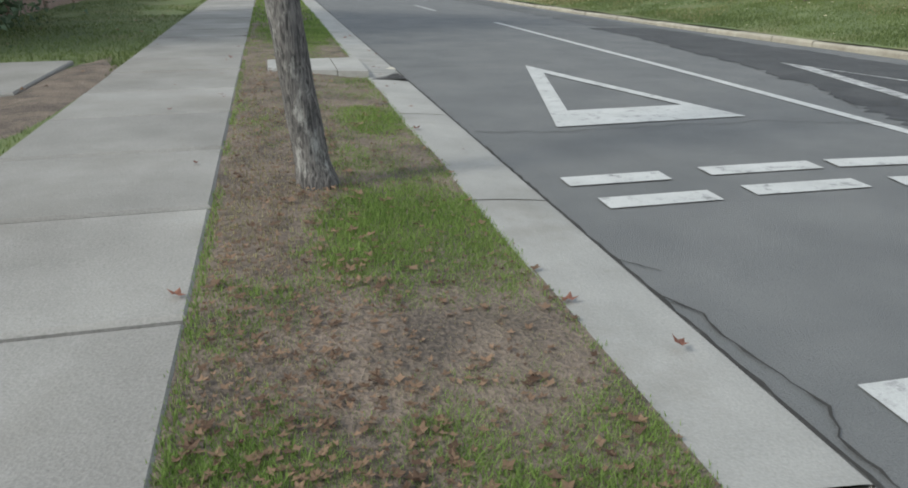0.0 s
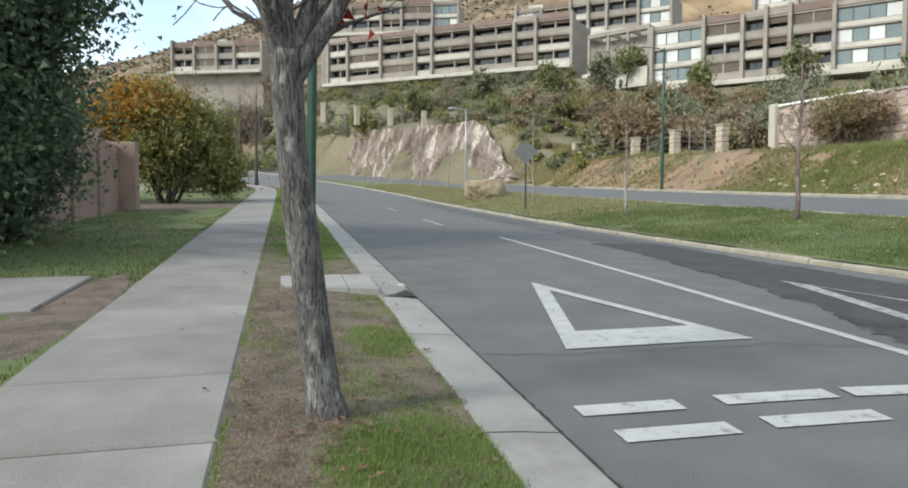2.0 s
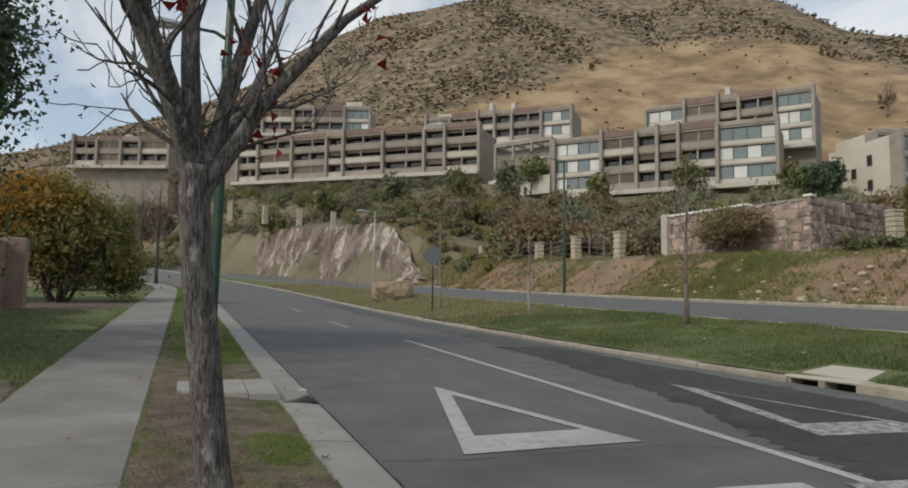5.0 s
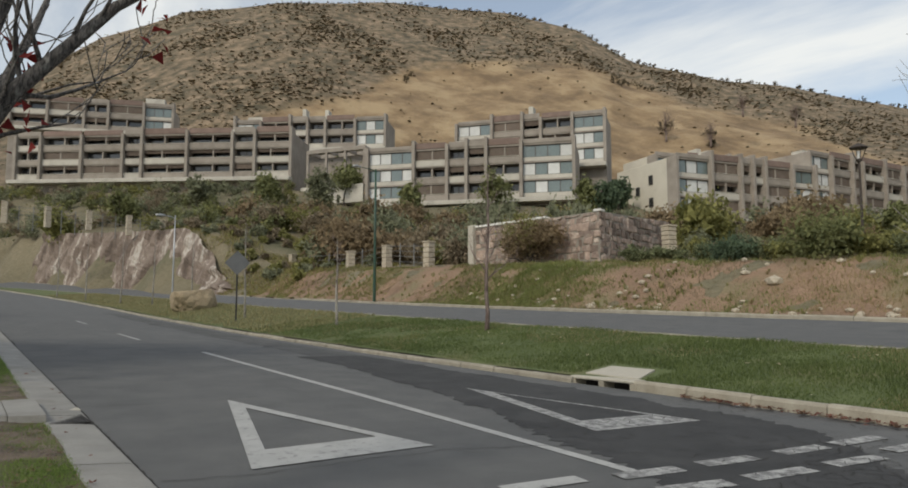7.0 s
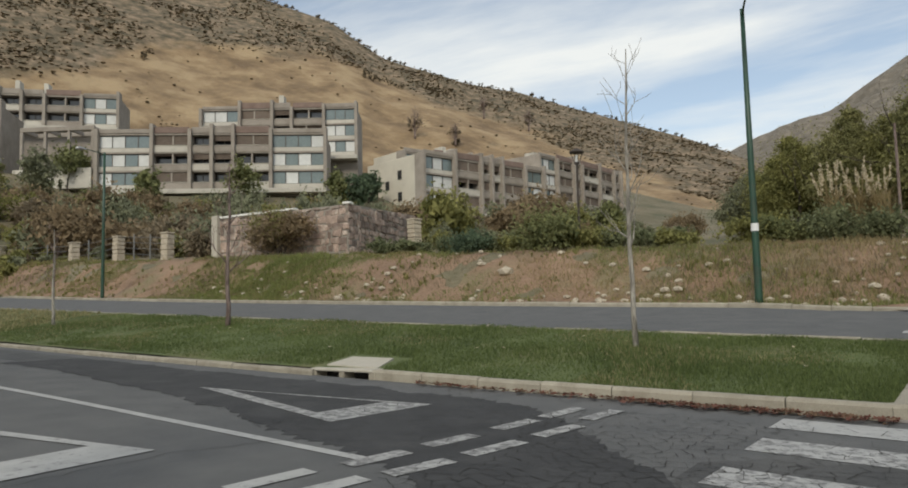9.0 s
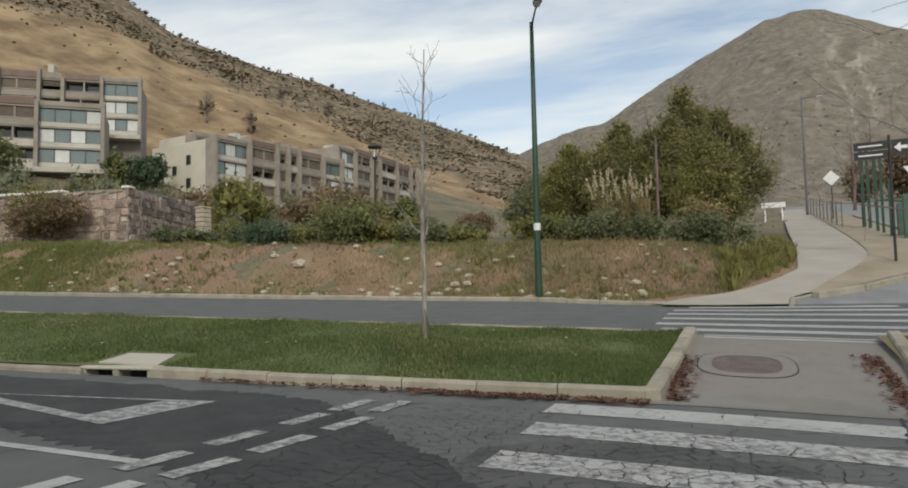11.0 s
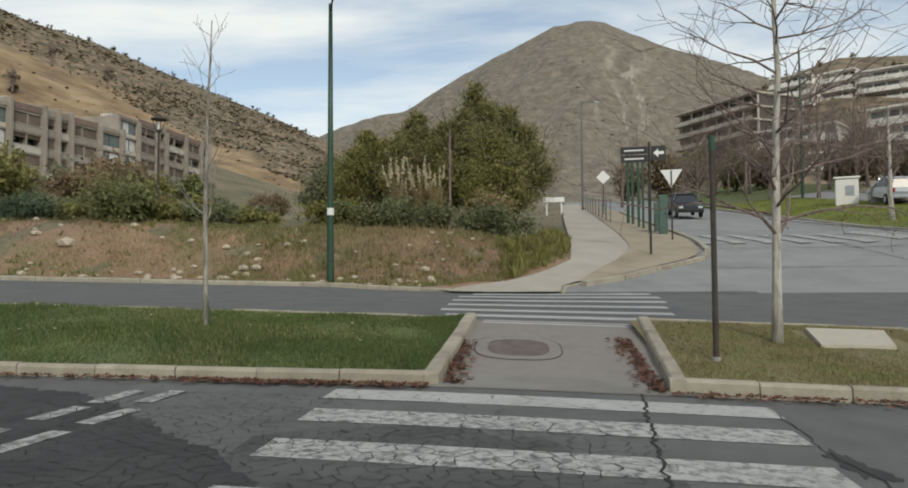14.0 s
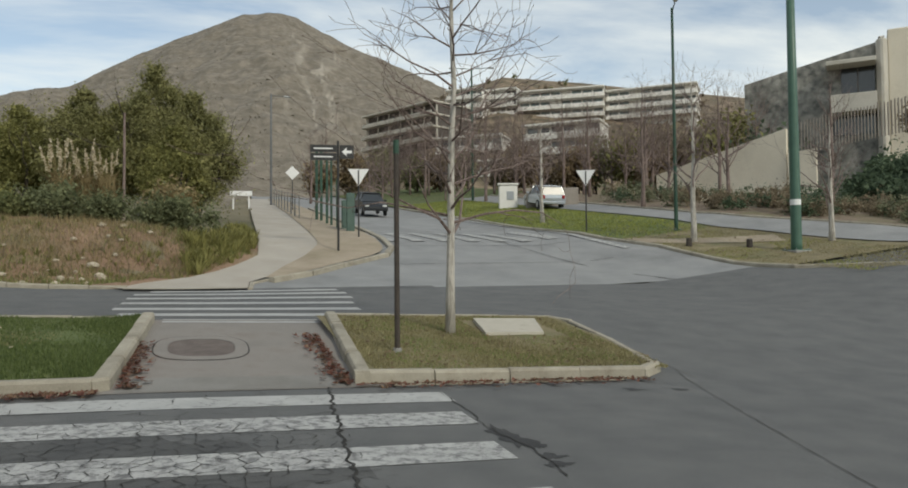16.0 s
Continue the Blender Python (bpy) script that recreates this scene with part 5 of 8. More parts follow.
# ---- stone walls and gate posts on the bank ----
def stone_face(parent, p0, p1, zb, zt0, zt1, size, seed):
    """Irregular stones set in a wall face between two uprights."""
    rnd = random.Random(seed)
    d = Vector((p1[0] - p0[0], p1[1] - p0[1])); L = d.length; d.normalize(); nrm = Vector((d.y, -d.x))
    z = zb
    while z < max(zt0, zt1):
        x = -rnd.uniform(0, size)
        h = size * rnd.uniform(0.6, 1.1)
        while x < L:
            w = size * rnd.uniform(0.7, 1.7)
            a, b = max(0.0, x + 0.03), min(L, x + w - 0.03)
            top = zt0 + (zt1 - zt0) * (a + b) / 2 / L
            z1 = min(z + h - 0.05, top)
            if b - a > 0.12 and z1 - z > 0.1:
                mb = MB()
                out = rnd.uniform(0.03, 0.10)
                k = [(a, z), (b, z), (b, z1), (a, z1)]
                k = [(px + rnd.uniform(-.11, .11), pz + rnd.uniform(-.09, .09)) for px, pz in k]
                cx, cz = (a + b) / 2, (z + z1) / 2
                for s, o in ((1.0, -0.02), (0.98, out * 0.7), (0.72, out)):
                    for px, pz in k:
                        q = Vector(p0) + d * (cx + (px - cx) * s) + nrm * o
                        mb.v.append((q.x, q.y, cz + (pz - cz) * s))
                for r in range(2):
                    for i in range(4):
                        j = (i + 1) % 4
                        mb.f.append((r * 4 + i, r * 4 + j, r * 4 + 4 + j, r * 4 + 4 + i))
                mb.f.append((8, 9, 10, 11))
                mb.make("stone", M_STONE_R, parent)
            x += w
        z += h


rwall = group_at("retaining_wall", 0, 0, 0, "rust and pink rubble stone retaining wall with a pale coping", "wall", kind="structure")
WA, WB, WC = (29.6, 39.7), (30.45, 28.9), (40.7, 32.4)
mb = MB()
for p, zt in ((WA, 7.5), (WB, 7.5), (WC, 8.0)):
    mb.v += [(p[0], p[1], 3.0), (p[0], p[1], zt)]
mb.v += [(33.5, 39.5, 3.0), (33.5, 39.5, 7.5)]
mb.f += [(0, 2, 3, 1), (2, 4, 5, 3), (1, 3, 5, 7)]
mb.make("core", M_MORTAR, rwall)
stone_face(rwall, WA, WB, 4.4, 7.45, 7.45, 0.46, 3)
stone_face(rwall, WB, WC, 4.4, 7.45, 7.95, 0.46, 4)
for p, q, zz in ((WA, WB, 7.5), (WB, WC, 7.5)):
    mb = MB(); d = Vector((q[0] - p[0], q[1] - p[1])); L = d.length
    mb.box(-0.05, L * 0.62 if p == WA else L * 0.05, -0.12, 0.35, 0, 0.14, 0.03, Matrix.Translation((p[0], p[1], zz)) @ Euler((0, 0, math.atan2(d.y, d.x))).to_matrix().to_4x4())
    mb.make("coping", M_WHITE, rwall)
mb = MB(); mb.box(-0.3, 0.25, -0.3, 0.3, -0.5, 3.0, 0.04, Matrix.Translation((WA[0], WA[1], 4.7))); mb.make("end_pier", M_SLAB, rwall)

M_POST = mat("pale_stone_post", (0.34, 0.29, 0.22), (0.55, 0.49, 0.39), 4, 0.9, 0.4, 20, stain=(0.25, 0.19, 0.13), stain_scale=3)


def gate_post(x, y, zb, h, w=0.62):
    e = group_at("fence_post", x, y, zb, "square pale stone fence post on the bank", "fence post", "stone fence posts", random.uniform(-12, 12))
    mb = MB()
    n = 5
    for i in range(n):
        o = random.uniform(-0.02, 0.02)
        mb.box(-w / 2 + o, w / 2 + o, -w / 2, w / 2, -0.4 * (i == 0) + h * i / n + 0.01, h * (i + 1) / n - 0.01, 0.03)
    part("shaft", mb, M_POST, e)
    mb = MB(); mb.box(-w / 2 - 0.05, w / 2 + 0.05, -w / 2 - 0.05, w / 2 + 0.05, h, h + 0.1, 0.03); part("cap", mb, M_POST, e)


POSTS = [(5.3, 94.6, 12.2, 2.0), (9.5, 94.3, 12.0, 1.9), (13.7, 93.8, 11.9, 1.8), (17.9, 93.1, 11.5, 1.9), (21.6, 92.3, 11.1, 1.9), (26.0, 84.5, 8.2, 2.1), (28.5, 68.5, 5.8, 1.8), (28.0, 54.9, 5.2, 1.7), (29.0, 50.5, 5.6, 1.5), (28.5, 43.6, 5.0, 1.8), (34.3, 27.2, 5.4, 1.3)]
for p in POSTS:
    gate_post(*p)
M_WIRE = mat("galvanised_wire", (0.16, 0.16, 0.155), (0.25, 0.25, 0.24), 5, 0.5, 0.05, 40, metal=0.5)
for a, b in zip(POSTS[:-2], POSTS[1:-1]):
    L = Vector((b[0] - a[0], b[1] - a[1])).length
    e = group_at("wire_fence", a[0], a[1], a[2], "rusty wire fence strung between stone posts", "fence", "wire fence runs")
    for k in range(4):
        z = 0.35 + 0.4 * k
        mb = MB(); mb.tube([(0.3, 0, z), (b[0] - a[0], b[1] - a[1], b[2] - a[2] + z)], [0.018, 0.018], 4); part("wire", mb, M_WIRE, e)
    for i in (1, 2):
        t = i / 3
        mb = MB(); x, y, z = (b[0] - a[0]) * t, (b[1] - a[1]) * t, (b[2] - a[2]) * t
        mb.tube([(x, y, z - 1.0), (x, y, z + 1.75)], [0.05, 0.05], 5); part("stake", mb, M_WIRE, e)

# rock cut above the bend
def streak_mat(name, cols, tilt=24):
    """Rock with pale and dark runs down a tilted fall line."""
    m = bpy.data.materials.new(name)
    m.use_nodes = True
    n, l = m.node_tree.nodes, m.node_tree.links
    b = n["Principled BSDF"]; b.inputs["Roughness"].default_value = 0.95
    geo = n.new("ShaderNodeNewGeometry")
    mp = n.new("ShaderNodeMapping"); mp.inputs["Rotation"].default_value = (radians(tilt), radians(-tilt), 0); mp.inputs["Scale"].default_value = (1, 1, 0.16)
    l.new(geo.outputs["Position"], mp.inputs[0])
    a = n.new("ShaderNodeTexNoise"); a.inputs["Scale"].default_value = 0.55; a.inputs["Detail"].default_value = 9; a.inputs["Roughness"].default_value = 0.68; a.inputs["Distortion"].default_value = 0.6
    l.new(mp.outputs[0], a.inputs["Vector"])
    r = n.new("ShaderNodeValToRGB")
    while len(r.color_ramp.elements) < len(cols):
        r.color_ramp.elements.new(0.5)
    for e, (p, c) in zip(r.color_ramp.elements, cols):
        e.position, e.color = p, (*c, 1)
    l.new(a.outputs["Fac"], r.inputs[0]); l.new(r.outputs[0], b.inputs["Base Color"])
    bp = n.new("ShaderNodeBump"); bp.inputs["Strength"].default_value = 0.8; bp.inputs["Distance"].default_value = 0.35
    l.new(a.outputs["Fac"], bp.inputs["Height"]); l.new(bp.outputs[0], b.inputs["Normal"])
    return m


M_ROCK = streak_mat("streaked_rock_cut", ((0.34, (0.085, 0.065, 0.052)), (0.46, (0.17, 0.13, 0.105)), (0.54, (0.25, 0.20, 0.165)), (0.60, (0.48, 0.44, 0.39)), (0.66, (0.30, 0.25, 0.20))))
mb = MB()
NU, NV = 90, 18
for i in range(NU + 1):
    t = i / NU
    x0 = 21.8 + (2.0 - 21.8) * t ** 1.2; y0 = 66 + 50 * t
    yb = y0; xb = 22.2 + bend(yb)
    hgt = 6.6 * ease(0.0, 0.30, t) + 0.6
    for j in range(NV + 1):
        s = j / NV
        o = 2.3 * s + 0.9 * noise.noise((t * 26 + s * 2.5, s * 1.2, 2.0)) + 0.35 * noise.noise((t * 80, s * 9, 6.0))
        mb.v.append((xb + o * 0.8, yb + o * 0.5, H(21.7 + bend(yb), yb) - 0.2 + hgt * s))
for i in range(NU):
    for j in range(NV):
        a = i * (NV + 1) + j
        mb.f.append((a, a + NV + 1, a + NV + 2, a + 1))
mb.make("rock_face", M_ROCK, None, False, "streaked grey and tan cut rock face beside the road", "rock face", kind="structure")


# ---- trees ----
def bark_mat(name, dark, light, groove=58.0, lichen=None):
    m = bpy.data.materials.new(name)
    m.use_nodes = True
    n, l = m.node_tree.nodes, m.node_tree.links
    b = n["Principled BSDF"]; b.inputs["Roughness"].default_value = 0.92
    geo = n.new("ShaderNodeNewGeometry")
    mp = n.new("ShaderNodeMapping"); mp.inputs["Scale"].default_value = (1, 1, 0.17)
    l.new(geo.outputs["Position"], mp.inputs[0])
    a = n.new("ShaderNodeTexNoise"); a.inputs["Scale"].default_value = groove; a.inputs["Detail"].default_value = 5; a.inputs["Distortion"].default_value = 1.3
    l.new(mp.outputs[0], a.inputs["Vector"])
    c = n.new("ShaderNodeTexNoise"); c.inputs["Scale"].default_value = 3.5; c.inputs["Detail"].default_value = 5
    l.new(geo.outputs["Position"], c.inputs["Vector"])
    r = n.new("ShaderNodeValToRGB")
    r.color_ramp.elements[0].position, r.color_ramp.elements[1].position = 0.36, 0.62
    r.color_ramp.elements[0].color, r.color_ramp.elements[1].color = (*dark, 1), (*light, 1)
    l.new(a.outputs["Fac"], r.inputs[0])
    hs = n.new("ShaderNodeHueSaturation")
    mr = n.new("ShaderNodeMapRange"); mr.inputs[3].default_value, mr.inputs[4].default_value = 0.6, 1.4
    l.new(c.outputs["Fac"], mr.inputs[0]); l.new(mr.outputs[0], hs.inputs["Value"]); l.new(r.outputs[0], hs.inputs["Color"]); l.new(hs.outputs[0], b.inputs["Base Color"])
    if lichen:
        k = n.new("ShaderNodeTexNoise"); k.inputs["Scale"].default_value = 13; k.inputs["Detail"].default_value = 8; k.inputs["Roughness"].default_value = 0.7
        ml = n.new("ShaderNodeMapping"); ml.inputs["Scale"].default_value = (1, 1, 0.4)
        l.new(geo.outputs["Position"], ml.inputs[0]); l.new(ml.outputs[0], k.inputs["Vector"])
        kr = n.new("ShaderNodeValToRGB")
        kr.color_ramp.elements[0].position, kr.color_ramp.elements[1].position = 0.55, 0.66
        kr.color_ramp.elements[1].color = (0.75, 0.75, 0.75, 1)
        l.new(k.outputs["Fac"], kr.inputs[0])
        mx = n.new("ShaderNodeMixRGB"); mx.inputs[2].default_value = (*lichen, 1)
        l.new(kr.outputs[0], mx.inputs[0]); l.new(hs.outputs[0], mx.inputs[1]); l.new(mx.outputs[0], b.inputs["Base Color"])
    bp = n.new("ShaderNodeBump"); bp.inputs["Strength"].default_value = 0.9; bp.inputs["Distance"].default_value = 0.02
    l.new(a.outputs["Fac"], bp.inputs["Height"]); l.new(bp.outputs[0], b.inputs["Normal"])
    return m


M_BARK = bark_mat("grooved_grey_brown_bark", (0.03, 0.028, 0.027), (0.155, 0.142, 0.133), lichen=(0.36, 0.35, 0.325))
M_BARK_PALE = bark_mat("pale_grey_bark", (0.30, 0.28, 0.245), (0.52, 0.49, 0.44), 14)
M_BARK_GREY = bark_mat("mottled_grey_bark", (0.16, 0.145, 0.125), (0.36, 0.335, 0.295), 16)
M_BARK_TWIG = bark_mat("reddish_grey_twigs", (0.12, 0.085, 0.075), (0.24, 0.185, 0.165), 14)
M_BARK_DARK = bark_mat("dark_bark", (0.03, 0.025, 0.02), (0.10, 0.08, 0.065), 14)
M_LEAF_RED = leaf_mat("dark_red_leaf", (0.115, 0.014, 0.016), (0.276, 0.04, 0.034), 4.0)


def twist(d, ang, rnd):
    """A direction turned away from d by ang degrees, about a random axis."""
    ax = Vector((rnd.uniform(-1, 1), rnd.uniform(-1, 1), rnd.uniform(-1, 1))).cross(d)
    if ax.length < 1e-3:
        ax = Vector((1, 0, 0))
    return Matrix.Rotation(radians(ang), 3, ax.normalized()) @ d


def shoot(mb, p, d, length, r, rnd, level, up=0.12, kids=3, n=5):
    """A branch that wanders, thins and forks."""
    pts, rad = [p.copy()], [r]
    seg = 4 if level > 0 else 3
    for i in range(seg):
        d = (twist(d, rnd.uniform(6, 24), rnd) + Vector((0, 0, up))).normalized()
        p = p + d * length / seg
        pts.append(p.copy()); rad.append(max(0.004, r * (1 - 0.75 * (i + 1) / seg)))
    mb.tube(pts, rad, n if r > 0.012 else 3, cap=False)
    if level > 0:
        for k in range(kids):
            i = rnd.randint(1, seg)
            t = rnd.uniform(22, 55)
            shoot(mb, pts[i], twist((pts[i] - pts[i - 1]).normalized(), t, rnd), length * rnd.uniform(0.45, 0.72), max(0.005, rad[i] * 0.75), rnd, level - 1, up, kids, n)


def bare_tree(x, y, z, height, r, label, seed, first=0.3, limbs=14, spread=0.34, level=2, kids=3, trunk_mat=None, limb_mat=None, lean=(0, 0), group="", up=0.12, name="bare_tree", angle=(45, 75)):
    rnd = random.Random(seed)
    e = group_at(name, x, y, z, label, "tree", group)
    pts, rad = [], []
    px, py = 0.0, 0.0
    n = 9
    for i in range(n + 1):
        t = i / n
        pts.append(Vector((px + lean[0] * t, py + lean[1] * t, height * t - (0.15 if i == 0 else 0))))
        rad.append(r * (1 - t) ** 0.8 + 0.008 + (r * 0.25 if i == 0 else 0))
        px += rnd.uniform(-0.012, 0.012) * height * 0.5; py += rnd.uniform(-0.012, 0.012) * height * 0.5
    mb = MB(); mb.tube(pts, rad, 10)
    ob = part("trunk", mb, trunk_mat or M_BARK_PALE, e)
    ob.data.polygons.foreach_set("use_smooth", [True] * len(ob.data.polygons))
    for k in range(limbs):
        t = first + (0.97 - first) * (k + rnd.random() * 0.6) / limbs
        i = min(n - 1, int(t * n)); f = t * n - i
        p = pts[i].lerp(pts[i + 1], f)
        a = k * 137.5 + rnd.uniform(-25, 25)
        tilt = rnd.uniform(*angle)
        d = Vector((math.cos(radians(a)) * math.sin(radians(tilt)), math.sin(radians(a)) * math.sin(radians(tilt)), math.cos(radians(tilt))))
        mb = MB()
        shoot(mb, p, d, height * spread * (1.15 - 0.75 * t) * rnd.uniform(0.7, 1.2), max(0.006, rad[i] * 0.42), rnd, level, up, kids)
        part("limb", mb, limb_mat or M_BARK_TWIG, e)
    return e


def leaf_quads(mb, pts, size, rnd):
    for (p, nrm) in pts:
        a = Vector((rnd.uniform(-1, 1), rnd.uniform(-1, 1), rnd.uniform(-1, 1)))
        a = (a + nrm * 0.5).normalized()
        b = a.cross(Vector((rnd.uniform(-1, 1), rnd.uniform(-1, 1), rnd.uniform(-1, 1)))).normalized()
        c = a.cross(b)
        s = size * rnd.uniform(0.6, 1.4)
        k = len(mb.v)
        mb.v += [tuple(p - b * s), tuple(p + c * s * 0.75 + b * s * 0.5), tuple(p - c * s * 0.75 + b * s * 0.9)]
        mb.f.append((k, k + 1, k + 2))


def lobe_points(lobes, count, rnd, shell=0.55):
    """Leaf places in a set of ellipsoid lobes (centre, radii): each lobe is made of uneven sprays with gaps between them."""
    vol = [a[3] * a[4] + a[4] * a[5] + a[3] * a[5] for a in lobes]
    tot = sum(vol); out = []
    for a, w in zip(lobes, vol):
        m = int(count * w / tot)
        ns = max(5, min(34, m // 40))
        mean = (a[3] + a[4] + a[5]) / 3
        for _ in range(ns):
            u = Vector((rnd.gauss(0, 1), rnd.gauss(0, 1), rnd.gauss(0, 1))).normalized()
            rr = rnd.uniform(max(0.2, shell - 0.1), 0.85) * (1 + 0.25 * noise.noise((u.x * 2.2 + a[0], u.y * 2.2 + a[1], u.z * 2.2)))
            c = Vector((a[0] + u.x * a[3] * rr, a[1] + u.y * a[4] * rr, a[2] + u.z * a[5] * rr))
            sr = mean * rnd.uniform(0.3, 0.6)
            for _ in range(m // ns):
                d = (Vector((rnd.gauss(0, 1), rnd.gauss(0, 1), rnd.gauss(0, 1))).normalized() + u * 0.35 + Vector((0, 0, 0.3))).normalized()
                q = c + d * sr * min(1.7, abs(rnd.gauss(0.25, 0.62)))
                out.append((q, d))
    return out


def leafy(name, x, y, z, lobes, count, size, material, label, category, seed, trunk=None, group="", second=None, parent_kind=""):
    """A bush or tree: stems and a crown of many leaves."""
    rnd = random.Random(seed)
    e = group_at(name, x, y, z, label, category, group, kind=parent_kind)
    if trunk:
        h, r, stems = trunk
        for k in range(stems):
            a = 2 * math.pi * k / stems + rnd.uniform(-.4, .4)
            o = 0.0 if stems == 1 else 0.12
            d = Vector((math.cos(a) * (0.1 if stems == 1 else 0.45), math.sin(a) * (0.1 if stems == 1 else 0.45), 1)).normalized()
            mb = MB(); shoot(mb, Vector((math.cos(a) * o, math.sin(a) * o, -0.15)), d, h, r, rnd, 2, 0.1, 3, 5)
            part("trunk" if stems == 1 else "stem", mb, M_BARK_DARK, e)
    mb = MB(); leaf_quads(mb, lobe_points(lobes, count, rnd), size, rnd); part("crown", mb, material, e)
    # inner mass that keeps the middle of the crown dense
    mb = MB()
    inner = [(q, u) for q, u in lobe_points([(a[0], a[1], a[2], a[3] * 0.75, a[4] * 0.75, a[5] * 0.75) for a in lobes], count // 3, rnd, 0.1)]
    leaf_quads(mb, inner, size * 2.1, rnd); part("inner_leaves", mb, material, e)
    if second:
        lob2, cnt2, mat2 = second
        mb = MB(); leaf_quads(mb, lobe_points(lob2, cnt2, rnd), size, rnd); part("turning_leaves", mb, mat2, e)
    return e


M_LEAF_DARK = leaf_mat("dark_glossy_leaf", (0.052, 0.08, 0.052), (0.175, 0.235, 0.14), 1.0)
M_LEAF_HEDGE = leaf_mat("grey_olive_hedge_leaf", (0.085, 0.10, 0.05), (0.25, 0.27, 0.145), 0.8)
M_LEAF_WILLOW = leaf_mat("soft_olive_leaf", (0.122, 0.124, 0.052), (0.36, 0.345, 0.155), 0.5)
M_LEAF_THICKET = leaf_mat("reddish_brown_thicket", (0.15, 0.126, 0.085), (0.36, 0.29, 0.20), 0.5)
M_LEAF_OLIVE = leaf_mat("olive_leaf", (0.12, 0.125, 0.045), (0.36, 0.345, 0.13), 0.8)
M_LEAF_GOLD = leaf_mat("golden_autumn_leaf", (0.21, 0.125, 0.026), (0.48, 0.28, 0.065), 0.8)
M_LEAF_GREEN = leaf_mat("mid_green_leaf", (0.105, 0.122, 0.055), (0.30, 0.31, 0.14), 0.5)
M_LEAF_GREY = leaf_mat("grey_green_leaf", (0.13, 0.14, 0.09), (0.32, 0.33, 0.21), 0.6)
M_LEAF_RUST = leaf_mat("rusty_brown_leaf", (0.145, 0.11, 0.068), (0.36, 0.272, 0.165), 0.7)
M_SHRUB_LEAF = leaf_mat("dry_dark_hill_leaf", (0.07, 0.06, 0.038), (0.20, 0.16, 0.105), 0.1)
M_LAWN_TALL = leaf_mat("yellow_green_blade", (0.15, 0.145, 0.05), (0.38, 0.36, 0.14), 0.8)
M_PLUME = leaf_mat("cream_plume", (0.5, 0.42, 0.29), (0.8, 0.72, 0.56), 2.0)
M_STRAW = leaf_mat("dry_straw", (0.23, 0.178, 0.092), (0.414, 0.333, 0.184), 2.0)

# the street tree on the verge
tree = group_at("street_tree", 0.435, 4.38, H(0.435, 4.38) + 0.09, "leaning street tree with grooved bark and few red leaves", "tree")
mb = MB()
tp = [(0.0, 0, -0.15), (0.0, 0, 0.0), (-0.02, 0, 0.14), (-0.07, 0, 0.5), (-0.12, 0.0, 0.9), (-0.16, 0.0, 1.25), (-0.195, 0.0, 1.6), (-0.215, 0.0, 1.9), (-0.21, 0, 2.1)]
tr = [0.155, 0.132, 0.106, 0.098, 0.093, 0.090, 0.088, 0.091, 0.096]
fine, frad = [], []
for i in range(len(tp) - 1):
    for s in range(5):
        t = s / 5
        fine.append(Vector(tp[i]).lerp(Vector(tp[i + 1]), t)); frad.append(tr[i] + (tr[i + 1] - tr[i]) * t)
fine.append(Vector(tp[-1])); frad.append(tr[-1])
mb.tube(fine, frad, 26)
for i, q in enumerate(mb.v):
    ring = i // 26
    if ring < len(fine):
        c = fine[ring]; d = Vector((q[0] - c.x, q[1] - c.y, 0))
        k = 1 + 0.10 * noise.noise((q[0] * 16, q[1] * 16, q[2] * 2.2)) + 0.06 * noise.noise((q[0] * 40, q[1] * 40, q[2] * 6))
        mb.v[i] = (c.x + d.x * k, c.y + d.y * k, q[2])
ob = part("trunk", mb, M_BARK, tree)
ob.data.polygons.foreach_set("use_smooth", [True] * len(ob.data.polygons))
rt = random.Random(11)
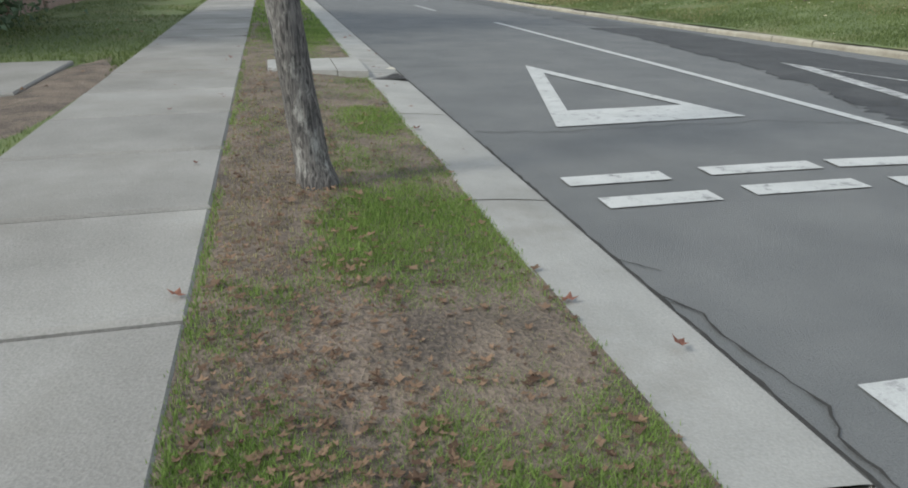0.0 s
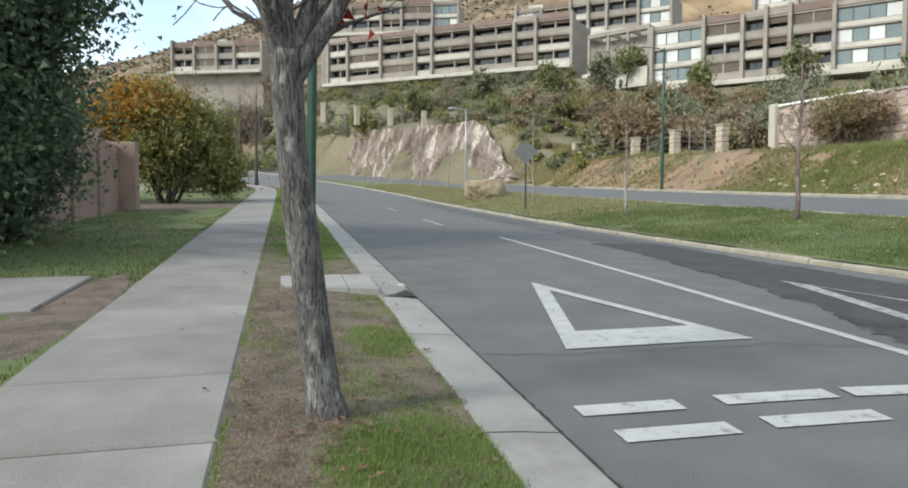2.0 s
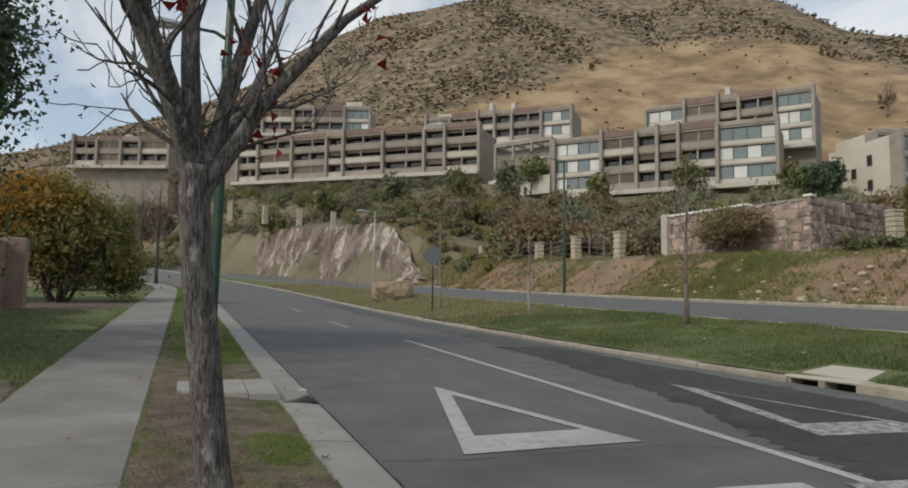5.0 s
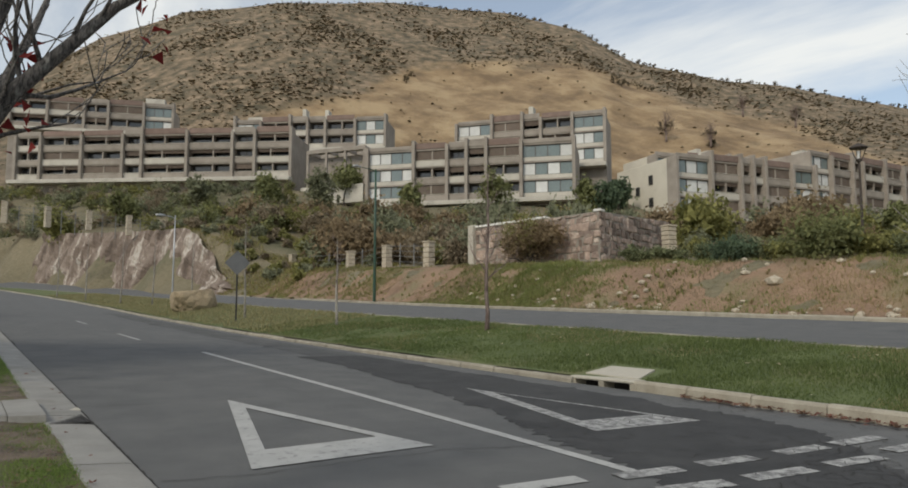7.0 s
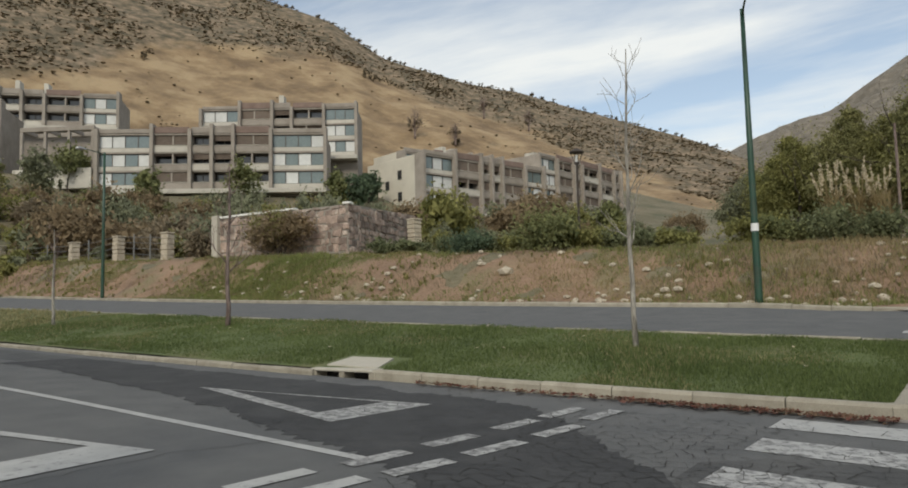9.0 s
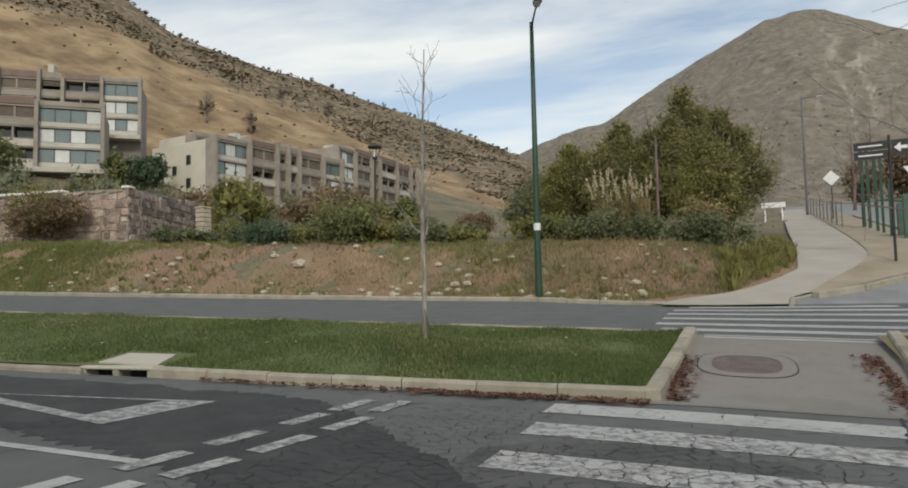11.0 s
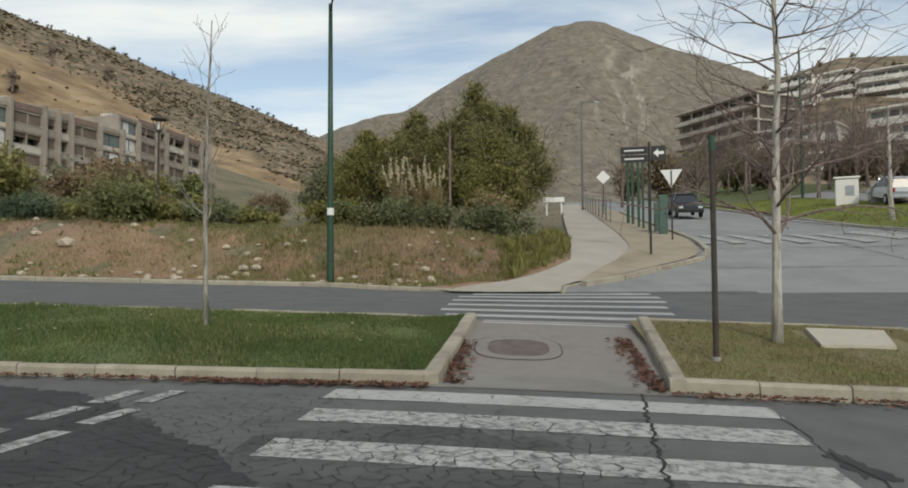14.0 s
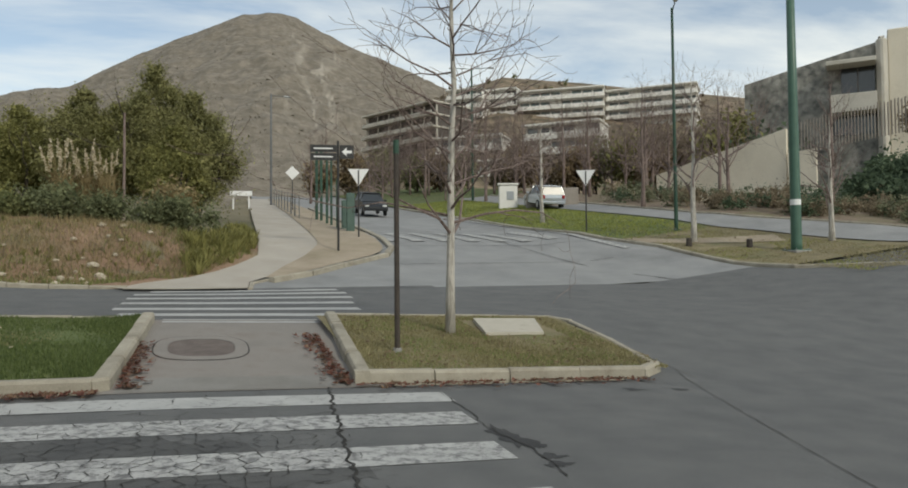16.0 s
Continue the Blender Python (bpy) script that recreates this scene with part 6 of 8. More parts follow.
BOUGHS = (
    ([(-0.21, 0, 2.05), (-0.25, 0.02, 2.4), (-0.27, 0.0, 2.75), (-0.28, 0.0, 3.3), (-0.25, 0.05, 4.2), (-0.3, 0.0, 5.2)], (0.085, 0.062, 0.056, 0.05, 0.035, 0.012)),
    ([(-0.22, 0, 2.0), (-0.31, -0.05, 2.3), (-0.44, -0.1, 2.62), (-0.55, -0.14, 2.85), (-0.80, -0.2, 3.5), (-1.15, -0.25, 4.3)], (0.075, 0.052, 0.046, 0.042, 0.03, 0.01)),
    ([(-0.19, 0, 2.05), (-0.09, 0.05, 2.35), (-0.01, 0.1, 2.7), (0.10, 0.12, 3.1), (0.35, 0.2, 4.0), (0.5, 0.2, 4.8)], (0.07, 0.05, 0.045, 0.04, 0.026, 0.01)),
    ([(-0.18, 0, 1.95), (0.02, -0.06, 2.26), (0.14, -0.1, 2.48), (0.36, -0.15, 2.74), (0.62, -0.2, 3.05), (1.05, -0.25, 3.4), (1.5, -0.3, 3.9)], (0.062, 0.05, 0.044, 0.038, 0.03, 0.02, 0.008)),
    ([(-0.24, 0, 2.1), (-0.4, -0.3, 2.6), (-0.6, -0.6, 3.1), (-0.9, -0.9, 3.6)], (0.05, 0.035, 0.024, 0.008)),
    ([(-0.17, 0.05, 2.1), (0.1, 0.4, 2.6), (0.3, 0.8, 3.2), (0.5, 1.2, 3.9)], (0.05, 0.036, 0.024, 0.008)))
leaf_pts = []
for pts, rad in BOUGHS:
    mb = MB()
    pts = [Vector(p) for p in pts]
    mb.tube(pts, rad, 9, cap=False)
    for i in range(1, len(pts)):
        for k in range(2):
            p = pts[i - 1].lerp(pts[i], rt.random())
            d = twist((pts[i] - pts[i - 1]).normalized(), rt.uniform(18, 48), rt)
            shoot(mb, p, d, rt.uniform(0.35, 0.9), rad[i] * 0.34 + 0.002, rt, 2, 0.16, 2, 4)
            if rt.random() < 0.25:
                leaf_pts.append(p + d * 0.4)
    ob = part("limb", mb, M_BARK, tree)
    ob.data.polygons.foreach_set("use_smooth", [True] * len(ob.data.polygons))
for p in leaf_pts[:9] + [Vector((0.15, -0.12, 2.75)), Vector((0.2, -0.1, 2.62)), Vector((0.75, -0.22, 3.1)), Vector((0.85, -0.22, 2.95)), Vector((-0.02, 0.1, 2.95))]:
    mb = MB(); leaf_quads(mb, [(p + Vector((rt.gauss(0, .04), rt.gauss(0, .04), rt.gauss(0, .05))), Vector((0, 0, 1))) for _ in range(7)], 0.04, rt)
    part("red_leaves", mb, M_LEAF_RED, tree)

# young trees
bare_tree(12.25, 4.5, H(12.25, 4.5) + 0.1, 5.1, 0.038, "slender bare sapling on the grass median", 21, first=0.3, limbs=15, spread=0.22, level=1, kids=3, group="median saplings", up=0.22, angle=(25, 55), trunk_mat=M_BARK_GREY, limb_mat=M_BARK_GREY)
bare_tree(12.6, 15.9, H(12.6, 15.9) + 0.1, 4.4, 0.055, "bare brown sapling on the grass median", 22, first=0.3, limbs=12, spread=0.25, level=2, kids=2, group="median saplings", trunk_mat=M_BARK_TWIG, up=0.2, angle=(30, 55))
for i, (x, y, h) in enumerate(((11.6, 23.2, 3.0), (11.2, 31.5, 4.2), (12.3, 44.0, 4.4), (11.4, 50.0, 4.5), (10.6, 56.0, 4.6), (9.5, 64, 5.0), (8.4, 72, 5.0))):
    bare_tree(x, y, H(x, y) + 0.1, h, 0.045, "small pale bare sapling further along the median", 30 + i, first=0.35, limbs=10, spread=0.24, level=1, kids=3, group="median saplings", up=0.2, angle=(25, 50), trunk_mat=M_BARK_GREY)
bare_tree(12.26, -4.63, H(12.26, -4.63) + 0.1, 7.6, 0.070, "bare young tree with a whitewashed trunk on the island", 47, first=0.2, limbs=42, spread=0.29, level=2, kids=3, limb_mat=M_BARK_TWIG, up=0.05, angle=(60, 85))
# trees by the side street and the junction lawn
for i, (x, y, h, s) in enumerate(((26.6, -20.6, 7.2, 3), (23.5, -24.95, 5.0, 5), (38.1, -25.8, 7.5, 6), (33.8, -28.5, 6.5, 7), (37.0, -18.6, 5.6, 8), (50, -29, 8, 9), (44, -30, 8, 10), (56, -30, 9, 12), (62, -24, 9, 13), (70, -22, 9, 14), (66, -30, 8.5, 15), (76, -27, 10, 16), (40, -33, 8, 17), (31, -33, 7, 18), (52, -36, 9, 19), (80, -14, 9, 20), (72, -11, 7, 26))):
    last = bare_tree(x, y, H(x, y), h, 0.09 + 0.005 * h, "bare winter tree with reddish twigs by the street", 60 + s, first=0.25, limbs=16, spread=0.36, level=2, kids=3, group="bare street trees", up=0.16, angle=(35, 65), trunk_mat=M_BARK_PALE if i in (0, 1, 4) else M_BARK_TWIG)
last = bare_tree(58, -33, H(58, -33), 7.0, 0.12, "low spreading bare tree with a haze of russet twigs", 141, first=0.16, limbs=22, spread=0.55, level=2, kids=4, group="bare street trees", up=0.14, angle=(25, 60), trunk_mat=M_BARK_TWIG)
rb = random.Random(41)
for i in range(44):
    az = 103 + i * 0.68 + rb.uniform(-0.6, 0.6); D = rb.uniform(56, 88)
    x, y = far(az, D); s = rb.uniform(0.7, 1.15)
    copy_thing(last, Matrix.Translation((x, y, H(x, y) - 0.1)) @ Matrix.Rotation(rb.uniform(0, 6.28), 4, "Z") @ Matrix.Diagonal((s, s, s * rb.uniform(0.85, 1.1), 1)))
for i, (x, y, h) in enumerate(((-2.2, 74, 10), (-4.5, 88, 11), (-7.5, 64, 9))):
    bare_tree(x, y, H(x, y), h, 0.16, "tall bare tree where the road bends", 90 + i, first=0.25, limbs=20, spread=0.34, level=2, kids=4, group="bare roadside trees", up=0.2, angle=(30, 60), trunk_mat=M_BARK_DARK, limb_mat=M_BARK_TWIG)

# ---- greenery on the left ----
leafy("evergreen_tree", -6.9, 13.6, H(-6.9, 13.6), [(2.9, 0.8, 5.6, 1.5, 1.6, 2.2), (2.2, 0.6, 8.6, 1.8, 1.8, 1.8), (0.3, 0, 2.2, 2.9, 3.2, 2.6), (1.2, -0.2, 5.0, 2.7, 2.8, 2.6), (-1.5, 0.5, 7.0, 3.2, 3.2, 3.2), (1.6, 2.2, 6.6, 2.3, 2.3, 2.2), (-4.0, -1.5, 4.0, 3.6, 3.4, 4.0), (1.6, 3.0, 2.0, 1.6, 2.2, 2.0), (2.4, 1.2, 7.4, 1.5, 1.5, 1.5), (0.6, 0.5, 8.4, 2.6, 2.4, 2.0), (0.8, 1.0, 3.6, 2.7, 2.6, 2.4)], 210000, 0.06, M_LEAF_DARK, "tall dense dark evergreen beside the lawn", "tree", 5, (5.0, 0.22, 1))
leafy("autumn_bush", -4.7, 34.5, H(-4.7, 34.5), [(-0.2, 0, 3.0, 2.8, 2.6, 2.2), (1.5, 0.4, 2.5, 1.8, 2.0, 1.8), (2.3, 1.5, 1.6, 1.0, 1.3, 1.4), (-1.5, 0, 2.4, 1.4, 1.6, 1.3)], 26000, 0.07, M_LEAF_OLIVE, "rounded bush turning from olive to gold", "bush", 8, (2.6, 0.10, 7), second=([(-1.3, -0.5, 3.6, 1.7, 1.8, 1.5), (-0.4, -0.6, 4.3, 1.6, 1.4, 0.9), (-1.6, -1.2, 2.9, 1.2, 1.0, 1.0)], 22000, M_LEAF_GOLD))
leafy("evergreen_bush", -9.5, 36, H(-9.5, 36), [(0, 0, 2.5, 3.5, 3.0, 3.0), (-4, 2, 2.5, 3.5, 3.0, 3.2)], 6000, 0.14, M_LEAF_DARK, "dark evergreen bush behind the garden wall", "bush", 9, (2.0, 0.12, 3))
leafy("roadside_bush", -6.5, 52, H(-6.5, 52), [(0, 0, 1.6, 2.4, 3.0, 1.8), (1.0, 4, 1.4, 1.8, 3.0, 1.5)], 5000, 0.13, M_LEAF_GREEN, "green bush at the bend of the sidewalk", "bush", 19, (1.6, 0.08, 4))

M_BRICKWALL = mat("pinkish_brown_plaster", (0.22, 0.15, 0.125), (0.33, 0.24, 0.20), 1.2, 0.9, 0.3, 30, stain=(0.13, 0.09, 0.075), stain_scale=0.9, stain_amount=0.6)
gwall = group_at("garden_wall", -5.7, 24.5, H(-5.7, 24.5), "pinkish plastered garden wall with piers", "wall", kind="structure")
for i in range(4):
    mb = MB(); y0 = -8 + i * 3.1
    mb.box(-0.15, 0.15, y0 + 0.25, y0 + 2.85, -0.5, 2.2 + i * 0.14, 0.02); part("panel", mb, M_BRICKWALL, gwall)
    mb = MB(); mb.box(-0.25, 0.25, y0 - 0.25, y0 + 0.24, -0.5, 2.5 + i * 0.14, 0.03); part("pier", mb, M_BRICKWALL, gwall)
mb = MB(); mb.box(-0.3, 0.75, 4.15, 4.75, -0.5, 2.75, 0.03); part("end_pier", mb, M_BRICKWALL, gwall)
mb = MB()
land_box(mb, -5.6, -2.25, 8.1, 10.6, 0.14, 0.12)
mb.make("driveway_slab", M_SIDEWALK, None, False, "pale concrete slab set in the lawn", "slab", kind="structure")
# bare soil round the slab and the bush
for nm, cx, cy, rx, ry in (("soil_patch", -2.0, 8.2, 0.42, 2.8), ("soil_patch", -3.7, 32.0, 2.6, 3.8)):
    mb = MB(); mb.v.append((cx, cy, H(cx, cy) + 0.135))
    for i in range(40):
        a = 2 * math.pi * i / 40; w = 1 + 0.35 * noise.noise((cx + math.cos(a) * 2, math.sin(a) * 2, 0))
        x, y = min(cx + rx * w * math.cos(a), -1.63), cy + ry * w * math.sin(a)
        mb.v.append((x, y, H(x, y) + 0.097))
    mb.f += [(0, 1 + i, 1 + (i + 1) % 40) for i in range(40)]
    mb.make(nm, M_SOIL_DARK, None, True, "bare brown soil worn in the lawn", "soil", kind="structure")

# ---- greenery on the bank and beyond ----
rs = random.Random(77)
HEDGE_LEAVES = (M_LEAF_HEDGE, M_LEAF_GREEN, M_LEAF_HEDGE, M_LEAF_OLIVE, M_LEAF_DARK)
for i in range(17):
    y = 23.5 - i * 1.48 + rs.uniform(-0.5, 0.5)
    x = 28.2 + rs.uniform(-0.7, 0.9) + (0.8 if i > 10 else 0)
    big = rs.uniform(0.7, 1.25) * (1.2 if i > 10 else 0.9)
    m = M_LEAF_HEDGE if i > 11 and i % 3 else HEDGE_LEAVES[rs.randrange(5)]
    leafy("hedge_shrub", x, y, H(x, y), [(0, 0, 0.42 * big, 1.1 * big, 1.15 * big, 0.5 * big), (rs.uniform(-.5, .5), rs.uniform(-.7, .7), 0.7 * big, 0.7 * big, 0.8 * big, 0.45 * big), (rs.uniform(-.6, .6), rs.uniform(-.9, .9), 0.5 * big, 0.6 * big, 0.6 * big, 0.5 * big)], 2800, 0.05, m, "rounded dull green shrub in a row on the bank", "shrub", 200 + i, (0.5, 0.03, 3), "bank hedge")
leafy("shrub", 27.6, 14.5, H(27.6, 14.5), [(0, 0, 0.8, 1.5, 1.7, 0.95)], 3600, 0.055, M_LEAF_GREEN, "bright green rounded shrub on the bank", "shrub", 230, (0.9, 0.05, 3))
leafy("shrub", 29.0, 33.2, H(29.0, 33.2), [(0, 0, 1.5, 1.7, 2.6, 1.2), (0.3, 1.4, 1.2, 1.3, 1.6, 0.9), (0, -1.6, 1.7, 1.2, 1.4, 0.8)], 5200, 0.06, M_LEAF_RUST, "spreading rust and olive shrub before the stone wall", "shrub", 231, (1.9, 0.07, 6), second=([(0, 0.4, 1.9, 1.5, 2.4, 0.9)], 2600, M_LEAF_OLIVE))
CROWNS = ((44.3, 1.6, 2.8, 13.4, M_LEAF_WILLOW), (43.0, -0.5, 2.7, 11.5, M_LEAF_WILLOW), (46.0, 5.6, 3.0, 11.9, M_LEAF_WILLOW), (46.5, 8.6, 2.7, 10.9, M_LEAF_OLIVE), (45.6, 3.4, 2.8, 11.2, M_LEAF_OLIVE), (48.5, 11.4, 2.2, 9.4, M_LEAF_GREY), (41.6, 0.6, 2.0, 9.2, M_LEAF_OLIVE))
for i, (x, y, rad, top, m) in enumerate(CROWNS):
    z = H(x, y); hh = top - z
    rc = random.Random(900 + i)
    lob = [(0, 0, hh * 0.45, rad * 0.95, rad * 0.95, hh * 0.36)]
    for k in range(9):
        a = k * 2.4 + rc.uniform(-.4, .4); t = (k + 0.5) / 9
        w = rad * (0.95 - 0.75 * t ** 1.5)
        lob.append((math.cos(a) * w * 0.62, math.sin(a) * w * 0.62, hh * (0.22 + 0.66 * t), rad * rc.uniform(0.42, 0.6) * (1.05 - 0.4 * t), rad * rc.uniform(0.42, 0.6) * (1.05 - 0.4 * t), hh * rc.uniform(0.10, 0.15)))
    lob.append((rc.uniform(-.2, .2), rc.uniform(-.2, .2), hh * 0.92, rad * 0.28, rad * 0.28, hh * 0.10))
    leafy("tree", x, y, z, lob, 36000, 0.055, m, "feathery olive green tree behind the hedge", "tree", 240 + i, (hh * 0.6, 0.15, 2), "trees behind the hedge")
# pampas grass: dense straw stems fanning out, with slim plumes
for i, (x, y) in enumerate(((33.6, 4.6), (33.9, 3.7), (33.4, 2.9))):
    rp = random.Random(300 + i)
    e = group_at("pampas_grass", x, y, H(x, y), "clump of pampas grass with cream plumes", "grass", "pampas grass clumps")
    mb = MB()
    for _ in range(420):
        a = rp.uniform(0, 6.28); s = rp.uniform(0.2, 1.15); h = rp.uniform(1.0, 2.3)
        b = Vector((math.cos(a) * 0.25, math.sin(a) * 0.25, -0.05)); m_ = Vector((math.cos(a) * s * 0.5, math.sin(a) * s * 0.5, h * 0.8)); t = Vector((math.cos(a) * s, math.sin(a) * s, h * rp.uniform(0.75, 1.0)))
        sd = Vector((-math.sin(a), math.cos(a), 0)) * 0.016
        k = len(mb.v); mb.v += [tuple(b - sd), tuple(b + sd), tuple(m_ + sd), tuple(m_ - sd), tuple(t)]
        mb.f += [(k, k + 1, k + 2, k + 3), (k + 3, k + 2, k + 4)]
    part("blades", mb, M_STRAW, e)
    for _ in range((15, 12, 10)[i]):
        a = rp.uniform(0, 6.28); s = rp.uniform(0.1, 0.8); h = rp.uniform(2.1, 3.3)
        t = Vector((math.cos(a) * s, math.sin(a) * s, h))
        mb = MB(); mb.tube([(0, 0, 0), tuple(t * 0.75 - Vector((math.cos(a), math.sin(a), 0)) * s * 0.15), tuple(t)], [0.016, 0.012, 0.006], 4)
        st = part("stem", mb, M_STRAW, e)
        mp = MB()
        for _ in range(46):
            q = rp.random()
            c = t * (0.78 + 0.24 * q) + Vector((rp.gauss(0, .03), rp.gauss(0, .03), 0)) * (1.2 - q)
            leaf_quads(mp, [(c, Vector((0, 0, 1)))], 0.05, rp)
        part("plume", mp, M_PLUME, st)
# weathered pole among the pampas
e = group_at("wooden_pole", 36.6, 2.55, H(36.6, 2.55), "weathered bare wooden pole among the trees", "pole")
mb = MB(); mb.tube([(0, 0, -0.2), (0.03, 0, 2.5), (0.08, 0, 4.9)], [0.07, 0.06, 0.05], 8); part("shaft", mb, M_BARK_TWIG, e)
leafy("dry_shrub", 33.6, 0.4, H(33.6, 0.4), [(0, 0, 0.8, 1.2, 0.9, 0.9)], 2600, 0.08, M_STRAW, "straw-coloured dry shrub behind the hedge", "shrub", 310, (0.8, 0.04, 3))
def weed(mb, x, y, z, r, rnd, n=40):
    for _ in range(n):
        a = rnd.uniform(0, 6.28); s = r * rnd.uniform(0.2, 1.0); h = r * rnd.uniform(0.5, 1.3)
        sd = Vector((-math.sin(a), math.cos(a), 0)) * r * 0.05
        b = Vector((x + math.cos(a) * s * 0.2, y + math.sin(a) * s * 0.2, z)); t = Vector((x + math.cos(a) * s, y + math.sin(a) * s, z + h)); m_ = b.lerp(t, 0.55) + Vector((0, 0, h * 0.15))
        k = len(mb.v)
        mb.v += [tuple(b - sd), tuple(b + sd), tuple(m_ + sd), tuple(m_ - sd), tuple(t)]
        mb.f += [(k, k + 1, k + 2, k + 3), (k + 3, k + 2, k + 4)]


rw = random.Random(311)
for cx, cy, n, lab in ((27.4, -1.5, 60, "tall yellow-green weeds by the footpath"), (29.6, -2.1, 60, "tall yellow-green weeds by the footpath"), (32.5, -2.3, 46, "tall green weeds along the footpath"), (25.6, -0.6, 40, "low green weeds by the footpath")):
    mb = MB()
    for _ in range(n):
        x, y = cx + rw.gauss(0, 0.7), cy + rw.gauss(0, 0.42)
        if y > path_left(x) + 0.15:
            weed(mb, x, y, H(x, y), rw.uniform(0.2, 0.5), rw, 26)
    mb.make("weed_clump", M_LAWN_TALL, None, False, lab, "weeds", "footpath weeds")
mb = MB(); ms = MB()
for _ in range(4200):
    x = rs.uniform(22.6, 27.6); y = rs.uniform(path_left(x) + 0.5, 60)
    gap = noise.noise((x * 0.35, y * 0.22, 2))
    green = (26 < y < 36 or y > 44) or gap > 0.18
    if rs.random() < (0.8 if green else 0.12):
        weed(mb if (green or rs.random() < .5) else ms, x, y, bank_z(x, y), rs.choice((0.06, 0.08, 0.11, 0.18)) * rs.uniform(0.7, 1.3), rs, 16)
mb.make("bank_weeds", M_LEAF_OLIVE, None, False, "olive green weeds over the earth bank", "weeds", kind="stuff")
ms.make("dry_weeds", M_STRAW, None, False, "dry straw weeds over the earth bank", "weeds", kind="stuff")

# shrubs on the slope below the apartments
kinds = [(M_LEAF_THICKET, "reddish brown thicket on the slope below the apartments"), (M_LEAF_GREY, "grey-green shrub on the slope below the apartments"), (M_LEAF_RUST, "brown leafless-looking shrub on the slope"), (M_LEAF_OLIVE, "olive shrub on the slope below the apartments")]
protos = []
for i, (m, lab) in enumerate(kinds * 2):
    r = 1.7 + 0.25 * (i % 3)
    protos.append(leafy("slope_shrub", 33 + i * 1.7, 46 + i * 3.0, H(33 + i * 1.7, 46 + i * 3.0), [(0, 0, r * 0.6, r, r, r * 0.72), (r * .5, r * .3, r * 0.9, r * .6, r * .6, r * .5)], 1700, 0.13, m, lab, "shrub", 400 + i, (1.0, 0.06, 3), "slope shrubs"))
for i in range(190):
    y = rs.uniform(30, 90); u = rs.uniform(31, 72)
    x = u + bend(y)
    if x < 29 or (y < 42 and x < 42) or (abs(x - 30) < 2.5 and y < 42):
        continue
    s = rs.uniform(0.7, 1.5)
    copy_thing(rs.choice(protos), Matrix.Translation((x, y, H(x, y) - 0.1)) @ Matrix.Rotation(rs.uniform(0, 6.28), 4, "Z") @ Matrix.Diagonal((s, s, s * rs.uniform(0.8, 1.3), 1)))
for i in range(75):
    D = rs.uniform(46, 80); az = rs.uniform(48, 72)
    x, y = far(az, D)
    s = rs.uniform(0.3, 0.52)
    copy_thing(rs.choice(protos), Matrix.Translation((x, y, H(x, y) - 0.1)) @ Matrix.Rotation(rs.uniform(0, 6.28), 4, "Z") @ Matrix.Diagonal((s, s, s * rs.uniform(0.8, 1.3), 1)))
for i, (az, D, h, m) in enumerate(((37.5, 112, 8, M_LEAF_GREEN), (26.0, 128, 9, M_LEAF_GREEN), (24, 118, 8, M_LEAF_GREY), (44.8, 112, 6, M_LEAF_GREEN), (46.3, 112, 6, M_LEAF_DARK), (47.2, 118, 6, M_LEAF_DARK), (31, 108, 7, M_LEAF_GREEN), (20, 118, 7, M_LEAF_GREEN), (50.6, 84, 2.6, M_LEAF_GREEN), (66, 70, 3.5, M_LEAF_GREEN), (15, 125, 6, M_LEAF_GREY), (10, 120, 6, M_LEAF_GREEN), (6, 115, 7, M_LEAF_OLIVE))):
    x, y = far(az, D); z = H(x, y)
    leafy("tree", x, y, z, [(0, 0, h * .55, h * .3, h * .3, h * .4), (h * .15, 0, h * .4, h * .3, h * .3, h * .3)], 1500, 0.24, m, "dark leafy tree between the apartment blocks", "tree", 430 + i, (h * 0.5, 0.15, 1), "trees among the apartments")
for i, (az, D, h, m) in enumerate(((104, 92, 6, M_LEAF_GREEN), (106.5, 84, 4.5, M_LEAF_GREEN), (110, 88, 5, M_LEAF_GREEN), (113.5, 84, 4.5, M_LEAF_THICKET), (117, 80, 5, M_LEAF_THICKET), (120.5, 76, 6, M_LEAF_GREEN), (123.5, 72, 7, M_LEAF_OLIVE), (127, 70, 8, M_LEAF_THICKET), (130.5, 64, 8, M_LEAF_OLIVE), (133, 62, 6.5, M_LEAF_DARK), (99, 98, 6, M_LEAF_RUST), (101.5, 90, 6, M_LEAF_RUST), (108.5, 80, 5, M_LEAF_RUST), (115, 76, 5, M_LEAF_RUST), (119, 72, 5, M_LEAF_RUST), (125, 68, 5, M_LEAF_RUST), (140, 56, 4, M_LEAF_DARK), (143, 60, 6, M_LEAF_RUST))):
    x, y = far(az, D); z = H(x, y)
    leafy("tree", x, y, z, [(0, 0, h * .5, h * .4, h * .4, h * .42), (h * .25, 0, h * .35, h * .3, h * .3, h * .3)], 1700, 0.2, m, "dense tree behind the street lawn" if m is not M_LEAF_RUST else "russet leafless-looking tree behind the lawn", "tree", 460 + i, (h * 0.5, 0.15, 1), "trees behind the lawn")
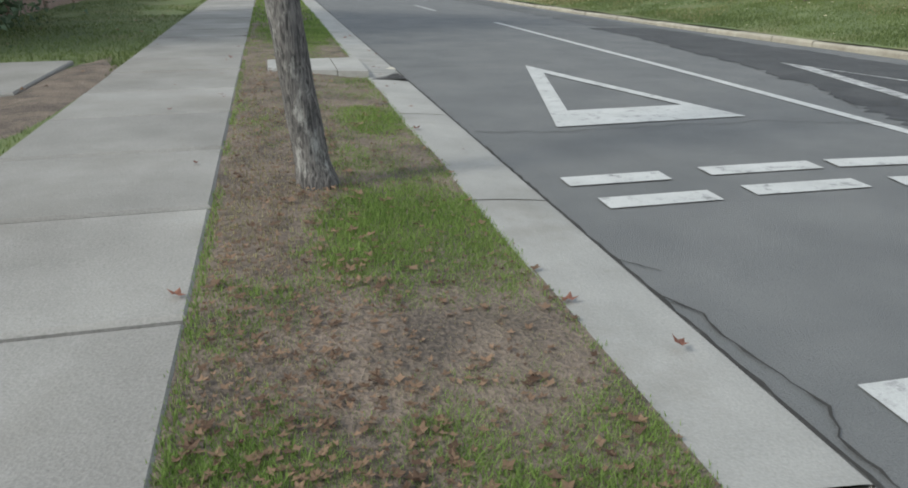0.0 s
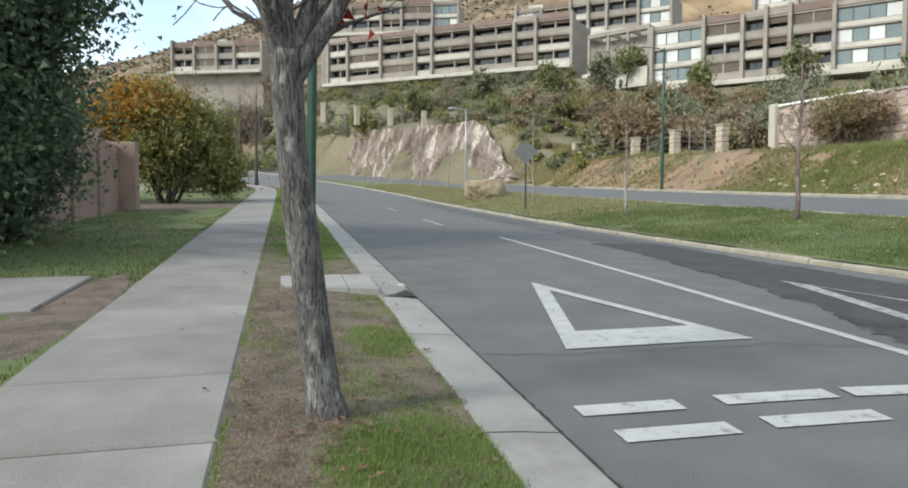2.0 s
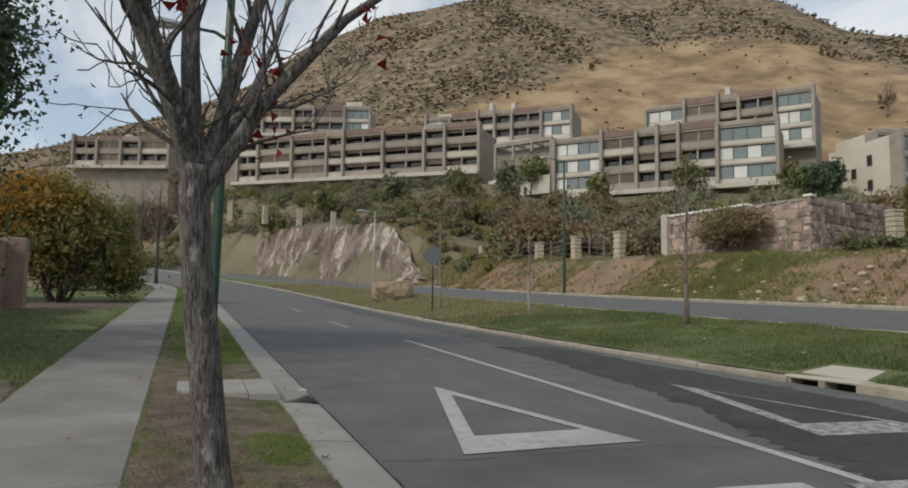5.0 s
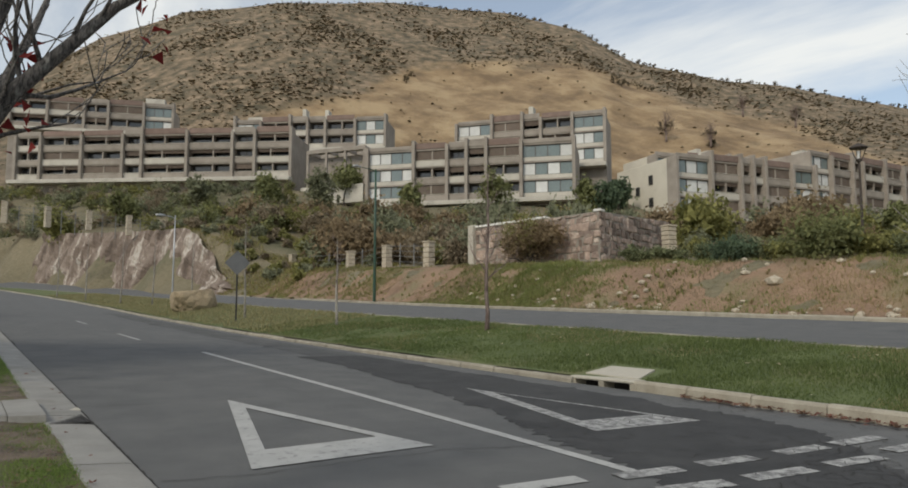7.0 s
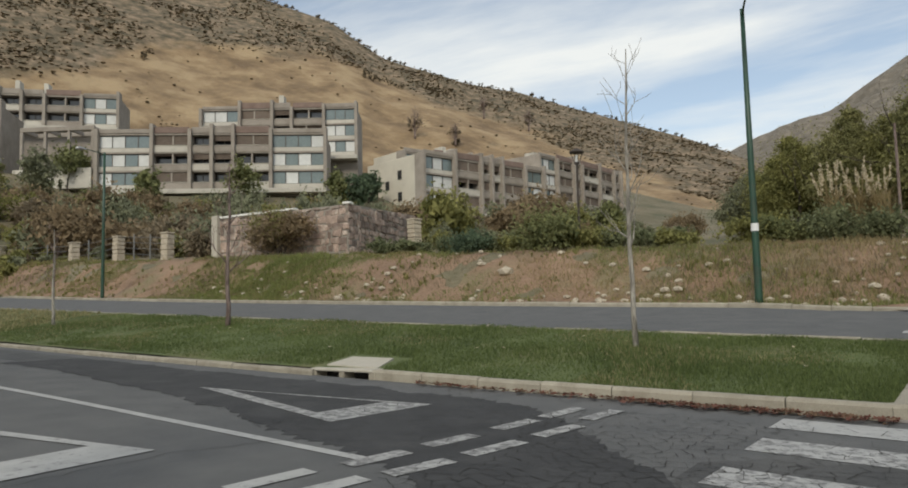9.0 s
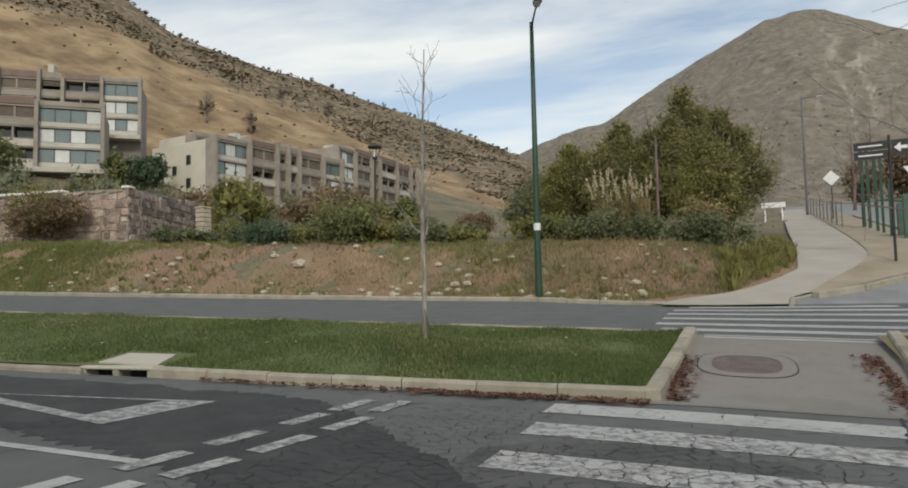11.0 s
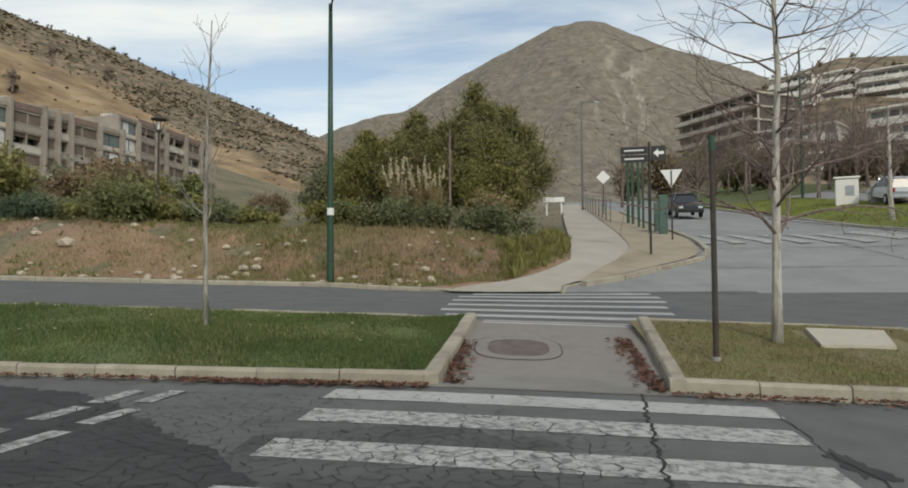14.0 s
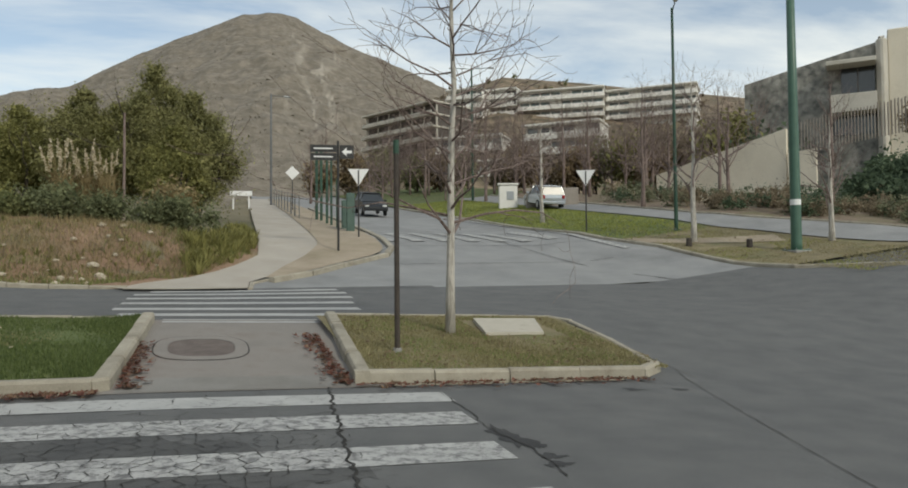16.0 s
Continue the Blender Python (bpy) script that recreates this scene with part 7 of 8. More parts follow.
# planting at the foot of the house
for i, (az, D, s) in enumerate(((138.8, 50, 0.9), (141.2, 50, 1.3), (143.5, 49, 1.5), (140.0, 47, 0.8), (142.5, 46, 0.8))):
    x, y = far(az, D)
    leafy("evergreen_bush", x, y, H(x, y), [(0, 0, 1.3 * s, 1.5 * s, 1.5 * s, 1.4 * s)], 3600, 0.10, M_LEAF_DARK, "dark evergreen bush below the board fence", "bush", 530 + i, (1.2, 0.06, 3), "bushes below the fence")
x, y = far(142.6, 60); leafy("evergreen_bush", x, y, el_z(8.6, 60), [(0, 0, 1.3, 1.9, 1.6, 1.5)], 2500, 0.11, M_LEAF_RUST, "russet bush against the cream house wall", "bush", 540, (1.2, 0.06, 3))
# scrub along the foot of the long apartment block and over the slope
def scrub(name, spots, material, label, seed, per=520, size=0.15):
    rnd = random.Random(seed); mb = MB()
    for x, y, r in spots:
        z = H(x, y)
        leaf_quads(mb, lobe_points([(x, y, z + r * 0.5, r, r, r * 0.62), (x + r * .4, y + r * .3, z + r * 0.8, r * .6, r * .6, r * .45)], per, rnd, 0.3), size, rnd)
    return mb.make(name, material, None, False, label, "scrub", kind="stuff")


spots = [[], [], [], []]
for i in range(190):
    t = rs.uniform(-0.12, 1.08); o = 3.0 + 24 * rs.random() ** 1.3
    x, y = 10.0 + 41.2 * t - 0.632 * o, 159.5 - 33.6 * t - 0.775 * o
    spots[rs.choice((0, 1, 1, 2, 3))].append((x, y, rs.uniform(1.0, 1.7) if o < 7 else rs.uniform(1.2, 2.7)))
for i in range(150):
    y = rs.uniform(64, 112); x = rs.uniform(29, 66) + bend(y)
    spots[rs.choice((0, 1, 1, 2, 3))].append((x, y, rs.uniform(0.8, 2.2)))
for i in range(90):
    y = rs.uniform(58, 92); x = rs.uniform(25, 33) + bend(y)
    spots[rs.choice((0, 1, 2, 2))].append((x, y, rs.uniform(0.3, 1.0)))
for k, (m, lab) in enumerate(((M_LEAF_THICKET, "reddish brown thicket over the slope"), (M_LEAF_GREY, "grey-green scrub over the slope"), (M_LEAF_OLIVE, "olive scrub over the slope"), (M_LEAF_GREEN, "green scrub over the slope"))):
    scrub("slope_scrub", spots[k], m, lab, 800 + k)
foot = [[], [], []]
for i in range(120):
    az = rs.uniform(118, 147); D = rs.uniform(42, 54) - 0.25 * (az - 121)
    x, y = far(az, D)
    if y > line_at(x, ((17.5, -35.5), (23.7, -30.2), (27.6, -28.2), (32.6, -26.2), (62, -26.2))) - 0.8:
        continue
    foot[rs.choice((0, 0, 1, 2))].append((x, y, rs.uniform(0.5, 1.3)))
for k, (m, lab) in enumerate(((M_LEAF_THICKET, "brown winter planting below the house"), (M_LEAF_GREY, "grey-green planting below the house"), (M_LEAF_DARK, "dark green planting below the house"))):
    scrub("bank_planting", foot[k], m, lab, 820 + k, 700, 0.06)
# trees over the terraced hill
hs = [[], []]
for i in range(230):
    j, c = rs.randrange(int(h3r * 0.05), int(h3r * 0.98)), rs.randrange(h3n)
    hs[rs.choice((0, 1, 1))].append((*h3v[j * h3n + c], rs.uniform(0.7, 1.9)))
for k, (m, lab) in enumerate(((M_LEAF_GREEN, "green garden trees over the terraced hill"), (M_LEAF_THICKET, "brown bushes over the terraced hill"))):
    mb = MB()
    for x, y, z, r in hs[k]:
        leaf_quads(mb, lobe_points([(x, y, z + r * 0.6, r, r, r * 0.8)], 170, rs, 0.3), 0.3, rs)
    mb.make("hill_bushes", m, None, False, lab, "bushes", kind="stuff")
for i in range(7):
    az = -7.5 + i * 1.15; x, y = far(az, 166 + (i % 3) * 4)
    leafy("tree", x, y, H(x, y), [(0, 0, 7.5, 3.0, 3.0, 5.5), (1.0, 0, 5, 2.6, 2.6, 4)], 2600, 0.2, M_LEAF_GREY if i % 2 else M_LEAF_THICKET, "grey-brown tree below the distant block", "tree", 850 + i, (7, 0.2, 1), "trees below the distant block")
# lone trees on the hill
for i, (az, el, h) in enumerate(((51.0, 13.2, 9), (54.2, 12.6, 7), (39.5, 14.2, 3.5), (56.5, 14.6, 6), (60, 13.5, 6))):
    x, y = far(az, 300); z = el_z(el, 300) - 1
    bare_tree(x, y, z, h * 1.3, 0.4, "lone brown tree on the dry hillside", 500 + i, first=0.2, limbs=26, spread=0.5, level=2, kids=4, group="hillside trees", trunk_mat=M_BARK_TWIG, limb_mat=M_BARK_TWIG, up=0.2, angle=(25, 65))

# bushes on the dry slope, along the ridge and round the lone trees
rh = random.Random(63)
mb = MB()
spots = []
for i in range(9000):
    x, y, z = h1v[rh.randrange(int(h1r * 0.05), h1r + 1) * h1n + rh.randrange(h1n)]
    az, el = math.degrees(math.atan2(x, y)), math.degrees(math.atan2(z - 1.6, math.hypot(x, y)))
    if 20 < az < 66 and 9 < el < curve_at(GRASS_1, az) - 0.5 and noise.noise((x / 45, y / 45, 21)) > 0.34 and len(spots) < 90:
        spots.append((x, y, z, rh.uniform(0.9, 2.9)))
for i in range(70):
    x, y, z = h1v[h1r * h1n + rh.randrange(int(h1n * 0.52), int(h1n * 0.85))]
    spots.append((x, y, z, rh.uniform(0.7, 2.2)))
for az, el, h in ((51.0, 13.2, 9), (54.2, 12.6, 7), (56.5, 14.6, 6), (60, 13.5, 6)):
    x, y = far(az, 300)
    spots.append((x, y, el_z(el, 300) + h * 0.35, h * 0.5))
for x, y, z, r in spots:
    leaf_quads(mb, lobe_points([(x, y, z + r * 0.5, r, r, r * 0.75), (x + r * 0.5, y, z + r * 0.9, r * 0.6, r * 0.6, r * 0.5)], 240 + int(150 * max(0, r - 2)), rh, 0.2), 0.24, rh)
mb.make("hill_bushes", M_SHRUB_LEAF, None, False, "dark brown bushes on the dry hillside", "bushes", kind="stuff")

# boulder on the median
bm = bmesh.new()
bmesh.ops.create_icosphere(bm, subdivisions=4, radius=1.0)
for v in bm.verts:
    c = v.co
    k = 1 + 0.22 * noise.noise(c * 1.2) + 0.08 * noise.noise(c * 3.5) + 0.03 * noise.noise(c * 9)
    v.co = Vector((max(-0.9, min(0.85, c.x * k)) * 1.25, c.y * k * 0.9, min(c.z * k * 0.95, 0.52 + 0.12 * c.x)))
me = bpy.data.meshes.new("boulder"); bm.to_mesh(me); bm.free()
me.materials.append(mat("tan_boulder_stone", (0.20, 0.15, 0.09), (0.42, 0.34, 0.23), 1.5, 0.95, 0.6, 14, bump_dist=0.05))
rock = new("boulder", me); rock.location = (11.6, 41.0, H(11.6, 41) + 0.62); rock.scale = (1.05, 1.0, 1.05)
tagged(rock, "large tan boulder resting on the grass median", "rock")
# stones on the bank
rk = []
for i in range(4):
    bm = bmesh.new(); bmesh.ops.create_icosphere(bm, subdivisions=1, radius=1.0)
    for v in bm.verts:
        v.co = v.co * (1 + 0.3 * noise.noise(v.co * 2 + Vector((i * 7, 0, 0)))); v.co.z *= 0.65
    me = bpy.data.meshes.new("stone"); bm.to_mesh(me); bm.free(); me.materials.append(M_POST); rk.append(me)
for i in range(150):
    if i < 90:
        x = 22.5 + rs.random() ** 2 * 1.6; y = rs.uniform(1.8, 34)
        if rs.random() < 0.45: y = rs.uniform(1.8, 12)
    else:
        x = rs.uniform(23, 27); y = rs.uniform(0.5, 32)
    s = rs.uniform(0.05, 0.17) if i else 0.34
    if i == 0: x, y = 24.96, 15.0
    if y < path_left(x) + 0.4: continue
    o = new("stone", rk[i % 4]); o.location = (x, y, bank_z(x, y) + s * 0.3); o.scale = (s * rs.uniform(.8, 1.5), s * rs.uniform(.8, 1.3), s); o.rotation_euler = (0, 0, rs.uniform(0, 6))
    tagged(o, "pale loose stone on the earth bank", "stone", "bank stones")


# ---- street furniture ----
M_GREEN_POLE = mat("dark_green_painted_steel", (0.012, 0.045, 0.028), (0.025, 0.075, 0.045), 5, 0.45, 0.05, 40, stain=(0.05, 0.04, 0.03), stain_scale=2, stain_amount=0.4)
M_MAST = mat("green_mast_paint", (0.042, 0.10, 0.07), (0.07, 0.145, 0.105), 4, 0.45, 0.05, 40)
M_CABINET = mat("faded_green_cabinet_paint", (0.045, 0.085, 0.07), (0.09, 0.14, 0.115), 3, 0.6, 0.05, 40)
M_BLACK = mat("black_painted_steel", (0.014, 0.014, 0.014), (0.035, 0.033, 0.032), 5, 0.5, 0.05, 40)
M_BROWN_POST = mat("dark_brown_weathered_post", (0.03, 0.024, 0.02), (0.075, 0.06, 0.05), 6, 0.8, 0.3, 40)
M_SIGN_WHITE = mat("white_sign_face", (0.68, 0.68, 0.67), (0.80, 0.80, 0.79), 3, 0.5, 0.0, 40)
M_SIGN_RED = mat("red_sign_border", (0.42, 0.03, 0.03), (0.52, 0.05, 0.05), 3, 0.5, 0.0, 40)
M_ALU = mat("grey_aluminium", (0.32, 0.33, 0.34), (0.45, 0.46, 0.47), 3, 0.4, 0.05, 40, metal=0.7)
M_SIGN_BACK = mat("dull_sign_back", (0.09, 0.095, 0.10), (0.15, 0.155, 0.16), 3, 0.7, 0.05, 40)
M_LENS = mat("lamp_lens", (0.55, 0.56, 0.55), (0.7, 0.71, 0.70), 3, 0.25, 0.0, 20)


def pole(e, h, r0, r1, material, n=14, z0=-0.1):
    mb = MB()
    mb.tube([(0, 0, z0), (0, 0, 0.25), (0, 0, h * 0.5), (0, 0, h)], [r0, r0, (r0 + r1) / 2, r1], n)
    ob = part("pole", mb, material, e)
    ob.data.polygons.foreach_set("use_smooth", [len(p.vertices) == 4 for p in ob.data.polygons])
    return ob


def head(e, x, y, z, rz, material=None, L=0.62):
    m = Matrix.Translation((x, y, z)) @ Matrix.Rotation(radians(rz), 4, "Z")
    mb = MB()
    prof = [(0.0, 0.05, 0.05), (0.12, 0.10, 0.08), (0.35, 0.14, 0.10), (0.55, 0.12, 0.07), (L, 0.04, 0.03)]
    n = 10
    for (px, w, h) in prof:
        for j in range(n):
            a = 2 * math.pi * j / n
            mb.v.append(tuple(m @ Vector((px, w * math.cos(a), max(-0.035, h * math.sin(a))))))
    for i in range(len(prof) - 1):
        for j in range(n):
            q = i * n + j; w = i * n + (j + 1) % n
            mb.f.append((q, w, w + n, q + n))
    mb.f += [tuple(range(n - 1, -1, -1)), tuple((len(prof) - 1) * n + j for j in range(n))]
    hd = part("lamp_head", mb, material or M_ALU, e)
    mb = MB(); mb.box(0.14, 0.52, -0.09, 0.09, -0.06, -0.037, 0.01, m); part("lens", mb, M_LENS, hd)


def street_lamp(x, y, z, h, label, arms, r0=0.11, r1=0.06, material=None, sticker=0.0, base=True, group="street lamps", tilt=(0, 0)):
    e = group_at("street_lamp", x, y, z, label, "street lamp", group)
    e.rotation_euler = (radians(tilt[0]), radians(tilt[1]), 0)
    material = material or M_GREEN_POLE
    pole(e, h, r0, r1, material)
    if base:
        mb = MB(); mb.box(-r0 * 1.9, r0 * 1.9, -r0 * 1.9, r0 * 1.9, -0.1, 0.03, 0.01); part("base_plate", mb, material, e)
        for sx in (-1, 1):
            for sy in (-1, 1):
                mb = MB(); mb.tube([(sx * r0 * 1.45, sy * r0 * 1.45, 0.03), (sx * r0 * 1.45, sy * r0 * 1.45, 0.08)], [0.018, 0.018], 6); part("bolt", mb, M_ALU, e)
    for (za, az, L) in arms:
        dx, dy = math.sin(radians(az)), math.cos(radians(az))
        mb = MB(); mb.tube([(0, 0, za - 0.12), (dx * 0.3 * L, dy * 0.3 * L, za), (dx * L, dy * L, za + 0.04)], [0.035, 0.03, 0.026], 8); part("arm", mb, material, e)
        head(e, dx * L, dy * L, za + 0.04, 90 - az)
    if sticker:
        mb = MB(); mb.tube([(0, 0, sticker), (0, 0, sticker + 0.22)], [r0 * 0.98, r0 * 0.97], 14, cap=False); part("sticker", mb, M_SIGN_WHITE, e, "white notice band")
    return e


street_lamp(22.45, 5.0, H(22.45, 5.0) + 0.02, 8.7, "tall dark green street lamp behind the far kerb", ((8.6, 250, 1.4),), sticker=2.15)
street_lamp(22.3, 40.2, H(22.3, 40.2) + 0.05, 8.4, "tall dark street lamp at the foot of the bank", ((8.35, 265, 1.1),), r0=0.10)
street_lamp(0.62, 12.35, H(0.62, 12.35) + 0.08, 9.0, "green street lamp on the tree verge", ((5.45, 275, 0.75), (8.9, 80, 1.5)), r0=0.085, r1=0.055, tilt=(0, 1.2))
street_lamp(22.78, -22.42, H(22.78, -22.42) + 0.1, 12.0, "thick green lighting mast on the junction lawn", ((11.8, 300, 2.0),), r0=0.205, r1=0.14, material=M_MAST, sticker=1.75)
mb = MB(); mb.box(-0.42, 0.42, -0.42, 0.42, -0.2, -0.02, 0.03, Matrix.Translation((22.78, -22.42, H(22.78, -22.42) + 0.12)))
mb.make("mast_footing", M_GUTTER, None, False, "low concrete footing under the green mast", "footing")
street_lamp(29.3, -21.7, H(29.3, -21.7) + 0.1, 10.5, "slim dark street lamp on the lawn", ((10.3, 300, 1.3),), r0=0.09, r1=0.06)
street_lamp(66.0, -6.7, H(66, -6.7), 9.8, "slim grey street lamp up the side street", ((9.7, 160, 1.2),), r0=0.11, r1=0.07, material=M_SIGN_BACK)
street_lamp(*far(111.0, 62), H(*far(111.0, 62)), 11.5, "dark double-armed street lamp across the lawn", ((11.4, 20, 1.3), (11.4, 200, 1.3)), r0=0.11, r1=0.07)
street_lamp(11.9, 47.0, H(11.9, 47) + 0.1, 5.6, "slender lamp on the median further along", ((5.5, 265, 0.6),), r0=0.06, r1=0.04, material=M_ALU)
e = group_at("park_lantern", 32.7, 15.6, H(32.7, 15.6), "brown park lantern on a post behind the hedge", "street lamp")
mb = MB(); mb.tube([(0, 0, -0.1), (0, 0, 2.0), (0, 0, 4.1)], [0.07, 0.055, 0.045], 10); part("pole", mb, M_BROWN_POST, e)
mb = MB(); mb.tube([(0, 0, 4.1), (0, 0, 4.16), (0, 0, 4.2)], [0.12, 0.14, 0.14], 8); part("collar", mb, M_BROWN_POST, e)
for k in range(4):
    a = radians(45 + 90 * k)
    mb = MB(); mb.tube([(0.13 * math.cos(a), 0.13 * math.sin(a), 4.2), (0.30 * math.cos(a), 0.30 * math.sin(a), 4.66)], [0.018, 0.018], 5); part("strut", mb, M_BROWN_POST, e)
mb = MB(); mb.tube([(0, 0, 4.66), (0, 0, 4.70), (0, 0, 4.84), (0, 0, 4.90)], [0.36, 0.38, 0.16, 0.05], 8); part("cap", mb, M_BROWN_POST, e)
mb = MB(); mb.tube([(0, 0, 4.2), (0, 0, 4.55)], [0.07, 0.07], 8); part("lens", mb, M_LENS, e)


def sign(name, x, y, z, h, label, plate, rz, r=0.035, post_mat=None, group=""):
    """A plate on a post; the plate faces its local -y."""
    e = group_at(name, x, y, z, label, "road sign", group, rz)
    mb = MB(); mb.tube([(0, 0, -0.15), (0, 0, h)], [r, r], 10); part("post", mb, post_mat or M_BLACK, e)
    plate(e, h)
    return e


def poly_plate(e, name, pts, z, y, t, material):
    mb = MB()
    n = len(pts)
    mb.v += [(px, y, z + pz) for px, pz in pts] + [(px, y + t, z + pz) for px, pz in pts]
    mb.f += [tuple(range(n)), tuple(range(2 * n - 1, n - 1, -1))]
    for i in range(n):
        j = (i + 1) % n
        mb.f.append((j, i, n + i, n + j))
    return part(name, mb, material, e)


def yield_plate(e, h):
    s = 0.46
    p = poly_plate(e, "plate", [(-s, 0), (0, -s * 1.65), (s, 0)], h, -0.06, 0.012, M_SIGN_WHITE)
    for k in (1,):
        poly_plate(p, "backing_bar", [(-0.03, -0.7), (0.03, -0.7), (0.03, -0.05), (-0.03, -0.05)], h, -0.075, 0.012, M_BLACK)


def diamond_plate(e, h):
    s = 0.52
    poly_plate(e, "plate", [(0, -s), (s, 0), (0, s), (-s, 0)], h - s + 0.1, -0.06, 0.012, M_SIGN_WHITE if e.location.x > 15 else M_SIGN_BACK)


sign("yield_sign", 32.3, -7.3, H(32.3, -7.3) + 0.08, 3.0, "white triangular give-way sign on a dark post", yield_plate, -102)
sign("yield_sign", 31.5, -18.2, H(31.5, -18.2) + 0.1, 2.95, "white triangular give-way sign on the lawn", yield_plate, -120)
sign("diamond_sign", 56.3, -7.35, H(56.3, -7.35), 3.3, "white diamond sign on a dark post up the street", diamond_plate, -97)
sign("diamond_sign", 10.5, 30.6, H(10.5, 30.6) + 0.1, 2.9, "grey back of a diamond sign on the median", diamond_plate, -19, group="")


def name_plate(e, h):
    for i, (z0, z1) in enumerate(((-0.30, -0.02), (-0.62, -0.34))):
        p = poly_plate(e, "name_board", [(-1.05, z0), (-0.05, z0), (-0.05, z1), (-1.05, z1)], h - 0.15, -0.05, 0.02, M_BLACK)
        poly_plate(p, "lettering_bar", [(-0.92, z0 + 0.115), (-0.2, z0 + 0.115), (-0.2, z1 - 0.115), (-0.92, z1 - 0.115)], h - 0.15, -0.056, 0.004, M_SIGN_WHITE)
    p = poly_plate(e, "arrow_board", [(0.06, -0.55), (0.60, -0.55), (0.60, -0.02), (0.06, -0.02)], h - 0.15, -0.05, 0.02, M_BLACK)
    poly_plate(p, "arrow", [(0.14, -0.285), (0.33, -0.45), (0.33, -0.34), (0.53, -0.34), (0.53, -0.23), (0.33, -0.23), (0.33, -0.12)], h - 0.15, -0.056, 0.004, M_SIGN_WHITE)


sign("street_name_sign", 28.5, -5.7, H(28.5, -5.7) + 0.08, 4.25, "black street name boards with a white arrow", name_plate, -100, r=0.045)
# row of dark posts and cabinets beside the footpath
for i, (x, y, h, r) in enumerate(((44.9, -7.4, 4.5, 0.09), (43.8, -7.5, 4.2, 0.08), (41.2, -7.4, 4.0, 0.07), (39.8, -7.4, 3.6, 0.06), (37.5, -7.3, 2.6, 0.06))):
    e = group_at("board_post", x, y, H(x, y), "dark green post of a roadside notice board", "post", "notice board posts", -99)
    mb = MB(); mb.box(-r, r, -r, r, -0.1, h, 0.015); part("post", mb, M_GREEN_POLE, e)
for (x, y, w, h) in ((35.6, -7.6, 0.4, 1.9), (37.2, -7.65, 0.36, 1.5)):
    e = group_at("utility_cabinet", x, y, H(x, y) + 0.05, "green metal utility cabinet on the verge", "cabinet", "utility cabinets", -99)
    mb = MB(); mb.box(-w / 2, w / 2, 0, 0.4, -0.1, h, 0.03); part("body", mb, M_CABINET, e)
    mb = MB(); mb.box(-w / 2 + 0.05, w / 2 - 0.05, -0.02, -0.002, 0.15, h - 0.1, 0.01); d = part("door", mb, M_CABINET, e)
    mb = MB(); mb.box(w / 2 - 0.12, w / 2 - 0.08, -0.05, -0.022, h * 0.5, h * 0.5 + 0.12, 0.005); part("handle", mb, M_BLACK, d)
for i in range(9):
    x = 46 + i * 2.4; y = -6.5 - i * 0.05
    e = group_at("mesh_fence", x, y, H(x, y), "grey wire mesh fence panel along the footpath", "fence", "footpath mesh fences", 0)
    for k in range(2):
        mb = MB(); mb.tube([(k * 2.3, 0, -0.1), (k * 2.3, 0, 1.5)], [0.03, 0.03], 5); part("post", mb, M_WIRE, e)
    for k in range(4):
        mb = MB(); mb.tube([(0, 0, 0.2 + 0.4 * k), (2.3, 0, 0.5 + 0.4 * k)], [0.015, 0.015], 4); part("rail", mb, M_WIRE, e)
# white barrier at the top of the footpath
e = group_at("barrier", 61.0, -3.9, H(61, -3.9), "white board barrier across the footpath", "barrier", rz=-96)
mb = MB(); mb.box(-0.85, 0.85, -0.04, 0.04, 1.0, 1.4, 0.02); part("board", mb, M_SIGN_WHITE, e)
for sx in (-0.6, 0.6):
    mb = MB(); mb.box(sx - 0.06, sx + 0.06, 0.05, 0.15, -0.1, 1.3, 0.01); part("leg", mb, M_SIGN_WHITE, e)
# bare post on the island
e = group_at("metal_post", 10.87, -3.33, H(10.87, -3.33) + 0.1, "plain dark brown metal post on the island", "post")
mb = MB(); mb.tube([(0, 0, -0.1), (0, 0, 1.4), (0, 0, 3.05)], [0.042, 0.040, 0.038], 12); part("shaft", mb, M_BROWN_POST, e)
mb = MB(); mb.tube([(0, 0, 2.92), (0, 0, 3.12)], [0.045, 0.045], 12); part("cap", mb, M_GREEN_POLE, e)
mb = MB(); mb.tube([(0, 0, -0.05), (0, 0, 0.06)], [0.085, 0.06], 12); part("footing", mb, M_GUTTER, e)
# small bollard-like stump and low bench slab on the junction lawn
for x, y in ((26.0, -19.9), (24.4, -21.6)):
    e = group_at("stump", x, y, H(x, y) + 0.08, "short dark wooden stump on the lawn", "stump", "lawn stumps")
    mb = MB(); mb.tube([(0, 0, -0.1), (0, 0, 0.32), (0, 0, 0.36)], [0.13, 0.12, 0.09], 10); part("body", mb, M_BROWN_POST, e)

# covers and drains
def cover(name, pts, dz, th, material, label, category):
    mb = MB(); k = len(pts)
    mb.v += [(x, y, H(x, y) + dz) for x, y in pts] + [(x, y, H(x, y) + dz - th) for x, y in pts]
    mb.f.append(tuple(range(k)))
    for i in range(k):
        j = (i + 1) % k
        mb.f.append((j, i, k + i, k + j))
    return mb.make(name, material, None, False, label, category)


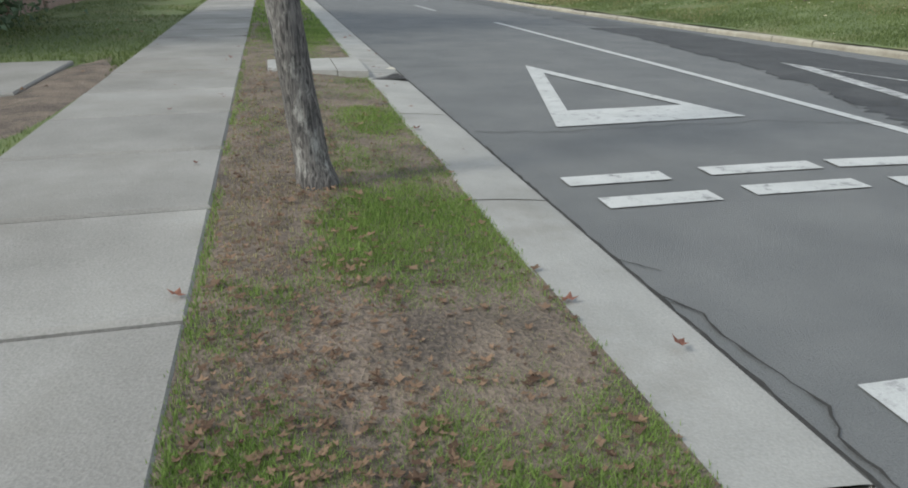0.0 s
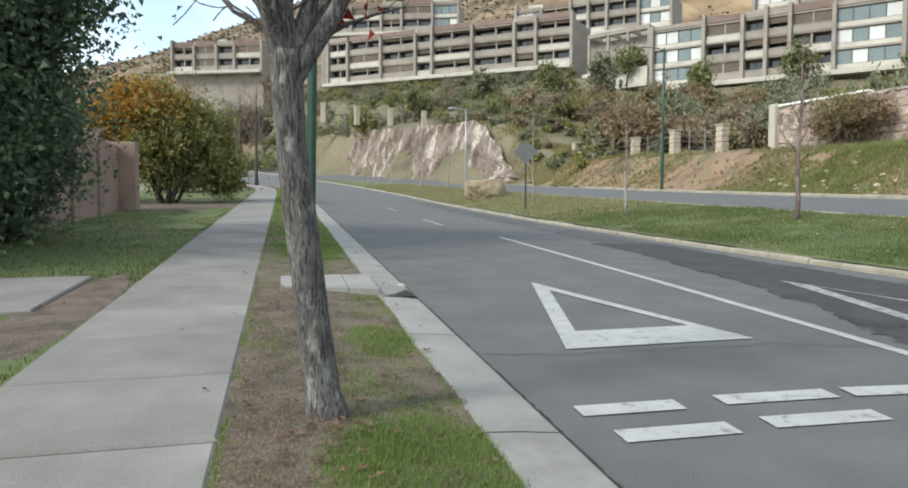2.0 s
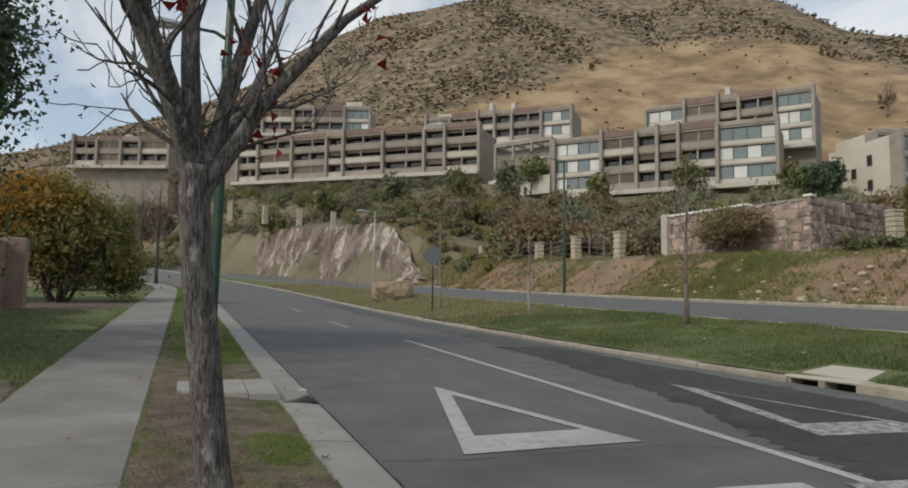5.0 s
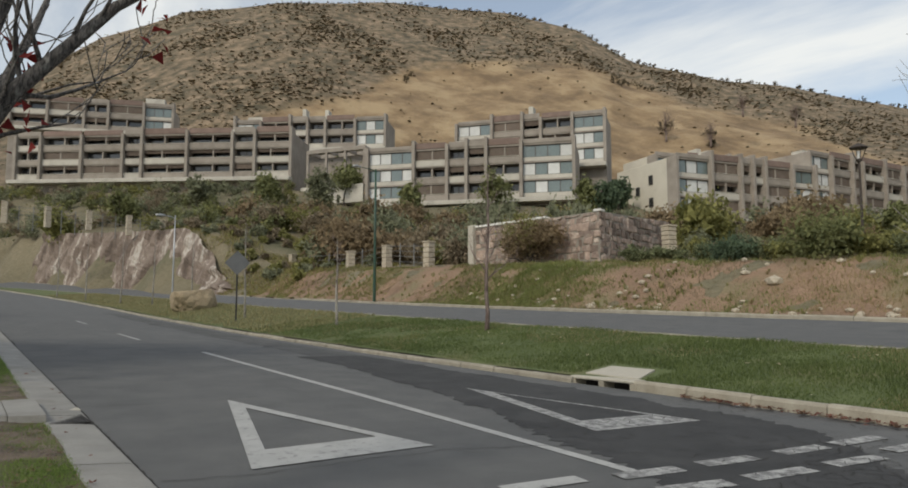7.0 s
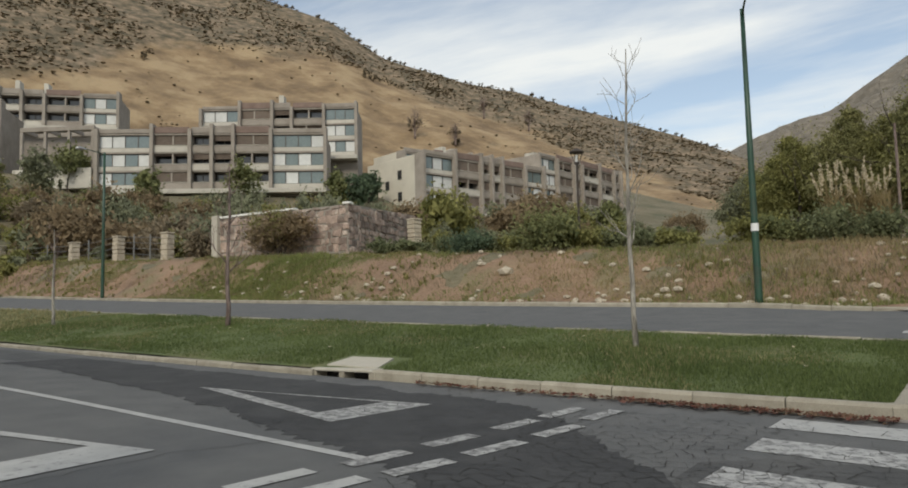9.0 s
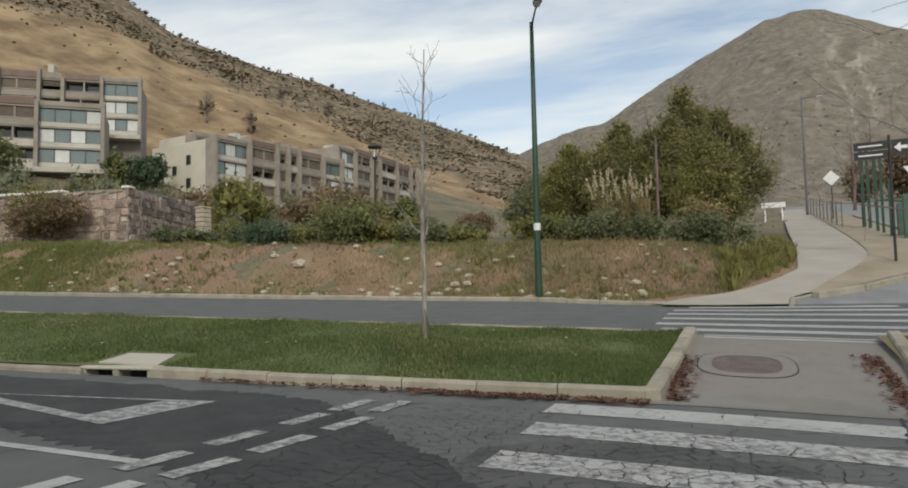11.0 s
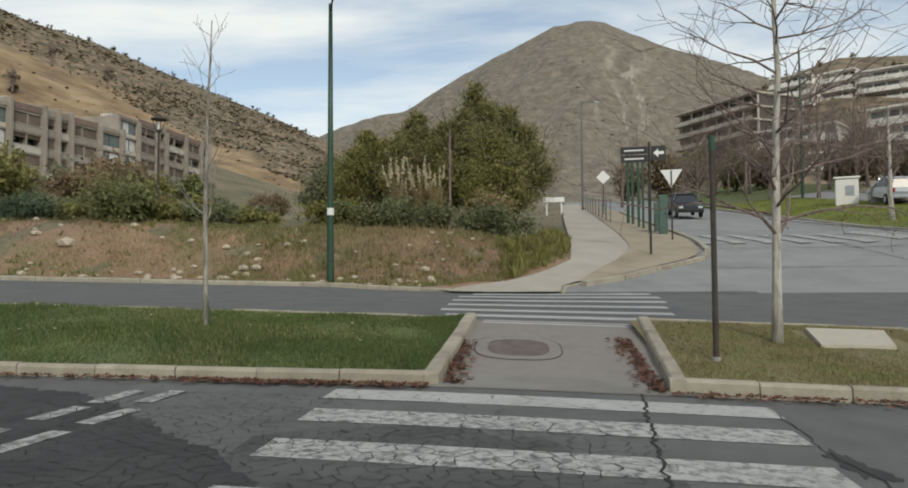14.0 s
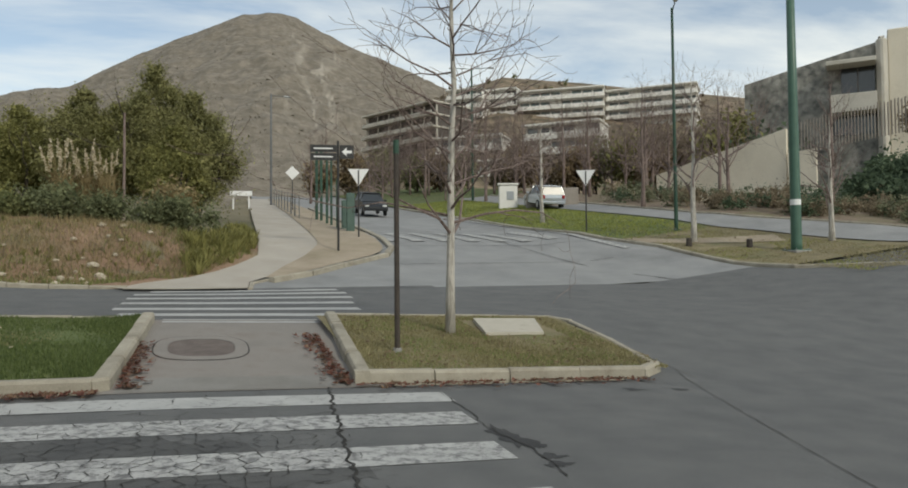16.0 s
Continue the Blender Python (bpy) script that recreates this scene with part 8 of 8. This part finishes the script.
cover("cover_slab", [(11.98, -5.17), (12.03, -6.28), (13.33, -6.72), (13.32, -5.45)], 0.16, 0.1, M_SLAB, "pale concrete cover slab in the island grass", "cover slab")
cover("cover_slab", [(9.7, 8.0), (10.4, 8.25), (10.35, 9.2), (9.7, 9.2)], 0.125, 0.12, M_SLAB, "pale concrete drain slab at the median edge", "cover slab")
drain = group_at("kerb_inlet", 9.42, 8.55, H(9.42, 8.55), "concrete kerb drain inlet with dark openings", "drain")
for y0, y1, m, x0, x1, z0, z1 in ((-0.7, 0.75, M_SLAB, -0.02, 0.4, 0.09, 0.14), (-0.75, -0.6, M_KERB, -0.01, 0.3, -0.1, 0.11), (-0.05, 0.08, M_KERB, -0.01, 0.3, -0.1, 0.11), (0.62, 0.78, M_KERB, -0.01, 0.3, -0.1, 0.11)):
    mb = MB(); mb.box(x0, x1, y0, y1, z0, z1, 0.015); part("inlet_block", mb, m, drain)
mb = MB(); mb.box(0.25, 0.3, -0.6, 0.62, -0.1, 0.11); part("inlet_back", mb, M_CRACK, drain)
for x0, x1, y0, y1 in ((0.16, 0.62, 9.12, 10.1), (0.63, 0.95, 9.0, 10.08), (0.96, 1.30, 8.85, 10.05)):
    cover("cover_slab", [(x0, y0), (x1, y0 - 0.1), (x1, y1), (x0, y1)], 0.128, 0.1, M_GUTTER, "pale broken concrete slab across the verge", "cover slab")
# slotted grate in the gutter
grate = group_at("drain_grate", 1.52, 9.1, H(1.52, 9.1), "cast iron drain grate set in the gutter", "drain grate")
mb = MB(); ringp = [(-0.22, -0.5), (0.22, -0.5), (0.22, 0.5), (-0.22, 0.5)]
mb.box(-0.22, 0.22, -0.5, 0.5, -0.08, 0.004); part("pit", mb, M_CRACK, grate)
for i in range(11):
    mb = MB(); yy = -0.45 + 0.09 * i
    mb.box(-0.2, 0.2, yy - 0.022, yy + 0.022, 0.006, 0.03, 0.005); part("bar", mb, M_GRATE, grate)
mb = MB(); mb.box(-0.26, 0.24, 0.52, 0.75, -0.05, 0.05, 0.01); part("sill", mb, M_SLAB, grate)


# ---- parked cars ----
M_CAR_SILVER = mat("silver_car_paint", (0.42, 0.45, 0.48), (0.50, 0.53, 0.56), 2, 0.25, 0.0, 20, metal=0.3)
M_CAR_DARK = mat("dark_car_paint", (0.02, 0.022, 0.025), (0.035, 0.037, 0.04), 2, 0.25, 0.0, 20, metal=0.3)
M_TYRE = mat("tyre_rubber", (0.015, 0.015, 0.015), (0.03, 0.03, 0.03), 9, 0.9, 0.1, 60)
M_CARGLASS = glass_mat("car_glass", (0.02, 0.024, 0.026), 0.3)
M_TAIL = mat("red_tail_light", (0.25, 0.01, 0.01), (0.35, 0.02, 0.02), 4, 0.3, 0.0, 20)


def car(x, y, rz, label, paint, wagon=True):
    z = H(x, y) + 0.1
    e = group_at("car", x, y, z, label, "car", "", rz)
    sx = H(x + math.cos(radians(rz)), y + math.sin(radians(rz))) - H(x - math.cos(radians(rz)), y - math.sin(radians(rz)))
    e.rotation_euler = (0, -math.atan2(sx, 2), radians(rz))
    # side profile, front to the right
    rear = [(-2.0, 0.35), (-2.05, 0.75), (-2.0, 0.98)]
    low = rear + [(1.0, 0.95), (1.75, 0.80), (2.02, 0.62), (2.05, 0.35)]
    mb = MB(); w = 0.84
    for s, ww in ((-1, w), (1, w)):
        mb.v += [(px, s * (ww - (0.05 if pz > 0.9 else 0)), pz) for px, pz in low]
    n = len(low)
    mb.f += [tuple(range(n)), tuple(range(2 * n - 1, n - 1, -1))] + [((i + 1) % n, i, n + i, n + (i + 1) % n) for i in range(n)]
    part("body", mb, paint, e)
    cab = [(-1.98, 0.98), (-1.75, 1.46), (-0.1, 1.52), (0.3, 1.42), (1.05, 0.96)]
    mb = MB()
    for s in (-1, 1):
        mb.v += [(px, s * (0.78 if pz < 1 else 0.62), pz) for px, pz in cab]
    m = len(cab)
    mb.f += [tuple(range(m)), tuple(range(2 * m - 1, m - 1, -1))] + [((i + 1) % m, i, m + i, m + (i + 1) % m) for i in range(m)]
    part("cabin", mb, M_CARGLASS, e)
    mb = MB(); mb.box(-1.78, 0.25, -0.63, 0.63, 1.46, 1.55, 0.03); part("roof", mb, paint, e)
    for px0, px1 in ((-1.95, -1.72), (-0.75, -0.62), (0.2, 0.42)):
        for s in (-1, 1):
            mb = MB(); mb.v += [(px0, s * 0.80, 0.98), (px0 + 0.14, s * 0.80, 0.98), (px1 + 0.1, s * 0.65, 1.48), (px1, s * 0.65, 1.48), (px0, s * 0.74, 0.98), (px0 + 0.14, s * 0.74, 0.98), (px1 + 0.1, s * 0.6, 1.48), (px1, s * 0.6, 1.48)]
            mb.f += [(0, 1, 2, 3), (7, 6, 5, 4), (0, 4, 5, 1), (2, 6, 7, 3), (1, 5, 6, 2), (0, 3, 7, 4)]; part("pillar", mb, paint, e)
    for wx in (-1.3, 1.3):
        for s in (-1, 1):
            mb = MB(); mb.tube([(wx, s * 0.70, 0.3), (wx, s * 0.87, 0.3)], [0.31, 0.31], 18); wh = part("wheel", mb, M_TYRE, e)
            mb = MB(); mb.tube([(wx, s * 0.865, 0.3), (wx, s * 0.885, 0.3)], [0.19, 0.18], 14); part("rim", mb, M_ALU, wh)
    for s in (-1, 1):
        mb = MB(); mb.box(-2.07, -1.98, s * 0.68 - 0.1, s * 0.68 + 0.1, 0.72, 0.95, 0.02); part("tail_light", mb, M_TAIL, e)
        mb = MB(); mb.box(1.85, 2.02, s * 0.62 - 0.14, s * 0.62 + 0.14, 0.62, 0.76, 0.02); part("headlight", mb, M_LENS, e)
        mb = MB(); mb.box(0.62, 0.76, s * 0.92 - 0.09, s * 0.92 + 0.09, 0.95, 1.08, 0.02); part("mirror", mb, paint, e)
    for s in (-1, 1):
        mb = MB(); mb.box(-2.09, -1.99, -0.8, 0.8, 0.38, 0.55, 0.03) if s < 0 else mb.box(1.98, 2.10, -0.8, 0.8, 0.36, 0.54, 0.03); part("bumper", mb, paint, e)
    return e


car(45.6, -22.9, -8, "silver hatchback parked beyond the lawn", M_CAR_SILVER)
car(51.5, -12.2, 178, "dark hatchback on the side street", M_CAR_DARK)
# gate pillar and low entrance wall beyond the lawn
e = group_at("gate_pillar", 48.4, -21.5, H(48.4, -21.5) + 0.05, "white gate pillar with a meter niche", "pillar", rz=-110)
mb = MB(); mb.box(-0.65, 0.65, -0.3, 0.3, -0.2, 1.65, 0.04); part("body", mb, M_WHITE, e)
mb = MB(); mb.box(-0.1, 0.4, -0.33, -0.305, 0.6, 1.2, 0.01); part("niche_door", mb, M_ALU, e)
mb = MB(); mb.box(-0.75, 0.75, -0.38, 0.38, 1.65, 1.78, 0.03); part("cap", mb, M_WHITE, e)
e = group_at("entrance_wall", *far(117.3, 51), H(*far(117.3, 51)) + 0.08, "low grey entrance wall with a round dark emblem", "wall", rz=-116)
mb = MB(); mb.box(-1.9, 1.7, 0, 0.4, -0.3, 1.3, 0.03); part("wall", mb, M_WALL, e)
mb = MB(); mb.tube([(0.1, -0.06, 0.72), (0.1, -0.01, 0.72)], [0.42, 0.42], 22); part("emblem_disc", mb, M_BLACK, e)


# ---- grass and fallen leaves ----
M_BLADE = leaf_mat("fresh_grass_blade", (0.085, 0.145, 0.034), (0.27, 0.365, 0.105), 1.6)
M_BLADE_MEDIAN = leaf_mat("median_grass_blade", (0.055, 0.082, 0.028), (0.19, 0.235, 0.085), 0.45)
M_BLADE_DRY = leaf_mat("faded_grass_blade", (0.19, 0.17, 0.085), (0.40, 0.36, 0.20), 1.6)
M_LAWN = leaf_mat("bright_lawn_blade", (0.17, 0.20, 0.045), (0.42, 0.44, 0.13), 0.6)
M_BANK_GRASS = leaf_mat("bank_grass_blade", (0.095, 0.12, 0.04), (0.30, 0.33, 0.12), 0.8)
M_LITTER = leaf_mat("fallen_brown_leaf", (0.07, 0.042, 0.03), (0.31, 0.205, 0.135), 3)
M_LITTER_RED = leaf_mat("fallen_red_leaf", (0.12, 0.05, 0.04), (0.27, 0.13, 0.095), 3)


def turf(name, place, count, h, w, material, label, seed, lean=0.6):
    """Many single grass blades; place(rnd) gives x, y, z and a height factor, or None."""
    rnd = random.Random(seed)
    v, f = [], []
    for _ in range(count):
        q = place(rnd)
        if not q:
            continue
        x, y, z, k = q
        a = rnd.uniform(0, 6.2832); hh = h * k * rnd.uniform(0.5, 1.35); ww = w * rnd.uniform(0.7, 1.3)
        ca, sa = math.cos(a), math.sin(a)
        b = rnd.uniform(0, 6.2832); l = hh * rnd.uniform(0.1, lean)
        tx, ty = x + math.cos(b) * l, y + math.sin(b) * l
        n = len(v)
        v += [(x - ca * ww, y - sa * ww, z - 0.01), (x + ca * ww, y + sa * ww, z - 0.01), (tx, ty, z + hh)]
        f.append((n, n + 1, n + 2))
    mb = MB(); mb.v, mb.f = v, f
    return mb.make(name, material, None, False, label, "grass", kind="stuff")


def patch_value(x, y):
    """How green and thick the verge is at a place, 0 to 1."""
    g = 0.33 + 0.55 * noise.noise((x * 1.1, y * 0.55, 2.0)) + 0.42 * noise.noise((x * 3.5, y * 3.0, 5.0)) + 0.3 * noise.noise((x * 11, y * 10, 8.0))
    for cx, cy, rx, ry, s in ((0.85, 3.4, 0.66, 0.95, 0.75), (1.0, 6.35, 0.35, 0.65, 0.9), (0.5, 1.55, 0.9, 0.45, 0.35), (0.7, 14.5, 0.8, 3.5, 0.7), (0.1, 1.7, 0.25, 0.5, 0.25)):
        d = ((x - cx) / rx) ** 2 + ((y - cy) / ry) ** 2
        g += s * max(0.0, 1 - d) ** 0.6
    g -= 0.27 * (1 - ease(0.1, 0.6, x)) * ease(1.5, 2.2, y)
    g -= 0.55 * max(0.0, 1 - ((x - 0.15) / 0.5) ** 2 - ((y - 4.2) / 1.3) ** 2)
    g -= 0.5 * max(0.0, 1 - ((x - 0.75) / 0.5) ** 2 - ((y - 2.4) / 0.3) ** 2)
    return max(0.0, min(1.0, g))


def verge_green(r):
    y = 1.2 + 16 * r.random() ** 1.7; x = r.uniform(-0.14, 1.28)
    if 8.8 < y < 10.2 and x > 0.14: return None
    g = patch_value(x, y)
    if r.random() > g ** 1.3: return None
    return x, y, H(x, y) + verge_dz(x), 0.55 + 0.75 * g


def verge_dry(r):
    y = 1.2 + 16 * r.random() ** 1.7; x = r.uniform(-0.15, 1.29)
    if 8.8 < y < 10.2 and x > 0.14: return None
    g = patch_value(x, y)
    if r.random() > 0.75 - 0.6 * g: return None
    return x, y, H(x, y) + verge_dz(x), 0.6


turf("verge_grass", verge_green, 270000, 0.023, 0.0028, M_BLADE, "thin green grass on the tree verge", 1, lean=1.3)
turf("dry_verge_grass", verge_dry, 40000, 0.024, 0.0032, M_BLADE_DRY, "faded dry grass on the tree verge", 2)


def edge_grass(r):
    y = 1.2 + 20 * r.random() ** 1.5
    x = r.choice((-0.135 + r.gauss(0, 0.018), 1.27 + r.gauss(0, 0.022)))
    if noise.noise((x * 3, y * 2.2, 9)) < -0.25: return None
    return x, y, H(x, y) + max(0.05, verge_dz(x)), 1.0


turf("edge_grass", edge_grass, 9000, 0.02, 0.0035, M_BLADE, "tufts of grass creeping over the paving edges", 3)


def far_verge(r):
    y = r.uniform(16, 60); x = r.uniform(-0.12, 1.28)
    return x + bend(y), y, H(x + bend(y), y) + verge_dz(x), 1.0


turf("verge_grass", far_verge, 16000, 0.06, 0.012, M_BLADE, "green grass on the verge further along", 4)


def verge_back(r):
    x = r.uniform(-0.1, 1.25); y = r.uniform(-8, 1.25)
    return (x, y, H(x, y) + verge_dz(x), 0.8) if noise.noise((x * 1.1, y * 0.7, 3)) > -0.1 else None


turf("verge_grass", verge_back, 16000, 0.035, 0.006, M_BLADE, "thin grass on the verge underfoot", 21)
turf("lawn_grass", lambda r: (lambda x, y: (x, y, H(x, y) + 0.09, 1.0))(-1.65 - 5 * r.random(), r.uniform(-8, 4)), 14000, 0.05, 0.01, M_BLADE, "short green lawn grass along the sidewalk", 22, lean=1.0)


def median_near(r):
    x = r.uniform(9.6, 13.68); y = 0.57 - 0.062 * (x - 9.52) + 26 * r.random() ** 1.4
    if x < 10.6 and 7.9 < y < 9.4: return None
    return x, y, H(x, y) + 0.10 + 0.03 * noise.noise((x * .9, y * .9, 3.1)), 0.6 + 0.8 * (0.5 + noise.noise((x * 0.8, y * 0.5, 1.5)))


def median_dry(r):
    q = median_near(r)
    return q if q and noise.noise((q[0] * 0.6, q[1] * 0.4, 7.7)) + 0.02 * (q[1] - 12) > 0.12 else None


def median_far(r):
    y = r.uniform(24, 75); u = r.uniform(9.6, 13.6); x = u + bend(y)
    return x, y, H(x, y) + 0.1, 1.0


turf("median_grass", median_near, 110000, 0.05, 0.008, M_BLADE_MEDIAN, "thick green grass on the median", 5, lean=1.0)
turf("dry_median_grass", median_dry, 30000, 0.05, 0.008, M_BLADE_DRY, "yellowing grass patches on the median", 6, lean=1.0)
turf("median_grass", median_far, 26000, 0.10, 0.02, M_BLADE_DRY, "yellow-green grass on the median further along", 7, lean=1.0)


def island_place(r):
    x = r.uniform(9.7, 13.8); y = r.uniform(-7.2, -2.75)
    if 11.9 < x < 13.4 and -6.7 < y < -5.2: return None
    return x, y, H(x, y) + 0.10, 0.8


turf("island_grass", island_place, 34000, 0.05, 0.008, M_BLADE_DRY, "dry yellow grass on the refuge island", 8, lean=1.0)
turf("island_grass", lambda r: (lambda q: q if q and noise.noise((q[0] * 1.2, q[1] * 1.2, 4)) > 0.0 else None)(island_place(r)), 8000, 0.05, 0.008, M_BLADE, "patchy green grass on the refuge island", 9, lean=1.0)


def lawn_place(r):
    y = 4 + 44 * r.random() ** 1.5; x = -1.65 - r.random() ** 1.2 * (2.0 + 0.14 * y)
    if 8.0 < y < 10.7 and -5.7 < x < -2.2: return None
    if noise.noise((x * 0.7, y * 0.4, 3.3)) < -0.22 or ((x + 2.0) / 0.38) ** 2 + ((y - 8.2) / 2.6) ** 2 < 1 or ((x + 3.6) / 2.4) ** 2 + ((y - 32) / 3.6) ** 2 < 1: return None
    return x, y, H(x, y) + 0.09, 1.0


turf("lawn_grass", lawn_place, 56000, 0.042, 0.007, M_BLADE_MEDIAN, "short green lawn grass by the sidewalk", 10, lean=1.0)


def street_lawn_place(r):
    x = 28.5 + 33 * r.random(); y = line_at(x, STREET_RIGHT) - 0.3 - 9 * r.random()
    if y < -23 or r.random() > (x - 27.5) / 3: return None
    return x, y, H(x, y) + 0.10, 1.0


turf("lawn_grass", street_lawn_place, 42000, 0.08, 0.02, M_LAWN, "bright green grass of the street lawn", 11, lean=1.0)


def island_lawn_place(r):
    x = r.uniform(17.5, 30); y = line_at(x, STREET_RIGHT) - 0.3 - 7 * r.random()
    if y < -25.6 + 0.2 * (x - 20): return None
    if noise.noise((x * 0.5, y * 0.5, 2.2)) < -0.25: return None
    return x, y, H(x, y) + 0.10, 0.7


turf("island_lawn_grass", island_lawn_place, 16000, 0.07, 0.014, M_BLADE_DRY, "tan worn grass on the junction island", 12, lean=1.0)
turf("island_lawn_grass", lambda r: (lambda q: q if q and noise.noise((q[0] * 0.4, q[1] * 0.4, 6.2)) > 0.05 else None)(island_lawn_place(r)), 12000, 0.07, 0.014, M_LAWN, "patchy green grass on the junction island", 13, lean=1.0)


def bank_place(r, lim, seed):
    x = 22.3 + 5.6 * r.random(); y = r.uniform(path_left(x) + 0.3, 60)
    v = noise.noise((x * 0.30, y * 0.16, seed)) + 0.5 * noise.noise((x * 1.3, y * 0.9, seed + 3)) + (0.5 if 18.5 < y < 36 and seed < 30 else 0) + 0.15 * (x > 26.4) + 0.42 * (y < 9)
    if v < lim + r.uniform(-0.1, 0.1): return None
    return x, y, bank_z(x, y), 0.5 + max(0.0, min(1.0, v))


turf("bank_grass", lambda r: bank_place(r, 0.10, 21.0), 70000, 0.16, 0.012, M_BANK_GRASS, "olive tufted grass over the earth bank", 14, lean=0.9)
turf("bank_grass", lambda r: bank_place(r, 0.16, 44.0), 50000, 0.17, 0.011, M_STRAW, "dry straw grass over the earth bank", 15, lean=0.9)
turf("bank_grass", lambda r: bank_place(r, 0.24, 67.0), 36000, 0.17, 0.012, M_LEAF_THICKET, "reddish dry weeds over the earth bank", 16, lean=0.9)


def green_slip(r):
    y = r.gauss(29.0, 2.6); x = 22.4 + 4.2 * r.random()
    if noise.noise((x * 0.8, y * 0.5, 14)) < -0.2 or y < 22: return None
    return x, y, bank_z(x, y), 0.6 + 0.6 * r.random()


turf("bank_grass", green_slip, 26000, 0.15, 0.012, M_BANK_GRASS, "green grass slipping down the earth bank", 31, lean=0.9)


def slope_place(r):
    y = r.uniform(56, 96); u = r.uniform(22.6, 34); x = u + bend(y)
    if noise.noise((x * 0.3, y * 0.3, 12)) < -0.15: return None
    return x, y, H(x, y), 0.6 + 0.5 * r.random()


turf("slope_grass", slope_place, 22000, 0.34, 0.035, M_LEAF_OLIVE, "olive rough grass on the slope by the bend", 17, lean=0.9)
turf("slope_grass", slope_place, 22000, 0.32, 0.03, M_STRAW, "dry straw grass on the slope by the bend", 18, lean=0.9)


def litter(name, place, count, size, material, label, seed):
    rnd = random.Random(seed)
    mb = MB()
    for _ in range(count):
        q = place(rnd)
        if not q: continue
        x, y, z = q
        s = size * rnd.uniform(0.5, 1.35); a = rnd.uniform(0, 6.28)
        d, e = Vector((math.cos(a), math.sin(a), rnd.uniform(-.2, .3))) * s, Vector((-math.sin(a), math.cos(a), rnd.uniform(-.2, .3))) * s * rnd.uniform(0.5, 0.9)
        c = Vector((x, y, z + 0.008 + s * 0.15)); up = Vector((0, 0, s * rnd.uniform(0.1, 0.5)))
        k = len(mb.v)
        mb.v += [tuple(c), tuple(c + d + up * .4), tuple(c + d * 0.35 + e * 0.45), tuple(c + e + up), tuple(c - d * 0.4 + e * 0.4), tuple(c - d + up * .7), tuple(c - d * 0.3 - e * 0.45), tuple(c - e + up), tuple(c + d * 0.4 - e * 0.4)]
        mb.f += [(k, k + 1 + i, k + 1 + (i + 1) % 8) for i in range(8)]
    return mb.make(name, material, None, False, label, "fallen leaves", kind="stuff")


def on_verge(r):
    y = 1.3 + 8 * r.random() ** 1.5; x = r.uniform(-0.1, 0.65) if r.random() < 0.75 else r.uniform(0.6, 1.3)
    return x, y, H(x, y) + verge_dz(x) + 0.006


litter("fallen_leaves", on_verge, 520, 0.027, M_LITTER, "curled brown fallen leaves on the verge", 1)
litter("leaf_scraps", on_verge, 2600, 0.017, M_LITTER, "small brown leaf scraps on the verge", 2)
litter("fallen_leaves", lambda r: (lambda x, y: (x, y, H(x, y) + (0.14 if x < 0 else 0.05)))(r.choice((r.uniform(-1.5, -0.2), r.uniform(1.3, 1.72), r.uniform(-0.35, -0.15))), r.uniform(1.5, 14)), 34, 0.035, M_LITTER_RED, "dark reddish leaves on the sidewalk and gutter", 3)


def kerb_foot(r):
    k = r.random()
    if k < 0.4:
        y = r.uniform(0.5, 7); x = 9.40 - abs(r.gauss(0, 0.14))
        if r.random() < 0.5: y = r.uniform(0.5, 3.5)
    elif k < 0.62:
        y = r.uniform(-6.6, -2.4); x = 9.44 - abs(r.gauss(0, 0.15))
    elif k < 0.8:
        x = r.uniform(9.5, 12); y = 0.30 - abs(r.gauss(0, 0.13))
    else:
        x = r.uniform(9.4, 12.5); y = -2.40 + abs(r.gauss(0, 0.15))
    return x, y, H(x, y) + 0.025


litter("fallen_leaves", kerb_foot, 420, 0.06, M_LITTER, "curled tan leaves drifted along the kerb", 14)
litter("fallen_leaves", kerb_foot, 1100, 0.05, M_LITTER_RED, "reddish dry leaves drifted along the kerb", 4)
litter("fallen_leaves", lambda r: (lambda x, y: (x, y, H(x, y) + 0.16))(r.uniform(9.7, 13.5), r.uniform(1, 20)), 40, 0.04, M_PLUME, "pale leaves scattered on the median grass", 5)
litter("fallen_leaves", lambda r: (lambda x, y: (x, y, H(x, y) + 0.13))(-1.8 - 3.5 * r.random(), r.uniform(6, 26)), 60, 0.04, M_LITTER, "brown leaves scattered on the lawn", 6)

litter("fallen_leaves", lambda r: (lambda q: (q[0], q[1], q[2] + 0.03) if q else None)(island_place(r)), 260, 0.04, M_LITTER, "brown leaves scattered on the refuge island", 7)
litter("fallen_leaves", lambda r: (lambda q: (q[0], q[1], q[2] + 0.03) if q else None)(island_lawn_place(r)), 260, 0.06, M_LITTER, "brown leaves scattered on the junction island", 8)
